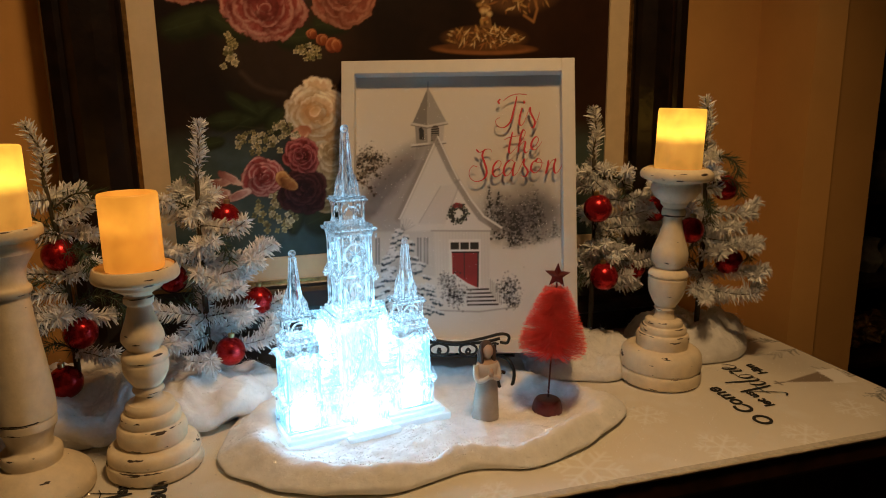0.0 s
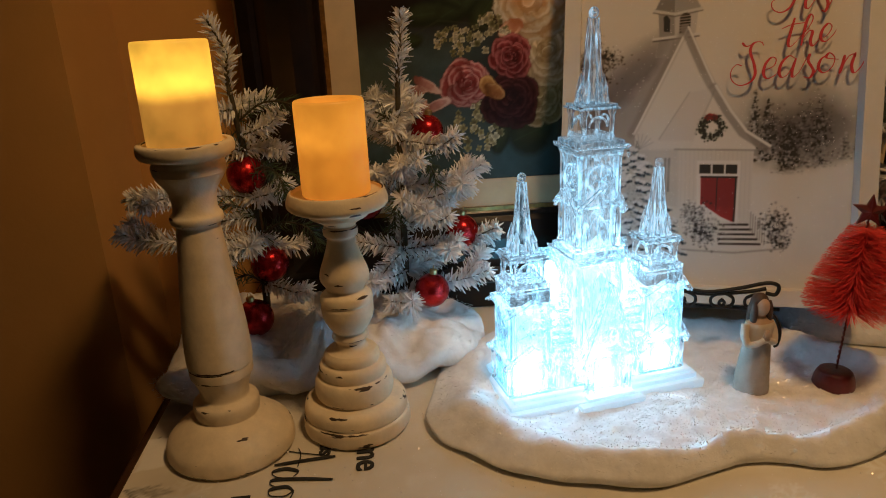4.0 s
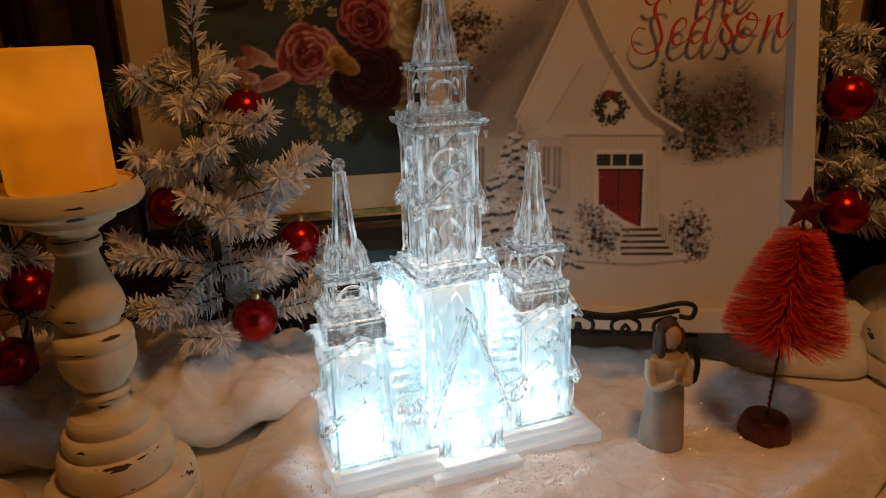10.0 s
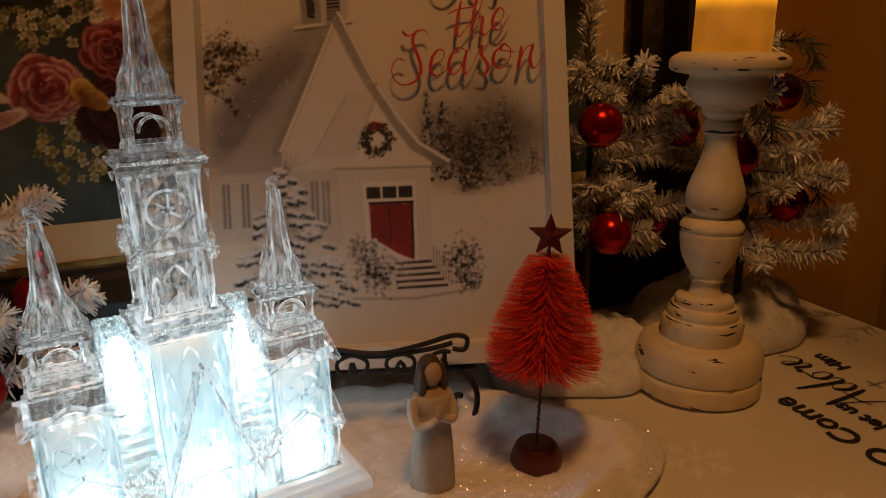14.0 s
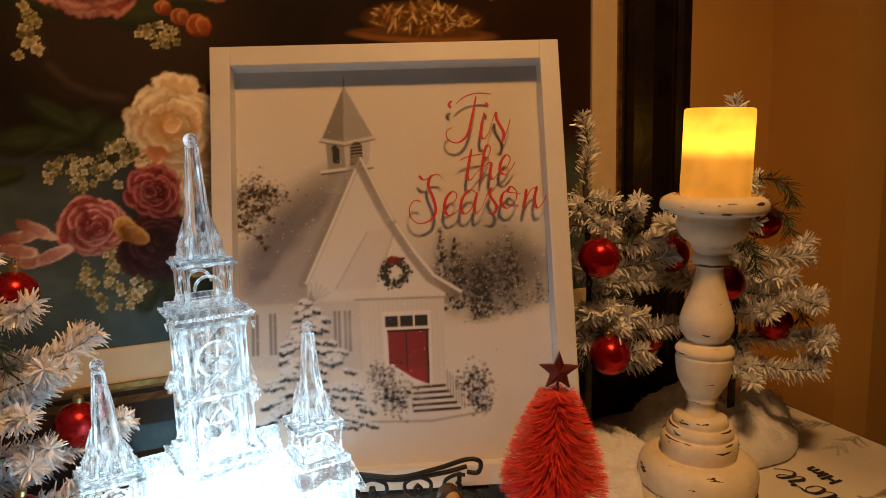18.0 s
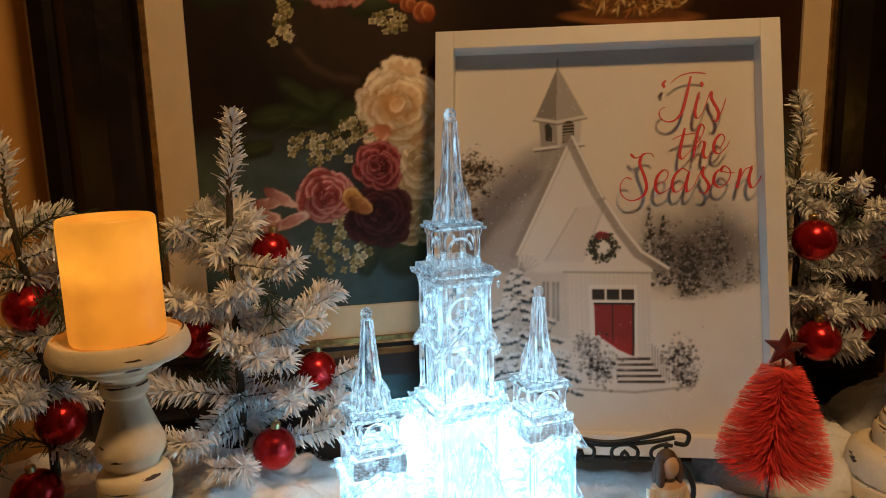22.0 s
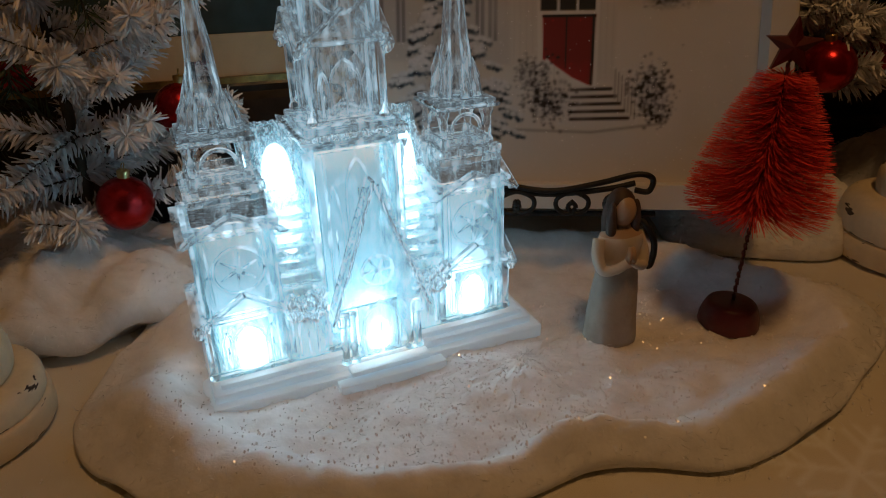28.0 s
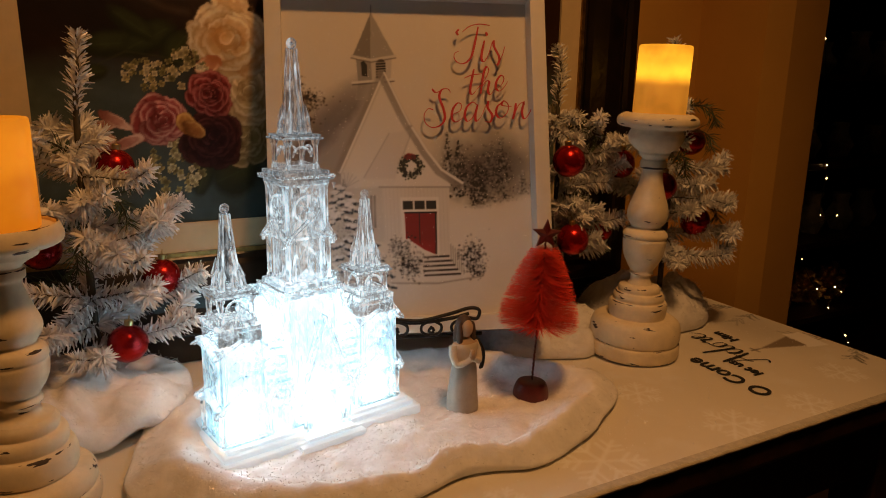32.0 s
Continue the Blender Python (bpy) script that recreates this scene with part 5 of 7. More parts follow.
SHORT_SHAFT = [(0.0240, 0.1160), (0.0252, 0.1260), (0.0245, 0.1300), (0.0255, 0.1330), (0.0240, 0.1390), (0.0180, 0.1430), (0.0185, 0.1460), (0.0232, 0.1540), (0.0228, 0.1620), (0.0180, 0.1750), (0.0140, 0.1870), (0.0130, 0.1940), (0.0160, 0.1970), (0.0160, 0.2030), (0.0140, 0.2050), (0.0180, 0.2090), (0.0270, 0.2140), (0.0300, 0.2190), (0.0405, 0.2215), (0.0458, 0.2245), (0.0467, 0.2290), (0.0452, 0.2345), (0.0432, 0.2380), (0.0415, 0.2380), (0.0405, 0.2345), (0.0100, 0.2340)]
SHORT_PLAN = SHORT_FOOT + SHORT_SHAFT
LONG_FOOT = [(0.0560, 0.0000), (0.0600, 0.0030), (0.0605, 0.0130), (0.0590, 0.0190), (0.0565, 0.0205), (0.0590, 0.0230), (0.0595, 0.0360), (0.0560, 0.0460), (0.0480, 0.0510), (0.0390, 0.0515), (0.0370, 0.0520), (0.0375, 0.0560), (0.0385, 0.0660), (0.0365, 0.0720), (0.0330, 0.0735), (0.0335, 0.0780), (0.0310, 0.0835), (0.0275, 0.0845), (0.0275, 0.0890), (0.0250, 0.0930), (0.0160, 0.0945), (0.0135, 0.1000), (0.0135, 0.1070), (0.0160, 0.1090), (0.0150, 0.1130), (0.0180, 0.1180), (0.0250, 0.1320), (0.0275, 0.1460), (0.0280, 0.1540)]
LONG_SHAFT = [(0.0268, 0.1560), (0.0288, 0.1590), (0.0275, 0.1630), (0.0235, 0.1670), (0.0190, 0.1690), (0.0195, 0.1720), (0.0245, 0.1780), (0.0262, 0.1880), (0.0245, 0.1980), (0.0185, 0.2150), (0.0145, 0.2300), (0.0130, 0.2430), (0.0165, 0.2460), (0.0165, 0.2540), (0.0145, 0.2570), (0.0190, 0.2620), (0.0200, 0.2660), (0.0280, 0.2720), (0.0340, 0.2810), (0.0345, 0.2880), (0.0325, 0.2940), (0.0430, 0.2960), (0.0495, 0.2990), (0.0508, 0.3040), (0.0490, 0.3090), (0.0425, 0.3130), (0.0392, 0.3135), (0.0385, 0.3110), (0.0100, 0.3105)]
LONG_PLAN = LONG_FOOT + LONG_SHAFT
STOUT_FOOT = [(0.0550, 0.0000), (0.0600, 0.0030), (0.0605, 0.0100), (0.0580, 0.0180), (0.0480, 0.0280), (0.0360, 0.0360), (0.0300, 0.0385), (0.0300, 0.0410), (0.0310, 0.0470), (0.0300, 0.0530), (0.0250, 0.0560), (0.0225, 0.0590), (0.0235, 0.0680), (0.0275, 0.0800), (0.0290, 0.0815), (0.0293, 0.0900), (0.0285, 0.0915), (0.0300, 0.0940), (0.0300, 0.1100), (0.0285, 0.1350)]
STOUT_SHAFT = [(0.0255, 0.1650), (0.0220, 0.1950), (0.0195, 0.2220), (0.0190, 0.2290), (0.0225, 0.2320), (0.0230, 0.2370), (0.0200, 0.2410), (0.0190, 0.2480), (0.0210, 0.2600), (0.0270, 0.2700), (0.0305, 0.2760), (0.0310, 0.2830), (0.0290, 0.2880), (0.0365, 0.2900), (0.0400, 0.2930), (0.0408, 0.2980), (0.0395, 0.3025), (0.0345, 0.3030), (0.0338, 0.3005), (0.0100, 0.3000)]
STOUT = [(r, z * 0.988) for r, z in STOUT_FOOT + STOUT_SHAFT]

SHORT = [(r, z * 1.026) for r, z in SHORT_PLAN]
LONG = [(r, z * 1.02) for r, z in LONG_PLAN]


def stick(profile, x, y, label, seed, tilt=0.0):
    cs = thing("candlestick", pose(x, y, TZ + 0.001, 0, tilt, 0) @ pose(0, 0, 0, 0, 0, seed * 67), label, "candlestick", "candlesticks on the table")
    cut = [next(i for i, p in enumerate(profile) if p[1] > 0.08 and p[0] < 0.0245), len(profile) - 10]
    segs = {"foot": profile[:cut[0] + 1], "shaft": profile[cut[0]:cut[1] + 1], "drip_plate": profile[cut[1]:]}
    for nm, pf in segs.items():
        part(nm, lathe(rounded(pf), 56, 0.004, seed), "cream", cs)
    return cs


def candle(x, y, z, material, label, spin, r=0.0312, tilt=0.0):
    cd = thing("flameless_candle", pose(x, y, z, 0, tilt, 0) @ pose(0, 0, 0, 0, 0, spin), label, "candle", "candles on the candlesticks")
    h = 0.0838
    part("wax", lathe(rounded([(0.024, 0.0), (0.0293, 0.0004), (r, 0.003), (r, 0.030), (r, 0.060), (r, h - 0.004), (r - 0.0012, h), (r - 0.0035, h), (r - 0.0045, h - 0.003), (r - 0.0055, h - 0.012), (0.015, h - 0.015), (0.004, h - 0.016)]), 56, 0.003, int(spin)), material, cd)
    part("wick", tube([(0, 0, h - 0.016), (0.001, 0, h - 0.008)], 0.0012, 6), "ink", cd)


stick(SHORT, -0.3105, 0.760, "short distressed cream turned wooden candlestick", 1)
candle(-0.3105, 0.760, TZ + 0.2425, "wax_soft", "ivory pillar candle glowing an even orange", 10)
stick(LONG, 0.352, 1.021, "tall distressed cream candlestick with ringed shaft", 2, 1.8)
candle(0.362, 1.021, TZ + 0.3190, "wax_hot", "ivory pillar candle with a bright yellow glow", 50, 0.0326, 1.8)
stick(STOUT, -0.420, 0.703, "tall distressed cream candlestick with stout tapered shaft", 3)
candle(-0.420, 0.703, TZ + 0.2982, "wax_hot", "ivory pillar candle with a bright yellow glow", 80, 0.0308)

# ---- snow batting ----


def puff(name, ring, height, label, seed, lump=0.35, edge=2.6, base=TZ + 0.0015, rings=26, segs=150, fine=0.0055, rim=0.0, fuzz=5000, lift=0.006, round_off=0.5, tuck=((0.985, 0.45), (0.95, 0.0))):
    """A heap of batting: a cushion inside an uneven outline, with soft lumps."""
    line = smooth_line([uv(u, v) for u, v in ring], 12, True)
    n = len(line)
    cx = sum((p for p in line), Vector()) / n
    border = []
    for i in range(segs):
        g = i * n / segs
        border.append(line[int(g)].lerp(line[(int(g) + 1) % n], g - int(g)))
    verts, faces = [], []
    for k in range(rings):
        f = k / (rings - 1)
        f = 1 - (1 - f) ** 1.35
        for i, p in enumerate(border):
            q = cx.lerp(p, f)
            hk = max(0.0, 1 - f ** edge) ** round_off
            nz = noise.fractal(Vector((q.x * 14, q.y * 14, seed)), 0.9, 2.1, 4)
            n2 = noise.fractal(Vector((q.x * 46, q.y * 46, seed + 3)), 0.7, 2.2, 4)
            z = base + (height + rim * math.exp(-((f - 0.86) / 0.10) ** 2)) * hk * (1 + lump * nz) + fine * n2 * min(1, hk * 2) * (1 - f ** 8)
            lip = lift * (0.7 + 0.9 * max(-0.5, noise.noise(Vector((q.x * 22, q.y * 22, seed + 20))))) * f ** 4
            wob = noise.noise(Vector((q.x * 15, q.y * 15, seed + 12))) * 0.014 * f ** 3
            verts.append((q.x + wob, q.y + wob * 0.7, max(z, base) + lip))
    # the edge rolls in under itself
    for g, h in tuck:
        for i in range(segs):
            p = Vector(verts[(rings - 1) * segs + i])
            q = cx.lerp(p, g)
            verts.append((q.x, q.y, base + (p.z - base) * h))
    rings += len(tuck)
    for k in range(rings - 1):
        for i in range(segs):
            j = (i + 1) % segs
            faces.append((k * segs + i, (k + 1) * segs + i, (k + 1) * segs + j, k * segs + j))
    faces.append(tuple((rings - 1) * segs + i for i in range(segs))[::-1])
    me = mesh_from(name, verts, faces, True)
    ob = part(name, me, "snow")
    tagged(ob, label, "fake snow")
    # loose fibres standing off the surface
    r2 = random.Random(seed)
    hv, hf = [], []
    for k in range(int(fuzz)):
        i = r2.randrange(len(verts) - 3 * segs)
        if r2.random() < 0.45:
            i = r2.randrange(int((rings - 10) * segs), len(verts) - 2 * segs)
        p = Vector(verts[i]) + Vector((r2.uniform(-1, 1), r2.uniform(-1, 1), 0)) * 0.004
        d = Vector((r2.gauss(0, 1), r2.gauss(0, 1), r2.uniform(0.0, 0.7))).normalized()
        e = Vector((r2.gauss(0, 1), r2.gauss(0, 1), r2.uniform(-0.5, 0.3))).normalized()
        ln = r2.uniform(0.003, 0.009)
        w = d.cross(Vector((r2.gauss(0, 1), r2.gauss(0, 1), r2.gauss(0, 1)))).normalized() * 0.00018
        b = len(hv)
        m, q = p + d * ln * 0.5, p + d * ln * 0.7 + e * ln * 0.45
        hv += [p - w, p + w, m + w, m - w, q]
        hf += [(b, b + 1, b + 2, b + 3), (b + 3, b + 2, b + 4)]
    tagged(part("fibre", mesh_from("fibre", hv, hf), "snow", ob, "loose white fibres"), kind="stuff")
    return ob


blanket = puff("snow_blanket", [(0.018, 0.86), (0.014, 0.78), (0.055, 0.725), (0.12, 0.688), (0.195, 0.670), (0.29, 0.690), (0.345, 0.672), (0.415, 0.688), (0.47, 0.715), (0.52, 0.752), (0.53, 0.80), (0.49, 0.86), (0.44, 0.92), (0.34, 0.97), (0.20, 1.00), (0.07, 0.96)],
              0.0085, "thin blanket of white fibre snow under the church", 2, 0.42, 5.5, fine=0.0036, rim=0.021, fuzz=3200, rings=44, segs=260, lift=0.010, round_off=0.5, tuck=((0.985, 0.35), (0.955, 0.0)))
puff("snow_mound", [(-0.276, 0.92), (-0.272, 0.872), (-0.25, 0.855), (-0.215, 0.862), (-0.16, 0.868), (-0.10, 0.875), (-0.03, 0.87), (0.03, 0.885), (0.075, 0.915), (0.085, 0.96), (0.07, 1.02), (0.02, 1.06), (-0.08, 1.085), (-0.18, 1.095), (-0.26, 1.06)],
     0.058, "lumpy heap of white fibre snow round the tinsel trees", 5, 0.55, 2.4, lift=0.030, rings=34, segs=220, tuck=((0.975, 0.62), (0.90, 0.50), (0.80, 0.45), (0.76, 0.0)))
puff("snow_mound", [(0.46, 0.94), (0.50, 0.90), (0.545, 0.875), (0.585, 0.87), (0.62, 0.905), (0.66, 0.93), (0.64, 1.0), (0.58, 1.05), (0.50, 1.04)],
     0.045, "lumpy heap of white fibre snow round the tinsel trees", 7, 0.5, 2.2)
puff("snow_mound", [(0.66, 0.94), (0.70, 0.915), (0.76, 0.885), (0.815, 0.89), (0.855, 0.925), (0.88, 0.98), (0.84, 1.04), (0.76, 1.07), (0.68, 1.03)],
     0.058, "lumpy heap of white fibre snow round the tinsel trees", 9, 0.6, 2.2)


def ground_at(x, y):
    """Height of the snow or cloth under a place."""
    best = TZ
    hit, loc, *_ = blanket.ray_cast(Vector((x, y, 2)), Vector((0, 0, -1)))
    return loc.z if hit else best


# glitter scattered over the snow and cloth
rnd = random.Random(31)
gv, gf = [], []
for k in range(4200):
    if k < 3200:
        u, v = rnd.gauss(0.28, 0.13), rnd.gauss(0.775, 0.06)
        if not (0.02 < u < 0.52 and 0.69 < v < 0.9):
            continue
    else:
        u, v = rnd.uniform(-0.2, 0.9), rnd.uniform(0.64, 0.95)
    p = uv(u, v)
    z = ground_at(p.x, p.y) + 0.0012
    s, q = rnd.uniform(0.0003, 0.00085), rnd.uniform(0, 6.28)
    tx, ty = rnd.gauss(-0.1, 0.24), rnd.gauss(0.80, 0.22)
    i = len(gv)
    for j in range(4):
        a, b = s * math.cos(q + j * 1.571), s * math.sin(q + j * 1.571)
        gv.append((p.x + a, p.y + b, z + tx * a + ty * b))
    gf.append((i, i + 1, i + 2, i + 3))
tagged(part("snow_glitter", mesh_from("snow_glitter", gv, gf), "glitter"), "specks of clear glitter strewn over the fibre snow", "glitter", kind="stuff")

# ---- white tinsel trees ----


def sprig(path, length_n, count, seed, lean=0.55, width=0.0022):
    """Flat tapering needles set all round a bent twig, raked towards its tip."""
    r2 = random.Random(seed)
    verts, faces = [], []
    n = len(path)
    for c in range(count):
        f = (c + r2.random()) / count * (n - 1.001)
        i = int(f)
        p = path[i].lerp(path[i + 1], f - i)
        d = (path[i + 1] - path[i]).normalized()
        q = c * 2.399 + r2.uniform(-0.5, 0.5)
        a = d.cross(Vector((0.31, 0.17, 0.93))).normalized()
        side = a * math.cos(q) + d.cross(a) * math.sin(q)
        way = (side + d * lean * r2.uniform(0.5, 1.6)).normalized()
        ln = length_n * r2.uniform(0.62, 1.12) * (1.0 - 0.30 * max(0.0, f / (n - 1) - 0.8) * 5)
        w = way.cross(Vector((r2.gauss(0, 1), r2.gauss(0, 1), r2.gauss(0, 1)))).normalized() * width * 0.5
        curl = way.cross(w).normalized() * ln * r2.uniform(-0.12, 0.12)
        m, e = p + way * ln * 0.5 + curl, p + way * ln + Vector((0, 0, -1)) * ln * r2.uniform(0, 0.14)
        b = len(verts)
        verts += [p - w * 0.6, p + w * 0.6, m + w, m - w, e + w * 0.45, e - w * 0.45]
        faces += [(b, b + 1, b + 2, b + 3), (b + 3, b + 2, b + 4, b + 5)]
    return verts, faces


BAUBLES = ((-0.275, 0.966, 1.014, 0.0195), (-0.239, 0.973, 0.891, 0.0205), (-0.264, 0.910, 0.838, 0.0200), (-0.353, 0.955, 0.929, 0.0205), (-0.456, 0.864, 0.985, 0.0215), (-0.445, 0.870, 0.879, 0.0216), (-0.461, 0.849, 0.819, 0.0215),
           (-0.500, 0.830, 0.852, 0.0195), (0.256, 1.048, 1.008, 0.0210), (0.271, 1.058, 0.901, 0.0215), (0.358, 1.116, 0.996, 0.0205), (0.474, 1.135, 1.026, 0.0205), (0.406, 1.080, 0.968, 0.0200), (0.480, 1.113, 0.911, 0.0215), (0.325, 1.10, 0.905, 0.019))
FRONT = Vector((0.0, 0.25, 1.02))    # the open side of the table


def hides(path, ox, oy, which=BAUBLES):
    """Whether a branch would hang in front of a bauble."""
    for bx, by, bz, br in which:
        b = Vector((bx, by, bz))
        way = (b - FRONT).normalized()
        far = (b - FRONT).length
        for p in path:
            q = Vector((p.x + ox, p.y + oy, p.z)) - FRONT
            along = q.dot(way)
            if along < far + 0.005 and (q - way * along).length < br * 0.55 + 0.010:
                return True
    return False


def tinsel_tree(x, y, top, seed, reach, low, label, tips, n_branch=12, lean=(0.0, 0.0), green=4):
    """A wire tree: a bare-tipped leader, twigs to the given tips on its open side, and shorter ones filling in behind."""
    tr = thing("tinsel_tree", pose(x, y, 0), label, "Christmas tree", "small white tinsel trees")
    r2 = random.Random(seed)
    foot = TZ + 0.02
    axis = smooth_line([(0, 0, foot), (0.002, 0, (foot + top) / 2), (lean[0] * 0.4, lean[1] * 0.4, top - 0.07), (lean[0] * 0.5 + 0.004, lean[1] * 0.5, top - 0.035), (lean[0], lean[1], top)], 8)
    part("trunk", tube(axis, 0.0045, 8, 0.3), "bark", tr)

    def on_trunk(z):
        return min(axis, key=lambda p: abs(p.z - z)).copy()

    def branch(path, per_m, ln, col="tinsel", rake=0.55, width=0.0022):
        far = sum((q - p).length for p, q in zip(path[:-1], path[1:]))
        v, f = sprig(path, ln, int(far * per_m) + 24, r2.randrange(10 ** 6), rake, width)
        t = tube(path, 0.0013, 5, 0.5)
        b = len(v)
        v = v + [p.co.copy() for p in t.vertices]
        k = len(f)
        f = f + [tuple(b + i for i in pl.vertices) for pl in t.polygons]
        me = mesh_from("branch", v, f)
        me.materials.append(M[col])
        me.materials.append(M["bark"])
        for i in range(k, len(f)):
            me.polygons[i].material_index = 1
        part("branch", me, col, tr)

    def twig(o, e, sag):
        side = Vector((r2.uniform(-1, 1), r2.uniform(-1, 1), 0)) * (e - o).length * 0.07
        return smooth_line([o, o.lerp(e, 0.4) + side + Vector((0, 0, -sag * 0.6)), o.lerp(e, 0.75) + side * 0.6 + Vector((0, 0, -sag)), e], 5)

    branch([p for p in axis if p.z > top - 0.085], 2500, 0.0165, rake=0.8)
    for tx, ty, tz in tips:
        e = Vector((tx, ty, tz))
        out = math.hypot(tx, ty)
        o = on_trunk(min(tz - out * r2.uniform(0.05, 0.35), top - 0.075))
        path = twig(o, e, 0.010 * r2.uniform(-0.5, 1.0))
        if hides(path[4:], x, y, BAUBLES[3:8]):
            continue
        branch(path, 3900, 0.0170)
        # a short side shoot half way out
        m = path[len(path) * 3 // 5]
        d = (e - o).normalized()
        s = d.cross(Vector((0, 0, 1))).normalized() * r2.choice((-1, 1))
        q = m + (d * 0.6 + s * 0.7 + Vector((0, 0, r2.uniform(-0.1, 0.5)))) * (0.022 + out * 0.2)
        if not hides([m.lerp(q, 0.6), q], x, y):
            branch(twig(m, q, 0.0), 3900, 0.0155)
    for k in range(n_branch):
        f = (k + 0.5) / n_branch
        o = on_trunk(low + (top - 0.085 - low) * f)
        ang = k * 2.399 + r2.uniform(-0.5, 0.5)
        ln = reach * (1.0 - 0.55 * f) * r2.uniform(0.7, 1.1)
        rise = r2.uniform(-0.35, 0.65)
        for _ in range(8):
            e = o + Vector((math.cos(ang), math.sin(ang), rise)) * ln
            path = twig(o, e, ln * 0.12)
            if not hides(path, x, y):
                break
            ang += 0.6
        else:
            continue
        branch(path, 3400, 0.0160)
    for k in range(green):
        z = low + (top - 0.10 - low) * (k + 0.6) / green
        q = r2.uniform(3.6, 6.0) if k % 2 else r2.uniform(0, 6.28)
        o = on_trunk(z)
        d = Vector((math.cos(q), math.sin(q), 0.25)) * reach * r2.uniform(0.5, 0.8)
        branch(smooth_line([o, o + d * 0.5 + Vector((0, 0, 0.012)), o + d, o + d * 1.15 + Vector((0, 0, -0.022))], 5), 1100, 0.019, "pine", 0.8, 0.0012)
    return tr


tinsel_tree(-0.298, 0.920, 1.146, 3, 0.090, 0.850, "small white tinsel Christmas tree hung with red baubles",
            ((-0.037, -0.034, 1.040), (-0.031, 0.012, 1.062), (0.018, 0.008, 1.046), (0.071, -0.020, 1.020), (0.090, 0.040, 0.978), (0.084, -0.005, 0.962), (0.050, -0.073, 0.948), (0.012, -0.038, 0.995),
             (0.096, 0.077, 0.884), (0.098, 0.009, 0.858), (-0.046, -0.064, 0.871), (0.021, -0.051, 0.842), (-0.040, -0.030, 0.985), (-0.070, -0.040, 0.900), (0.071, -0.020, 0.902)), lean=(0.011, 0.004))
tinsel_tree(-0.452, 0.862, 1.148, 4, 0.085, 0.850, "small white tinsel tree with green sprigs and baubles",
            ((-0.113, -0.083, 0.940), (-0.021, -0.035, 1.062), (0.001, 0.030, 1.062), (0.024, 0.018, 1.012), (0.058, 0.013, 0.900), (-0.099, -0.073, 0.974), (-0.012, -0.047, 1.000), (0.044, -0.016, 0.987), (0.010, -0.042, 0.915), (-0.075, -0.060, 0.885)), lean=(-0.017, -0.013), green=9, n_branch=10)
tinsel_tree(0.262, 1.112, 1.152, 6, 0.080, 0.865, "small white tinsel Christmas tree hung with red baubles",
            ((0.048, -0.030, 1.044), (0.061, -0.041, 1.023), (0.083, -0.040, 1.004), (0.018, -0.005, 1.062), (-0.012, -0.038, 0.913), (0.030, -0.049, 0.941), (0.058, -0.041, 0.976), (-0.015, -0.012, 1.058), (-0.011, -0.054, 0.950), (0.054, -0.040, 0.899), (0.082, -0.047, 0.930)), lean=(-0.006, 0.002))
tinsel_tree(0.440, 1.128, 1.166, 8, 0.085, 0.855, "small white tinsel Christmas tree hung with red baubles",
            ((0.068, -0.035, 0.992), (0.073, -0.055, 0.950), (0.082, -0.059, 0.907), (0.067, -0.069, 0.873), (0.008, -0.021, 1.080), (-0.004, -0.051, 0.874), (0.025, -0.048, 0.972), (-0.079, 0.023, 0.963), (0.010, -0.058, 0.933), (0.021, -0.011, 1.026), (-0.079, 0.040, 1.022)), lean=(-0.007, 0.004), green=6)


def bauble(x, y, z, r, spin):
    bb = thing("bauble", pose(x, y, z, 6, 4, spin), "shiny red glass bauble with a gold cap", "ornament", "red baubles on the tinsel trees")
    part("ball", ball(r, 32, 20), "red_gloss", bb)
    part("cap", lathe([(0.0042, r - 0.001), (0.0046, r + 0.004), (0.0040, r + 0.0052), (0.0010, r + 0.0054)], 16), "cap", bb, "crimped gold cap")
    ring = [(0.0026 * math.cos(q), 0, r + 0.0075 + 0.0026 * math.sin(q)) for q in [k * 0.5236 for k in range(13)]]
    part("hanging_loop", tube(ring, 0.0004, 5), "cap", bb)


for x, y, z, r in BAUBLES:
    bauble(x, y, z, r, (x * 997) % 360)

# ---- praying figurine, one plain carved piece ----


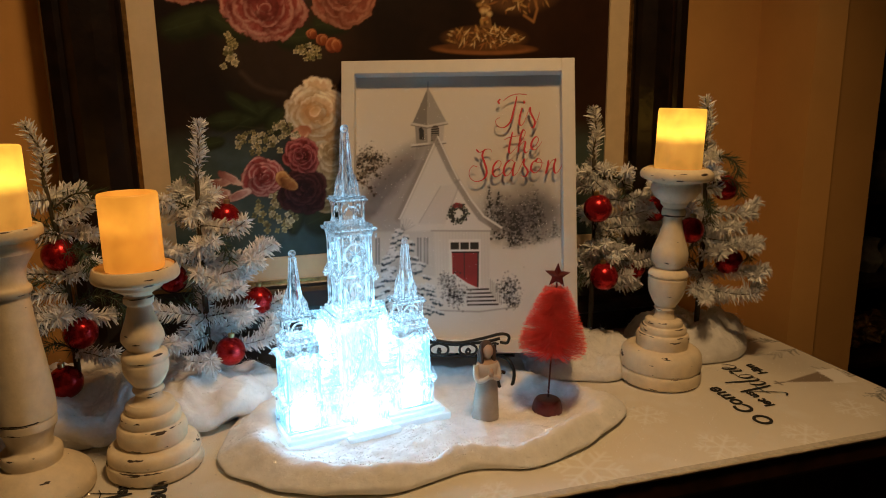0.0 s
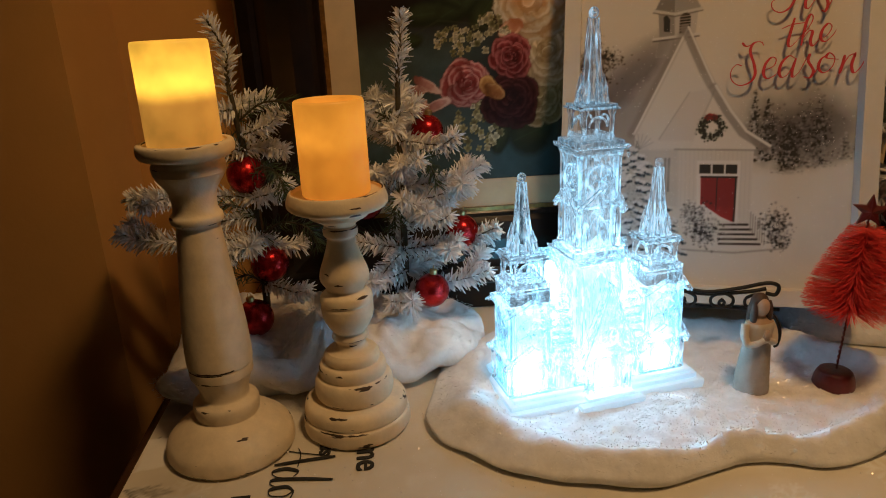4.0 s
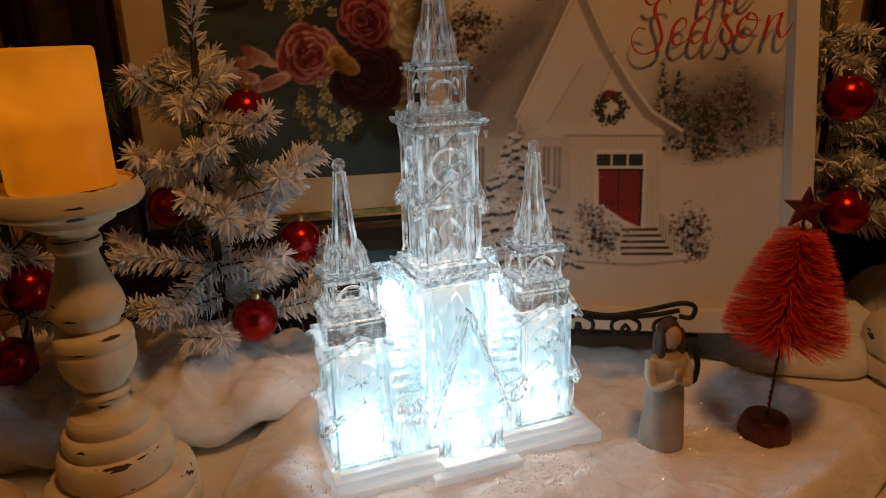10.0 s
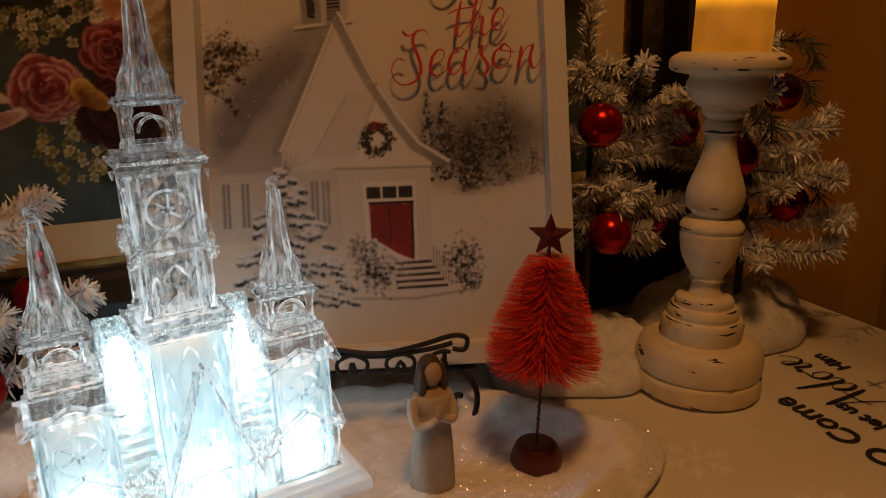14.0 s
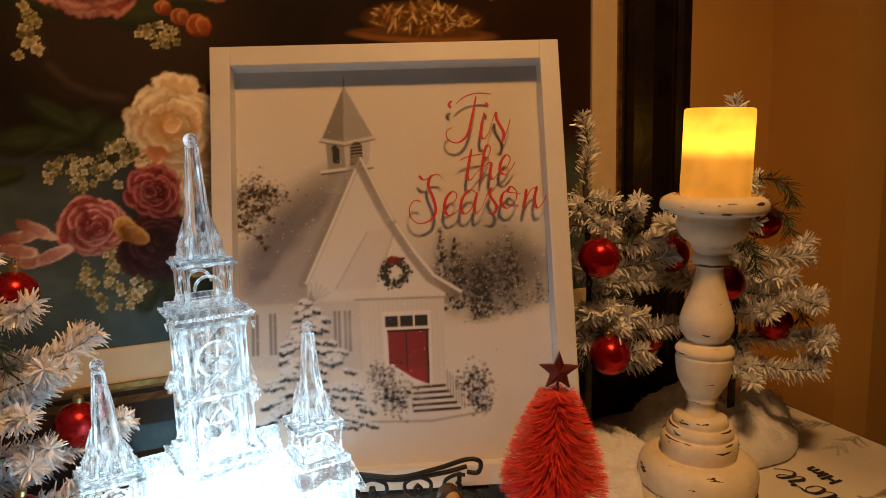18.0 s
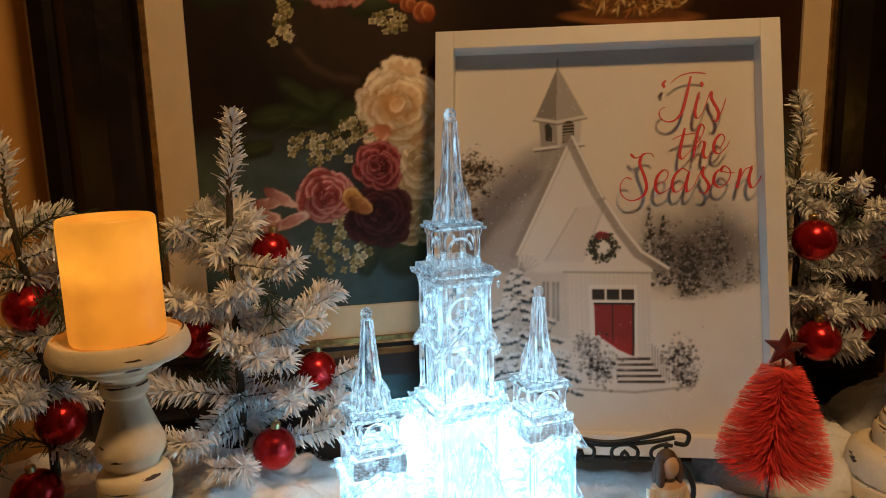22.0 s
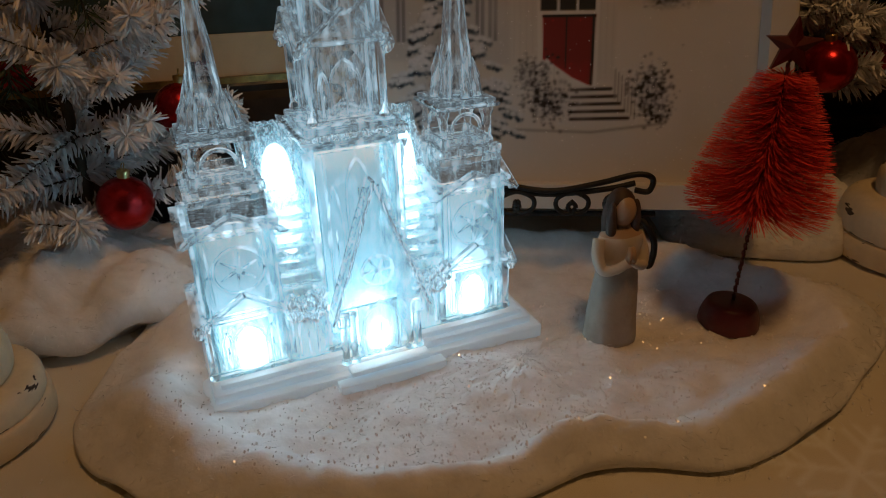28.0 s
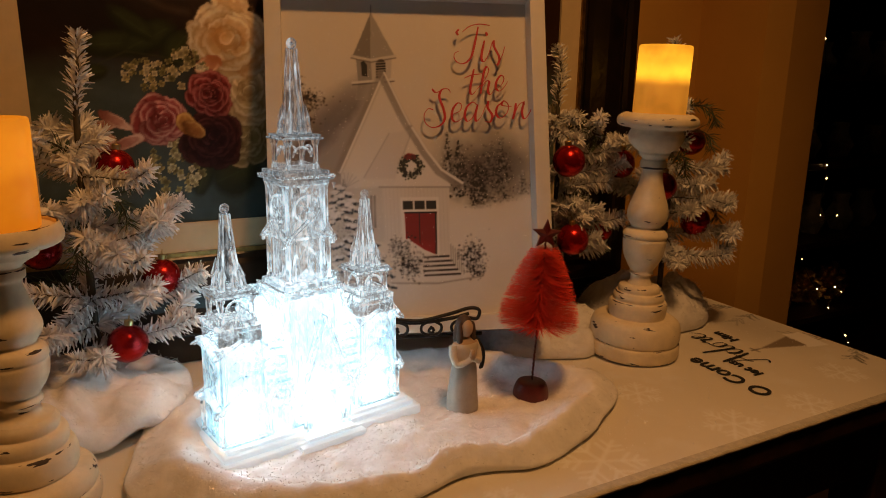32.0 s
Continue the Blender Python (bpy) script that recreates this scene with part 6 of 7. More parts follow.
def figurine():
    secs = [(0.0185, 0.0165, 0.0), (0.0188, 0.0168, 0.004), (0.0178, 0.0155, 0.018), (0.0165, 0.014, 0.034), (0.0150, 0.0125, 0.048), (0.0135, 0.0110, 0.058), (0.0150, 0.0110, 0.066), (0.0165, 0.0110, 0.074), (0.0150, 0.0100, 0.080), (0.0060, 0.0060, 0.0845), (0.0050, 0.0052, 0.088)]
    verts, faces, mi = [], [], []
    segs = 20
    for rx, ry, z in secs:
        for s in range(segs):
            q = 6.2832 * s / segs
            k = 1 + 0.035 * math.sin(5 * q + z * 60)
            verts.append((rx * k * math.cos(q) + 0.002 * z / 0.09, ry * k * math.sin(q), z))
    for i in range(len(secs) - 1):
        for s in range(segs):
            t = (s + 1) % segs
            faces.append((i * segs + s, i * segs + t, (i + 1) * segs + t, (i + 1) * segs + s))
            mi.append(3 if i < 5 else 0 if i < 8 else 1)
    faces.append(tuple(range(segs))[::-1])
    mi.append(0)

    def add(me, mat_i, off=Vector()):
        b = len(verts)
        verts.extend([tuple(v.co + off) for v in me.vertices])
        for p in me.polygons:
            faces.append(tuple(b + i for i in p.vertices))
            mi.append(mat_i)

    def lump(rx, ry, rz, off, mat_i):
        bm = bmesh.new()
        bmesh.ops.create_uvsphere(bm, u_segments=18, v_segments=12, radius=1)
        for v in bm.verts:
            v.co = Vector((v.co.x * rx, v.co.y * ry, v.co.z * rz))
        me = bpy.data.meshes.new("lump")
        bm.to_mesh(me)
        bm.free()
        add(me, mat_i, Vector(off))

    lump(0.0080, 0.0082, 0.0105, (0.0015, -0.0015, 0.0965), 1)
    lump(0.0098, 0.0090, 0.0115, (0.0015, 0.0025, 0.0990), 2)
    lump(0.0118, 0.0072, 0.0205, (0.0015, 0.0048, 0.0870), 2)
    for k in (-1, 1):
        lump(0.0034, 0.0042, 0.0150, (0.0015 + k * 0.0088, -0.0022, 0.0885), 2)
    for k in (-1, 1):
        add(tube(smooth_line([(k * 0.0138, 0.000, 0.078), (k * 0.0168, -0.004, 0.068), (k * 0.0150, -0.009, 0.059), (k * 0.0080, -0.0145, 0.0615), (k * 0.0022, -0.0165, 0.066)], 5), 0.0046, 10, 0.62), 0)
        add(tube([(k * 0.0022, -0.0160, 0.0655), (k * 0.0012, -0.0172, 0.071), (k * 0.0006, -0.0165, 0.0765)], 0.0026, 8, 0.6), 1)
    me = mesh_from("figurine", verts, faces, True)
    for m in ("dress", "skin", "hair", "skirt"):
        me.materials.append(M[m])
    me.polygons.foreach_set("material_index", mi)
    bm = bmesh.new()
    bm.from_mesh(me)
    bmesh.ops.recalc_face_normals(bm, faces=bm.faces)
    bm.to_mesh(me)
    bm.free()
    ob = part("figurine", me, "dress")
    ob.matrix_basis = pose(0.083, 0.869, ground_at(0.083, 0.869) - 0.001, 0, 0, 24) @ Matrix.Scale(0.96, 4)
    tagged(ob, "small carved cream figurine with long brown hair, in prayer", "figurine")


figurine()

# ---- red bottle-brush tree ----
bx, by = 0.166, 0.888
bz = ground_at(bx, by)
brush = thing("bottle_brush_tree", pose(bx, by, bz - 0.001, 0, 3.0, 0), "red bottle-brush tree with a star on a wooden foot", "Christmas tree")
part("foot", lathe(rounded([(0.0196, 0.0), (0.0204, 0.002), (0.0196, 0.008), (0.0175, 0.0145), (0.0150, 0.0178), (0.0090, 0.0190), (0.003, 0.0192)]), 28), "red_wood", brush, "dark red wooden foot")
stem = [(0.0004 * math.cos(k * 1.3), 0.0004 * math.sin(k * 1.3), 0.010 + k * 0.0011) for k in range(160)]
part("wire_stem", tube(stem, 0.0013, 6), "red_wood", brush, "twisted dark red wire stem")
rnd = random.Random(77)
bv, bf = [], []
Z0, Z1 = 0.084, 0.172
for k in range(6000):
    f = rnd.random() ** 1.1
    z = Z0 + (Z1 - Z0) * f
    q = rnd.random() * 6.283
    r = 0.0462 * min(1.0, (0.94 + f * 0.9)) * (1 - f ** 1.5 * 0.66) * rnd.uniform(0.93, 1.02)
    d = Vector((math.cos(q), math.sin(q), rnd.uniform(-0.06, 0.16)))
    s = Vector((-math.sin(q), math.cos(q), rnd.uniform(-0.6, 0.6))) * 0.00020
    a, e = Vector((0, 0, z)), Vector((0, 0, z)) + d * r
    i = len(bv)
    bv += [a - s, a + s, e + s, e - s]
    bf.append((i, i + 1, i + 2, i + 3))
tagged(part("bristles", mesh_from("bristles", bv, bf), "red_brush", brush, "stiff bright red bristles"), kind="stuff")
bm = bmesh.new()
ring = []
for k in range(10):
    r = 0.0165 if k % 2 == 0 else 0.0070
    q = math.pi / 2 + k * math.pi / 5
    ring.append((r * math.cos(q), r * math.sin(q)))
lo = [bm.verts.new((x, -0.002, z)) for x, z in ring]
hi = [bm.verts.new((x, 0.002, z)) for x, z in ring]
f0, f1 = bm.verts.new((0, -0.0045, 0)), bm.verts.new((0, 0.0045, 0))
for k in range(10):
    j = (k + 1) % 10
    bm.faces.new((lo[k], lo[j], f0)), bm.faces.new((hi[j], hi[k], f1)), bm.faces.new((lo[j], lo[k], hi[k], hi[j]))
part("star", bm, "red_wood", brush, "dark red wooden star", at=pose(0, 0, 0.188, 0, 0, -6))

# ---- lit acrylic church ----
church = thing("light_up_church", pose(-0.158, 0.765, 0.757, 0, 0, 28.5), "clear acrylic light-up church glowing cool white", "church ornament")
part("base_slab", box(0.0, 0.222, 0.0, 0.104, 0.0, 0.010, bevel=0.0015), "base", church, "frosted translucent base")
part("base_slab", box(0.006, 0.216, 0.005, 0.099, 0.0102, 0.016, bevel=0.0015), "base", church, "frosted translucent base")
part("base_slab", box(0.011, 0.211, 0.009, 0.095, 0.0162, 0.020, bevel=0.0010), "base", church, "frosted translucent base")
part("front_step", box(0.077, 0.147, -0.009, -0.0002, 0.0, 0.0085, bevel=0.001), "base", church)
part("front_step", box(0.086, 0.138, -0.0045, 0.0048, 0.0104, 0.0140, bevel=0.001), "base", church)
crnd = random.Random(77)


def prism(a0, a1, b, deep, z0, z1, lip=0.0):
    """A gable: an upright triangle with depth."""
    bm = bmesh.new()
    am = (a0 + a1) / 2
    pts = [(a0, z0), (a1, z0), (a1, z0 + lip), (am, z1), (a0, z0 + lip)]
    lo = [bm.verts.new((a, b, z)) for a, z in pts]
    hi = [bm.verts.new((a, b + deep, z)) for a, z in pts]
    bm.faces.new(lo), bm.faces.new(hi[::-1])
    for k in range(5):
        j = (k + 1) % 5
        bm.faces.new((lo[j], lo[k], hi[k], hi[j]))
    return bm


def bar3(p, q, w):
    """A square rod between two points."""
    return tube([p, Vector(p).lerp(Vector(q), 0.5), q], w, 4)


def slab3(p, q, up, deep, thick):
    """A thick plate from p to q, deep along y and thick along up."""
    bm = bmesh.new()
    p, q, up = Vector(p), Vector(q), Vector(up).normalized() * thick
    d = Vector((0, deep, 0))
    lo = [bm.verts.new(v) for v in (p, q, q + d, p + d)]
    hi = [bm.verts.new(v + up) for v in (p, q, q + d, p + d)]
    bm.faces.new(lo[::-1]), bm.faces.new(hi)
    for k in range(4):
        j = (k + 1) % 4
        bm.faces.new((lo[k], lo[j], hi[j], hi[k]))
    bmesh.ops.recalc_face_normals(bm, faces=bm.faces)
    return bm


def hoop(a, b, z, r, w, segs=24, lo=0.0, hi=6.2832):
    return tube([(a + r * math.cos(lo + (hi - lo) * k / segs), b, z + r * math.sin(lo + (hi - lo) * k / segs)) for k in range(segs + 1)], w, 6)


def cast_panel(w, y, t, z0, z1, amp, nx=5, nz=6):
    """A moulded wall, 2w wide, whose outer face is uneven like cast plastic."""
    v, f = [], []
    for i in range(nz + 1):
        for k in range(nx + 1):
            rim = i in (0, nz) or k in (0, nx)
            jx, jz = (0, 0) if rim else (crnd.uniform(-0.3, 0.3) * 2 * w / nx, crnd.uniform(-0.3, 0.3) * (z1 - z0) / nz)
            v.append((-w + 2 * w * k / nx + jx, y - (0 if rim else crnd.uniform(-0.4, 1) * amp), z0 + (z1 - z0) * i / nz + jz))
    for i in range(nz):
        for k in range(nx):
            a = i * (nx + 1) + k
            if (i + k) % 2:
                f += [(a, a + 1, a + nx + 2), (a, a + nx + 2, a + nx + 1)]
            else:
                f += [(a, a + 1, a + nx + 1), (a + 1, a + nx + 2, a + nx + 1)]
    b = len(v)
    v += [(-w, y + t, z0), (w, y + t, z0), (w, y + t, z1), (-w, y + t, z1)]
    top = nz * (nx + 1)
    f += [(b + 1, b, b + 3, b + 2), tuple([b, b + 1] + [nx - k for k in range(nx + 1)]), tuple([top + k for k in range(nx + 1)] + [b + 2, b + 3])]
    f += [tuple([i * (nx + 1) for i in range(nz + 1)] + [b + 3, b]), tuple([b + 1, b + 2] + [(nz - i) * (nx + 1) + nx for i in range(nz + 1)])]
    return mesh_from("wall_panel", v, f)


def lumps(line, r, seed, rough=0.55):
    """Moulded snow along an edge: a tube of uneven thickness."""
    line = [Vector(p) for p in line]
    v, f, n = [], [], 9
    pts = []
    for p, q in zip(line[:-1], line[1:]):
        m = max(2, int((q - p).length / (r * 0.7)))
        pts += [p.lerp(q, k / m) for k in range(m)]
    pts.append(line[-1])
    for i, p in enumerate(pts):
        d = (pts[min(i + 1, len(pts) - 1)] - pts[max(i - 1, 0)]).normalized()
        s = d.cross(Vector((0, 0, 1)))
        s = s.normalized() if s.length > 0.05 else Vector((1, 0, 0))
        u = s.cross(d)
        for k in range(n):
            q = k * 6.2832 / n
            w = r * (1 + rough * noise.noise(Vector((p.x * 260 + math.cos(q), p.y * 260 + math.sin(q), p.z * 260 + seed)))) * (0.55 if i in (0, len(pts) - 1) else 1)
            v.append(p + s * w * math.cos(q) + u * w * math.sin(q))
    for i in range(len(pts) - 1):
        for k in range(n):
            j = (k + 1) % n
            f.append((i * n + k, i * n + j, (i + 1) * n + j, (i + 1) * n + k))
    f += [tuple(range(n))[::-1], tuple((len(pts) - 1) * n + k for k in range(n))]
    return mesh_from("snow", v, f, True)


def spire(ca, cb, z0, z1, r0, r1, parent, mt="ice"):
    """Eight-sided tapering spire with ribs, a ring of pinnacles and a pierced knob."""
    v, f, n = [], [], 9
    for i in range(n):
        g = i / (n - 1)
        r = (r0 * 0.92 * (1 - g) ** 0.9 + r1 * 1.05 * g) * (1 + 0.05 * math.sin(g * 21))
        for s in range(8):
            q = math.pi / 8 + s * math.pi / 4
            w = r * (1 + crnd.uniform(-0.06, 0.06)) * (0.90 if s % 2 else 1.06)
            v.append((w * math.cos(q), w * math.sin(q), z0 + (z1 - 0.010 - z0) * g))
    for i in range(n - 1):
        for s in range(8):
            t = (s + 1) % 8
            a, b, c, d = i * 8 + s, i * 8 + t, (i + 1) * 8 + t, (i + 1) * 8 + s
            f += [(a, b, c), (a, c, d)] if crnd.random() < 0.5 else [(a, b, d), (b, c, d)]
    f += [tuple(range(8))[::-1], tuple((n - 1) * 8 + s for s in range(8))]
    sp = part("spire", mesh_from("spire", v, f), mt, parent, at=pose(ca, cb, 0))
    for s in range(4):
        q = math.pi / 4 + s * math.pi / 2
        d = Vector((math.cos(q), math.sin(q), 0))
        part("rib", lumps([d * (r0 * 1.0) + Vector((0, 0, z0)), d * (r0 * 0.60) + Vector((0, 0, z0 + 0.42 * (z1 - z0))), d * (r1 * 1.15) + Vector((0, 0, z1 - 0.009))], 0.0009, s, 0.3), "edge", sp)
    for s in range(8):
        q = s * math.pi / 4
        hgt = (0.027 if s % 2 else 0.020) * crnd.uniform(0.85, 1.1)
        x, y = r0 * 1.08 * math.cos(q), r0 * 1.08 * math.sin(q)
        lean = r0 * 0.25
        bm = lathe([(0.0034, z0), (0.0030, z0 + hgt * 0.45), (0.0038, z0 + hgt * 0.5), (0.0004, z0 + hgt)], 4)
        for vv in bm.vertices:
            k = (vv.co.z - z0) / hgt
            vv.co.x -= lean * k * math.cos(q)
            vv.co.y -= lean * k * math.sin(q)
        part("pinnacle", bm, mt, sp, at=pose(x, y, 0))
    kn = hoop(0, 0, z1 - 0.0048, r1 * 0.66, r1 * 0.58, 18)
    part("knob", kn, "edge", sp)
    return sp


def column(a, b, z0, z1, r, parent, mt):
    h = z1 - z0
    part("column", lathe([(r * 1.5, z0), (r * 1.5, z0 + 0.06 * h), (r, z0 + 0.09 * h), (r, z0 + 0.90 * h), (r * 1.5, z0 + 0.94 * h), (r * 1.5, z1)], 10), mt, parent, at=pose(a, b, 0))


def storey(parent, ca, cb, hw, z0, z1, mt, star=True, amp=0.0016, nx=5, nz=6):
    """Four thin moulded walls with raised windows."""
    for k in range(4):
        part("wall_panel", cast_panel(hw, -hw, 0.0018, z0, z1, amp, nx, nz), mt, parent, at=pose(ca, cb, 0, 0, 0, 90 * k))
    for k in (0, 3, 1):
        at = pose(ca, cb, 0, 0, 0, 90 * k)
        for s in (0.96, -0.74, 0.74):
            x = s * hw + crnd.uniform(-0.0006, 0.0006)
            part("pilaster", box(x - 0.0008, x + 0.0008, -hw - 0.0017, -hw + 0.0004, z0 + 0.002, z1 - 0.002, bevel=0.0004), "edge", parent, at=at)
        part("string_course", box(-hw - 0.0015, hw + 0.0015, -hw - 0.0017, -hw + 0.0004, z1 - 0.0026, z1 - 0.0004, bevel=0.0004), "edge", parent, at=at)
        r = min(hw * 0.66, (z1 - z0) * 0.40)
        zc = (z0 + z1) / 2
        if star:
            part("round_window", hoop(0, -hw - 0.0008, zc, r, 0.0010), "edge", parent, at=at)
            for j in range(6):
                q = j * math.pi / 3 + 0.2
                p = (r * 0.15 * math.cos(q), -hw - 0.0010, zc + r * 0.15 * math.sin(q))
                e = (r * 0.80 * math.cos(q + 0.22), -hw - 0.0010, zc + r * 0.80 * math.sin(q + 0.22))
                part("window_ray", tube([p, Vector(p).lerp(Vector(e), 0.6), e], 0.0012, 4, 0.3), "edge", parent, at=at)


def lancet(parent, a, b, z0, z1, w, mt="edge"):
    """A pointed arch moulding with a mullion."""
    zs = z0 + (z1 - z0) * 0.6
    line = smooth_line([(a - w, b, z0), (a - w, b, zs), (a - w * 0.6, b, z1 - (z1 - zs) * 0.35), (a, b, z1)], 5) + smooth_line([(a, b, z1), (a + w * 0.6, b, z1 - (z1 - zs) * 0.35), (a + w, b, zs), (a + w, b, z0)], 5)[1:]
    part("arch", tube(line, 0.0009, 6), mt, parent)
    part("mullion", bar3((a, b, z0), (a, b, zs), 0.0007), mt, parent)


def gables(parent, ca, cb, hw, z0, z1, mt, snowy=True):
    """Small pitched gables with thick overhanging roofs on all four sides."""
    for k in range(4):
        g = part("gable", prism(-hw, hw, -hw - 0.002, 0.003, z0, z1, 0.002), mt, parent, at=pose(ca, cb, 0, 0, 0, 90 * k))
        for s in (-1, 1):
            part("gable_roof", slab3((s * (hw + 0.004), -hw - 0.0065, z0 - 0.0015), (0, -hw - 0.0065, z1), (s * 0.6, 0, 1), 0.0065, 0.0013), "ice", g)
        if snowy:
            c = Vector((-hw - 0.003, -hw - 0.003, z0 - 0.001))
            part("snow_lump", lumps([c + Vector((-0.003, 0.002, -0.004)), c + Vector((0, 0, 0)), c + Vector((0.005, -0.002, 0.004))], 0.0030, k + 5, 0.9), "rime", g, "granular moulded snow")


def belfry(parent, ca, cb, hw, z0, z1, mt):
    for sa in (-1, 1):
        for sb in (-1, 1):
            part("post", lathe([(0.0036, z0), (0.0036, z0 + 0.003), (0.0024, z0 + 0.005), (0.0026, (z0 + z1) / 2), (0.0024, z1 - 0.006), (0.0040, z1 - 0.003), (0.0040, z1)], 6), mt, parent, at=pose(ca + sa * hw, cb + sb * hw, 0, 0, 0, crnd.uniform(0, 60)))
    for k in range(4):
        part("arch", hoop(0, -hw, z0 + (z1 - z0) * 0.42, hw * 0.66, 0.0012, 12, 0, math.pi), "edge", parent, at=pose(ca, cb, 0, 0, 0, 90 * k))
        part("railing", box(-hw, hw, -hw - 0.001, -hw + 0.001, z0, z0 + 0.0050, bevel=0.0004), mt, parent, at=pose(ca, cb, 0, 0, 0, 90 * k))
    part("cornice", box(ca - hw - 0.0058, ca + hw + 0.0058, cb - hw - 0.0058, cb + hw + 0.0058, z1, z1 + 0.0022, bevel=0.0008), mt, parent)
    part("cornice", box(ca - hw - 0.004, ca + hw + 0.004, cb - hw - 0.004, cb + hw + 0.004, z1 + 0.0024, z1 + 0.0050, bevel=0.0008), mt, parent)
    w = hw + 0.0050
    part("snow_rim", lumps([(ca - w, cb + w * 0.5, z1 + 0.0022), (ca - w, cb - w, z1 + 0.0022), (ca + w * 0.6, cb - w, z1 + 0.0022)], 0.0012, 3, 0.9), "edge", parent)


def stepped(parent, ca, cb, w, z0, z1, mt, seed, snowy=0.0):
    """A moulded ledge in thin courses, with uneven snow on its outer edge."""
    n = 3
    for k in range(n):
        a, b = z0 + (z1 - z0) * k / n, z0 + (z1 - z0) * (k + 1) / n
        g = w - (0.0035, 0.0, 0.0030)[k]
        part("ledge", box(ca - g, ca + g, cb - g, cb + g, a + 0.0001, b - 0.0001, bevel=0.0009), mt, parent)
    if snowy:
        z = z0 + (z1 - z0) * 0.62
        part("snow_edge", lumps([(ca - w, cb + w, z), (ca - w, cb - w, z), (ca + w, cb - w, z), (ca + w, cb + w, z)], snowy, seed, 0.8), "rime", parent, "granular moulded snow")
    for x, y in ((-w, -w), (w, -w), (-w, w * 0.2)):
        h = crnd.uniform(0.003, 0.006)
        part("icicle", lathe([(0.0004, z0 - h), (0.0011, z0 - h * 0.5), (0.0019, z0 + 0.001)], 6), "edge", parent, at=pose(ca + x * 0.97, cb + y * 0.97, 0))


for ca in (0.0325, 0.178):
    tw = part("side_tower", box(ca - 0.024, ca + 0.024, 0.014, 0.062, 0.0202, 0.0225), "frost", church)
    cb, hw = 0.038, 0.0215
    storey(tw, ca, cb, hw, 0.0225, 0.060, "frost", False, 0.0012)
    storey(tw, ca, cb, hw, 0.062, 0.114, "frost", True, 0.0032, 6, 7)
    # hazy pane added to blur the dome behind into a door-sized glow
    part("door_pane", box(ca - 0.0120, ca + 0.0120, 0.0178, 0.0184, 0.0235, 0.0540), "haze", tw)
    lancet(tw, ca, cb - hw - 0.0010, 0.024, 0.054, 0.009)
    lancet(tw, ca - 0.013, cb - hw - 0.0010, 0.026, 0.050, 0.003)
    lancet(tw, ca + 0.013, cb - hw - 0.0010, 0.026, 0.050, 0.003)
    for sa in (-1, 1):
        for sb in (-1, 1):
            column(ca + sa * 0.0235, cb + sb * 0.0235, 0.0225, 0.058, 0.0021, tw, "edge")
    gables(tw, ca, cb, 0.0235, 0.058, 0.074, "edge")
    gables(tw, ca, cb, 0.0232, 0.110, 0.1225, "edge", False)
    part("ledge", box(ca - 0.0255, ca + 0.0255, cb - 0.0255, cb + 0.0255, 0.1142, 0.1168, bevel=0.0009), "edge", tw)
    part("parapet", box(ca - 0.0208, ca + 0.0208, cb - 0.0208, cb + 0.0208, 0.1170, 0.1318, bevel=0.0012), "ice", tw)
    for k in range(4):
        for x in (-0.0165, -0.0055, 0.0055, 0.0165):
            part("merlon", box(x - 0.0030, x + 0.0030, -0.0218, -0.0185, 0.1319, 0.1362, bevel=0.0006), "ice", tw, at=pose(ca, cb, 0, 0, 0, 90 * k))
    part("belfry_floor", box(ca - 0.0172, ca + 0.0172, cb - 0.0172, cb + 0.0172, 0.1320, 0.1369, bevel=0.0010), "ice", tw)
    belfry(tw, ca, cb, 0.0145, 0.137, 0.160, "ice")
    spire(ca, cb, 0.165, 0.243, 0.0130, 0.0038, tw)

ca, cb = 0.105, 0.042
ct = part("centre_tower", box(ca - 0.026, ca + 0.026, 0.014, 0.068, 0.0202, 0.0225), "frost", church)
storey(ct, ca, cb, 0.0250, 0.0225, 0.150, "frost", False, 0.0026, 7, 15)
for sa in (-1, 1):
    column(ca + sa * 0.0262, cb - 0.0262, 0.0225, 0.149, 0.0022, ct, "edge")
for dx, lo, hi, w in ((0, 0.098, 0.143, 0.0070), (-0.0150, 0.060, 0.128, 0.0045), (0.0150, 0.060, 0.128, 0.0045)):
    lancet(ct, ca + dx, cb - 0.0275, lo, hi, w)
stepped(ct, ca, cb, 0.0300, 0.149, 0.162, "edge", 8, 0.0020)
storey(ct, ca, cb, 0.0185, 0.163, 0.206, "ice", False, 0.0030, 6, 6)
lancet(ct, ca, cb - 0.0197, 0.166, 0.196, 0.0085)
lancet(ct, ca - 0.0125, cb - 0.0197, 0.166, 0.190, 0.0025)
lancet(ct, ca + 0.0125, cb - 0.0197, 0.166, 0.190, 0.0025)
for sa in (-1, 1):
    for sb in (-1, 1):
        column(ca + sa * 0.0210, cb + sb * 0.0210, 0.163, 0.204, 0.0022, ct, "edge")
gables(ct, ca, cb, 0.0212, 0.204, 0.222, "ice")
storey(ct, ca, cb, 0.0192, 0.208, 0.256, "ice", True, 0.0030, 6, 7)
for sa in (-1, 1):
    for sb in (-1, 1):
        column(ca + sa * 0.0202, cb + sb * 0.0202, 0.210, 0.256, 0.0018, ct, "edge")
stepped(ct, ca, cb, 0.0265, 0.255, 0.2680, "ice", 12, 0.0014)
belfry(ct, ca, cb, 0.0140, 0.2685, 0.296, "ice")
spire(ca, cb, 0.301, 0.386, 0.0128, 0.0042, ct)

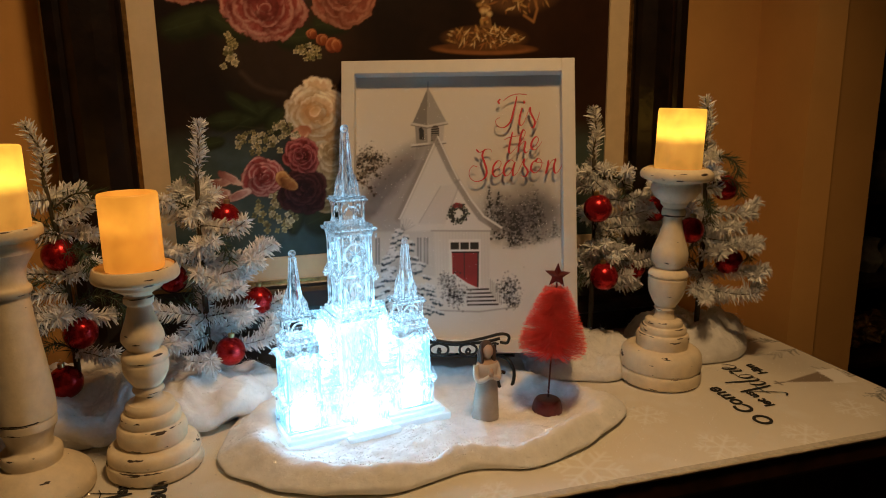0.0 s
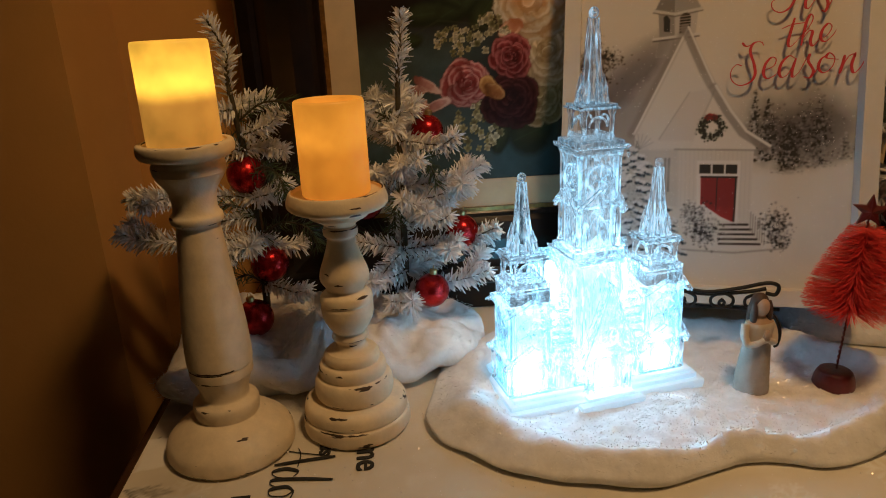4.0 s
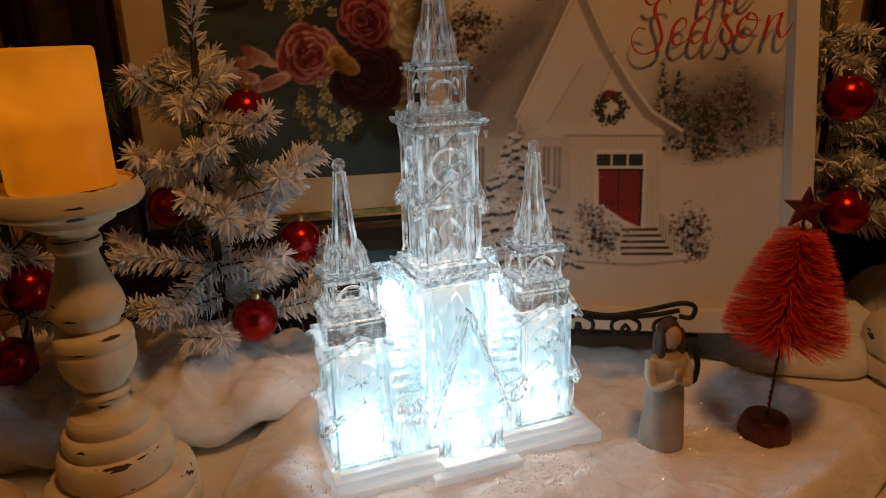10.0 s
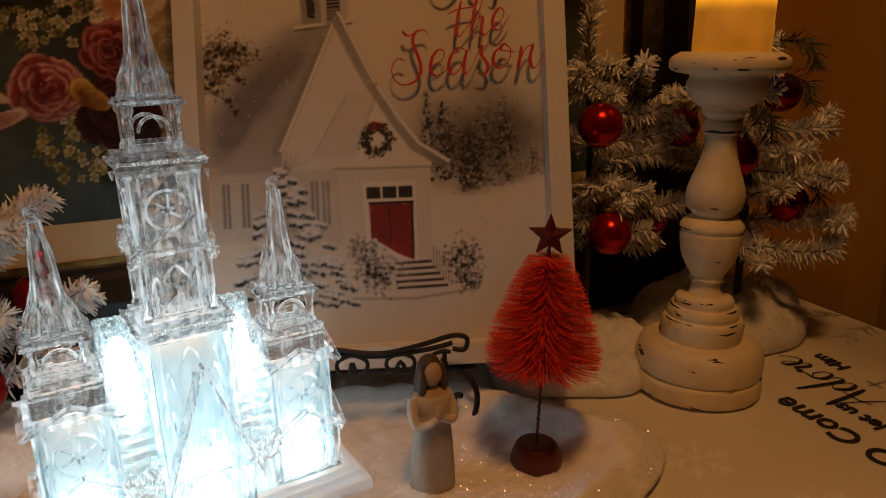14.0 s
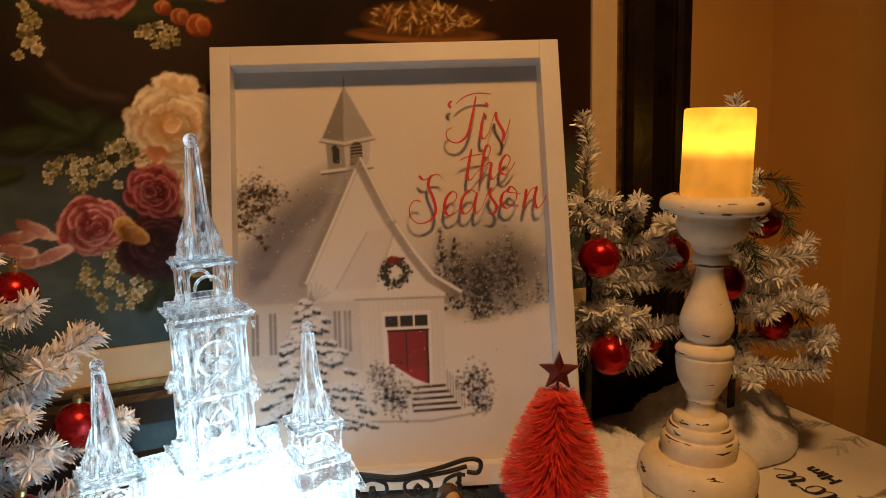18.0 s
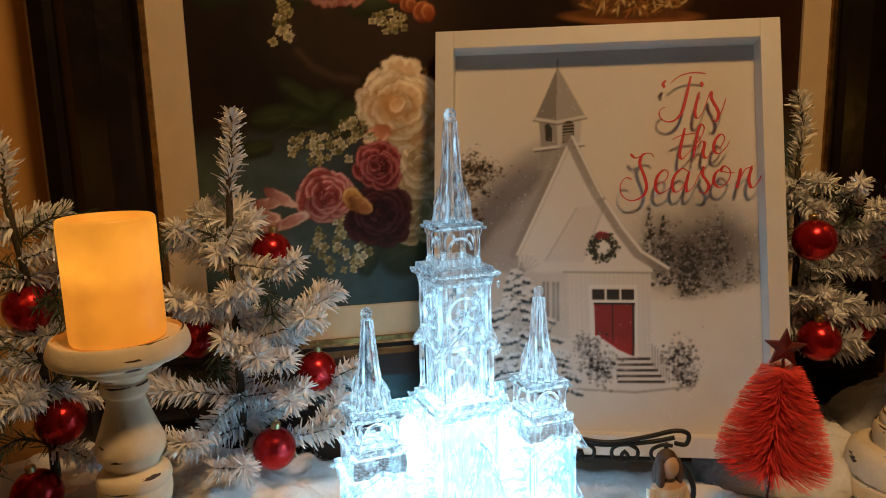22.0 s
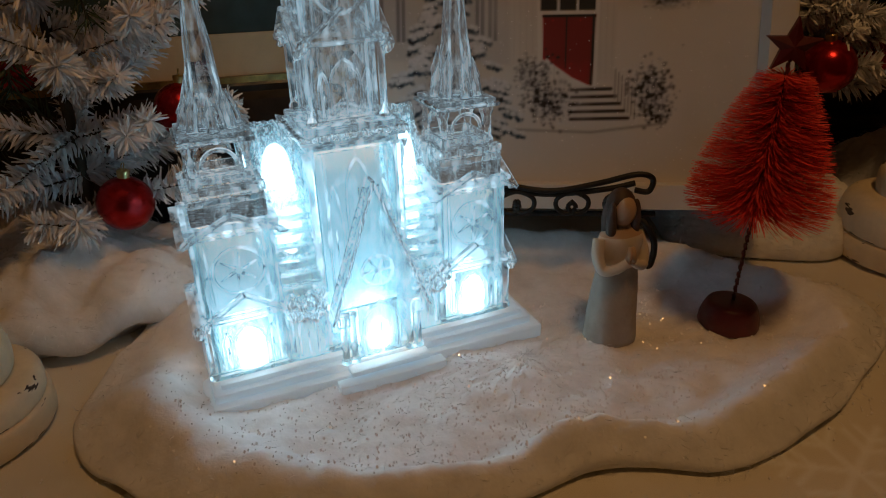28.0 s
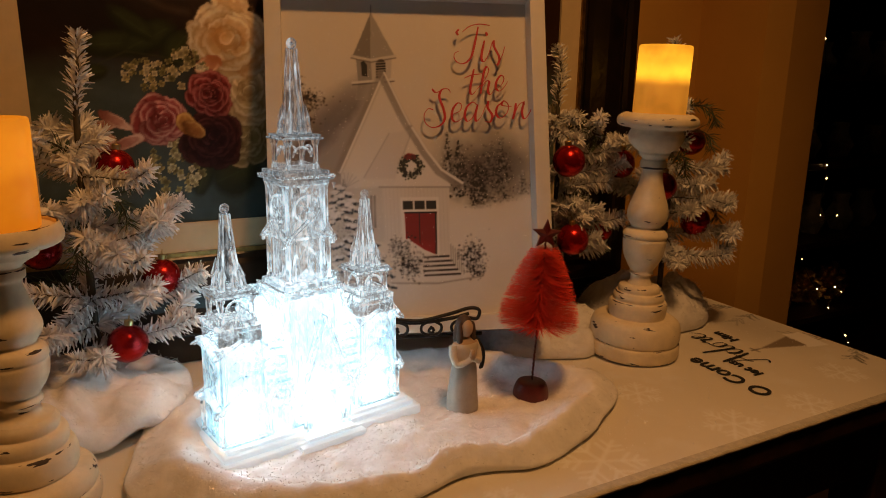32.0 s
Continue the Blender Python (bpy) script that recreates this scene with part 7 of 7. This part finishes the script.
# nave: front walls, snowy shingled roofs and the tall gable
nave = part("nave", box(0.050, 0.160, 0.066, 0.0685, 0.0202, 0.150), "frost", church)
for a0, a1 in ((0.0545, 0.0780), (0.132, 0.1560)):
    part("front_wall", box(a0, a1, 0.014, 0.0165, 0.0202, 0.062), "frost", nave)
    lancet(nave, (a0 + a1) / 2, 0.0132, 0.024, 0.052, 0.0055)
    lo, hi = Vector((0, 0.010, 0.062)), Vector((0, 0.064, 0.158))
    part("roof", box(a0, a1, 0.060, 0.0655, 0.062, 0.156), "frost", nave)
    for k in range(8):
        c = lo.lerp(hi, (k + 0.5) / 14)
        part("roof_shingle", slab3((a0, c.y - 0.004, c.z), (a1, c.y - 0.004, c.z), (0, 0.49, 0.87), 0.0055, 0.0062), "frost", nave)
    v, f, nx, nz = [], [], 12, 18
    for i in range(nz + 1):
        c = lo.lerp(hi, 0.52 + 0.48 * i / nz)
        for k in range(nx + 1):
            a = a0 + (a1 - a0) * k / nx
            e = 0.0030 * noise.fractal(Vector((a * 300, i * 1.1, 3.0)), 0.8, 2.0, 3) + 0.0025
            v.append((a, c.y - 0.87 * e - 0.004, c.z + 0.5 * e + 0.002 * noise.noise(Vector((a * 200, 7, i)))))
    for i in range(nz):
        for k in range(nx):
            b = i * (nx + 1) + k
            f.append((b, b + 1, b + nx + 2, b + nx + 1))
    ob = part("roof_snow", mesh_from("roof_snow", v, f), "rime", nave, "granular moulded snow on the roof")
    for s in range(2):
        part("eave_snow", lumps(smooth_line([(a0, 0.006, 0.060 + s * 0.008), ((a0 + a1) / 2, 0.003 + s * 0.004, 0.056 + s * 0.007), (a1, 0.006, 0.061 + s * 0.010)], 6), 0.0042, s + 3, 0.8), "rime", nave, "lumpy moulded snow along the eave")
gb = part("front_gable", prism(0.082, 0.134, 0.000, 0.0025, 0.056, 0.130, 0.003), "frost", church)
part("gable_wall", box(0.084, 0.132, 0.0005, 0.003, 0.0202, 0.0555), "frost", gb)
for sx in (-1, 1):
    s, e = Vector((0.108 + sx * 0.030, -0.006, 0.050)), Vector((0.108, -0.006, 0.134))
    part("gable_roof", slab3(s, e, (sx, 0, 0.36), 0.012, 0.0012), "ice", gb)
    part("snow_edge", lumps([s, s.lerp(e, 0.5), e], 0.0008, 21 + sx, 0.9), "rime", gb, "granular moulded snow")
    d = (e - s) / 15
    for k in range(14):
        p = s + d * (k + 0.7) + Vector((sx * 0.0022, 0, 0.0006))
        part("crocket", slab3(p, p + d * 0.55, (sx, 0, 0.36), 0.006, 0.0010), "edge", gb)
part("rose_window", hoop(0.108, -0.0008, 0.078, 0.0095, 0.0011), "edge", gb)
for k in range(6):
    q = k * math.pi / 3
    part("tracery", bar3((0.108, -0.0008, 0.078), (0.108 + 0.0092 * math.cos(q), -0.0008, 0.078 + 0.0092 * math.sin(q)), 0.0007), "edge", gb)
part("door_pane", box(0.095, 0.121, 0.0042, 0.0048, 0.0210, 0.0550), "haze", gb)
lancet(gb, 0.108, -0.0010, 0.022, 0.058, 0.011)
for a in (0.0845, 0.090, 0.126, 0.1315):
    column(a, -0.001, 0.0202, 0.054, 0.0022, gb, "edge")
for a in (0.0845, 0.1315):
    part("door_post", box(a - 0.004, a + 0.004, -0.004, 0.0, 0.046, 0.054, bevel=0.001), "edge", gb)

# the bulbs, and glowing domes and cores added to stand for their spread light
for a, b, z in ((0.066, 0.040, 0.085), (0.145, 0.040, 0.085)):
    part("led_bulb", ball(0.0042, 14, 9), "led", church, "cool white bulb", at=pose(a, b, z))
for a, b, r, h in ((0.0325, 0.0275, 0.0125, 0.034), (0.178, 0.0275, 0.0125, 0.034), (0.108, 0.0150, 0.0120, 0.030)):
    part("glow_dome", lathe(rounded([(r, 0.0226), (r * 1.05, 0.0226 + h * 0.3), (r * 0.92, 0.0226 + h * 0.65), (r * 0.5, 0.0226 + h * 0.93), (0.0008, 0.0226 + h)]), 20), "dome", church, "white-hot dome added for bulb glow", at=pose(a, b, 0))
part("diffuser", box(0.0845, 0.1255, 0.028, 0.062, 0.024, 0.147, bevel=0.004), "core", church, "glowing inner core added for bulb glow")
for a0, a1 in ((0.0575, 0.0755), (0.1345, 0.1535)):
    part("glow_dome", lathe(rounded([(0.003, 0.078), (0.0088, 0.088), (0.0102, 0.112), (0.0086, 0.134), (0.005, 0.144), (0.0008, 0.147)]), 20, 0.08, 4), "wing", church, "glowing inner core added for bulb glow", at=pose((a0 + a1) / 2, 0.0505, 0))
for a in (0.0325, 0.178):
    part("diffuser", box(a - 0.0175, a + 0.0175, 0.030, 0.054, 0.024, 0.110, bevel=0.004), "core", church, "glowing inner core added for bulb glow")

for ob in church.children_recursive:
    # thin clear panes let the bulbs' light out
    ob.visible_shadow = ob.data.materials[0] not in (M["ice"], M["frost"], M["edge"], M["rime"])

# ---- dim cabinet in the next room ----
CABU, CABV = 2.06, 1.488
cab = thing("china_cabinet", ROOM @ pose(CABU, CABV, 0), "dark wooden china cabinet in the unlit next room", "cabinet")
part("side_panel", box(-0.42, -0.40, 0, 0.30, FL, 1.75, bevel=0.002), "wood", cab)
part("side_panel", box(0.40, 0.42, 0, 0.30, FL, 1.75, bevel=0.002), "wood", cab)
part("back_panel", box(-0.40, 0.40, 0.28, 0.30, FL, 1.75), "wood", cab)
for z in (FL + 0.05, 0.372, 0.617, 0.862, 1.12, 1.40, 1.73):
    part("shelf", box(-0.40, 0.40, 0.02, 0.28, z, z + 0.02, bevel=0.002), "wood", cab)
part("plinth", box(-0.40, 0.40, 0.02, 0.04, FL, FL + 0.05), "wood", cab)
part("crown_moulding", box(-0.44, 0.44, -0.02, 0.30, 1.7502, 1.79, bevel=0.006), "wood", cab)
rnd = random.Random(12)
for z, n, h0 in ((0.637, 6, 0.115), (0.882, 5, 0.10), (1.14, 5, 0.11)):
    for k in range(n):
        x = -0.33 + k * 0.66 / (n - 1) + rnd.uniform(-0.02, 0.02)
        h = h0 * rnd.uniform(0.8, 1.2)
        vs = thing("glass_vase", ROOM @ pose(CABU + x, CABV + 0.13, z + 0.001), "dim ribbed glass vase on a cabinet shelf", "vase", "vases in the cabinet")
        part("body", lathe(rounded([(0.027, 0), (0.032, 0.014), (0.043, h * 0.4), (0.024, h * 0.75), (0.030, h), (0.026, h - 0.002), (0.020, h * 0.75), (0.036, h * 0.3), (0.004, 0.008)]), 24, 0.05, k), "glass_green", vs)
for x, z in ((-0.19, 0.392), (-0.03, 0.392), (0.09, 0.392), (0.22, 0.392)):
    bm = bmesh.new()
    bmesh.ops.create_icosphere(bm, subdivisions=4, radius=0.062)
    for v in bm.verts:
        v.co *= rnd.uniform(0.84, 1.12) * (1 + 0.5 * noise.noise(v.co * 40))
        v.co.z = max(v.co.z * 0.95 + 0.05, 0)
    fo = thing("foil_bundle", ROOM @ pose(CABU + x, CABV + 0.15, z + 0.001, 0, 0, x * 300), "crumpled gold foil bundle on a dim shelf", "decoration", "foil bundles in the cabinet")
    part("foil", bm, "cap", fo)

lights = thing("fairy_light_string", ROOM @ pose(CABU, CABV + 0.02, 0), "string of tiny warm lights strewn through the dim cabinet", "fairy lights")
spots = [(-0.163, 1.235), (-0.079, 0.876), (-0.071, 0.837), (-0.075, 0.724), (0.007, 0.718), (-0.179, 0.673), (-0.135, 0.594), (-0.038, 0.487), (0.051, 0.482), (0.088, 0.461), (0.032, 0.415), (0.147, 0.302), (0.169, 0.273)]
part("wire", tube(smooth_line([(x, -0.006, z) for x, z in spots], 6), 0.0008, 5), "bark", lights)
for k, (x, z) in enumerate(spots):
    part("bulb", ball(0.0012 + 0.0005 * (k % 3), 10, 7), "fairy", lights, at=pose(x, -0.008, z))

# ---- grown to true size about the table top ----
GROW = Matrix.Translation((0, 0, TZ)) @ Matrix.Scale(SIZE, 4) @ Matrix.Translation((0, 0, -TZ))
for ob in list(scene.objects):
    if ob.parent is None and ob is not cam:
        if ob.type == "LIGHT":
            ob.location = GROW @ ob.location
        else:
            ob.matrix_basis = GROW @ ob.matrix_basis
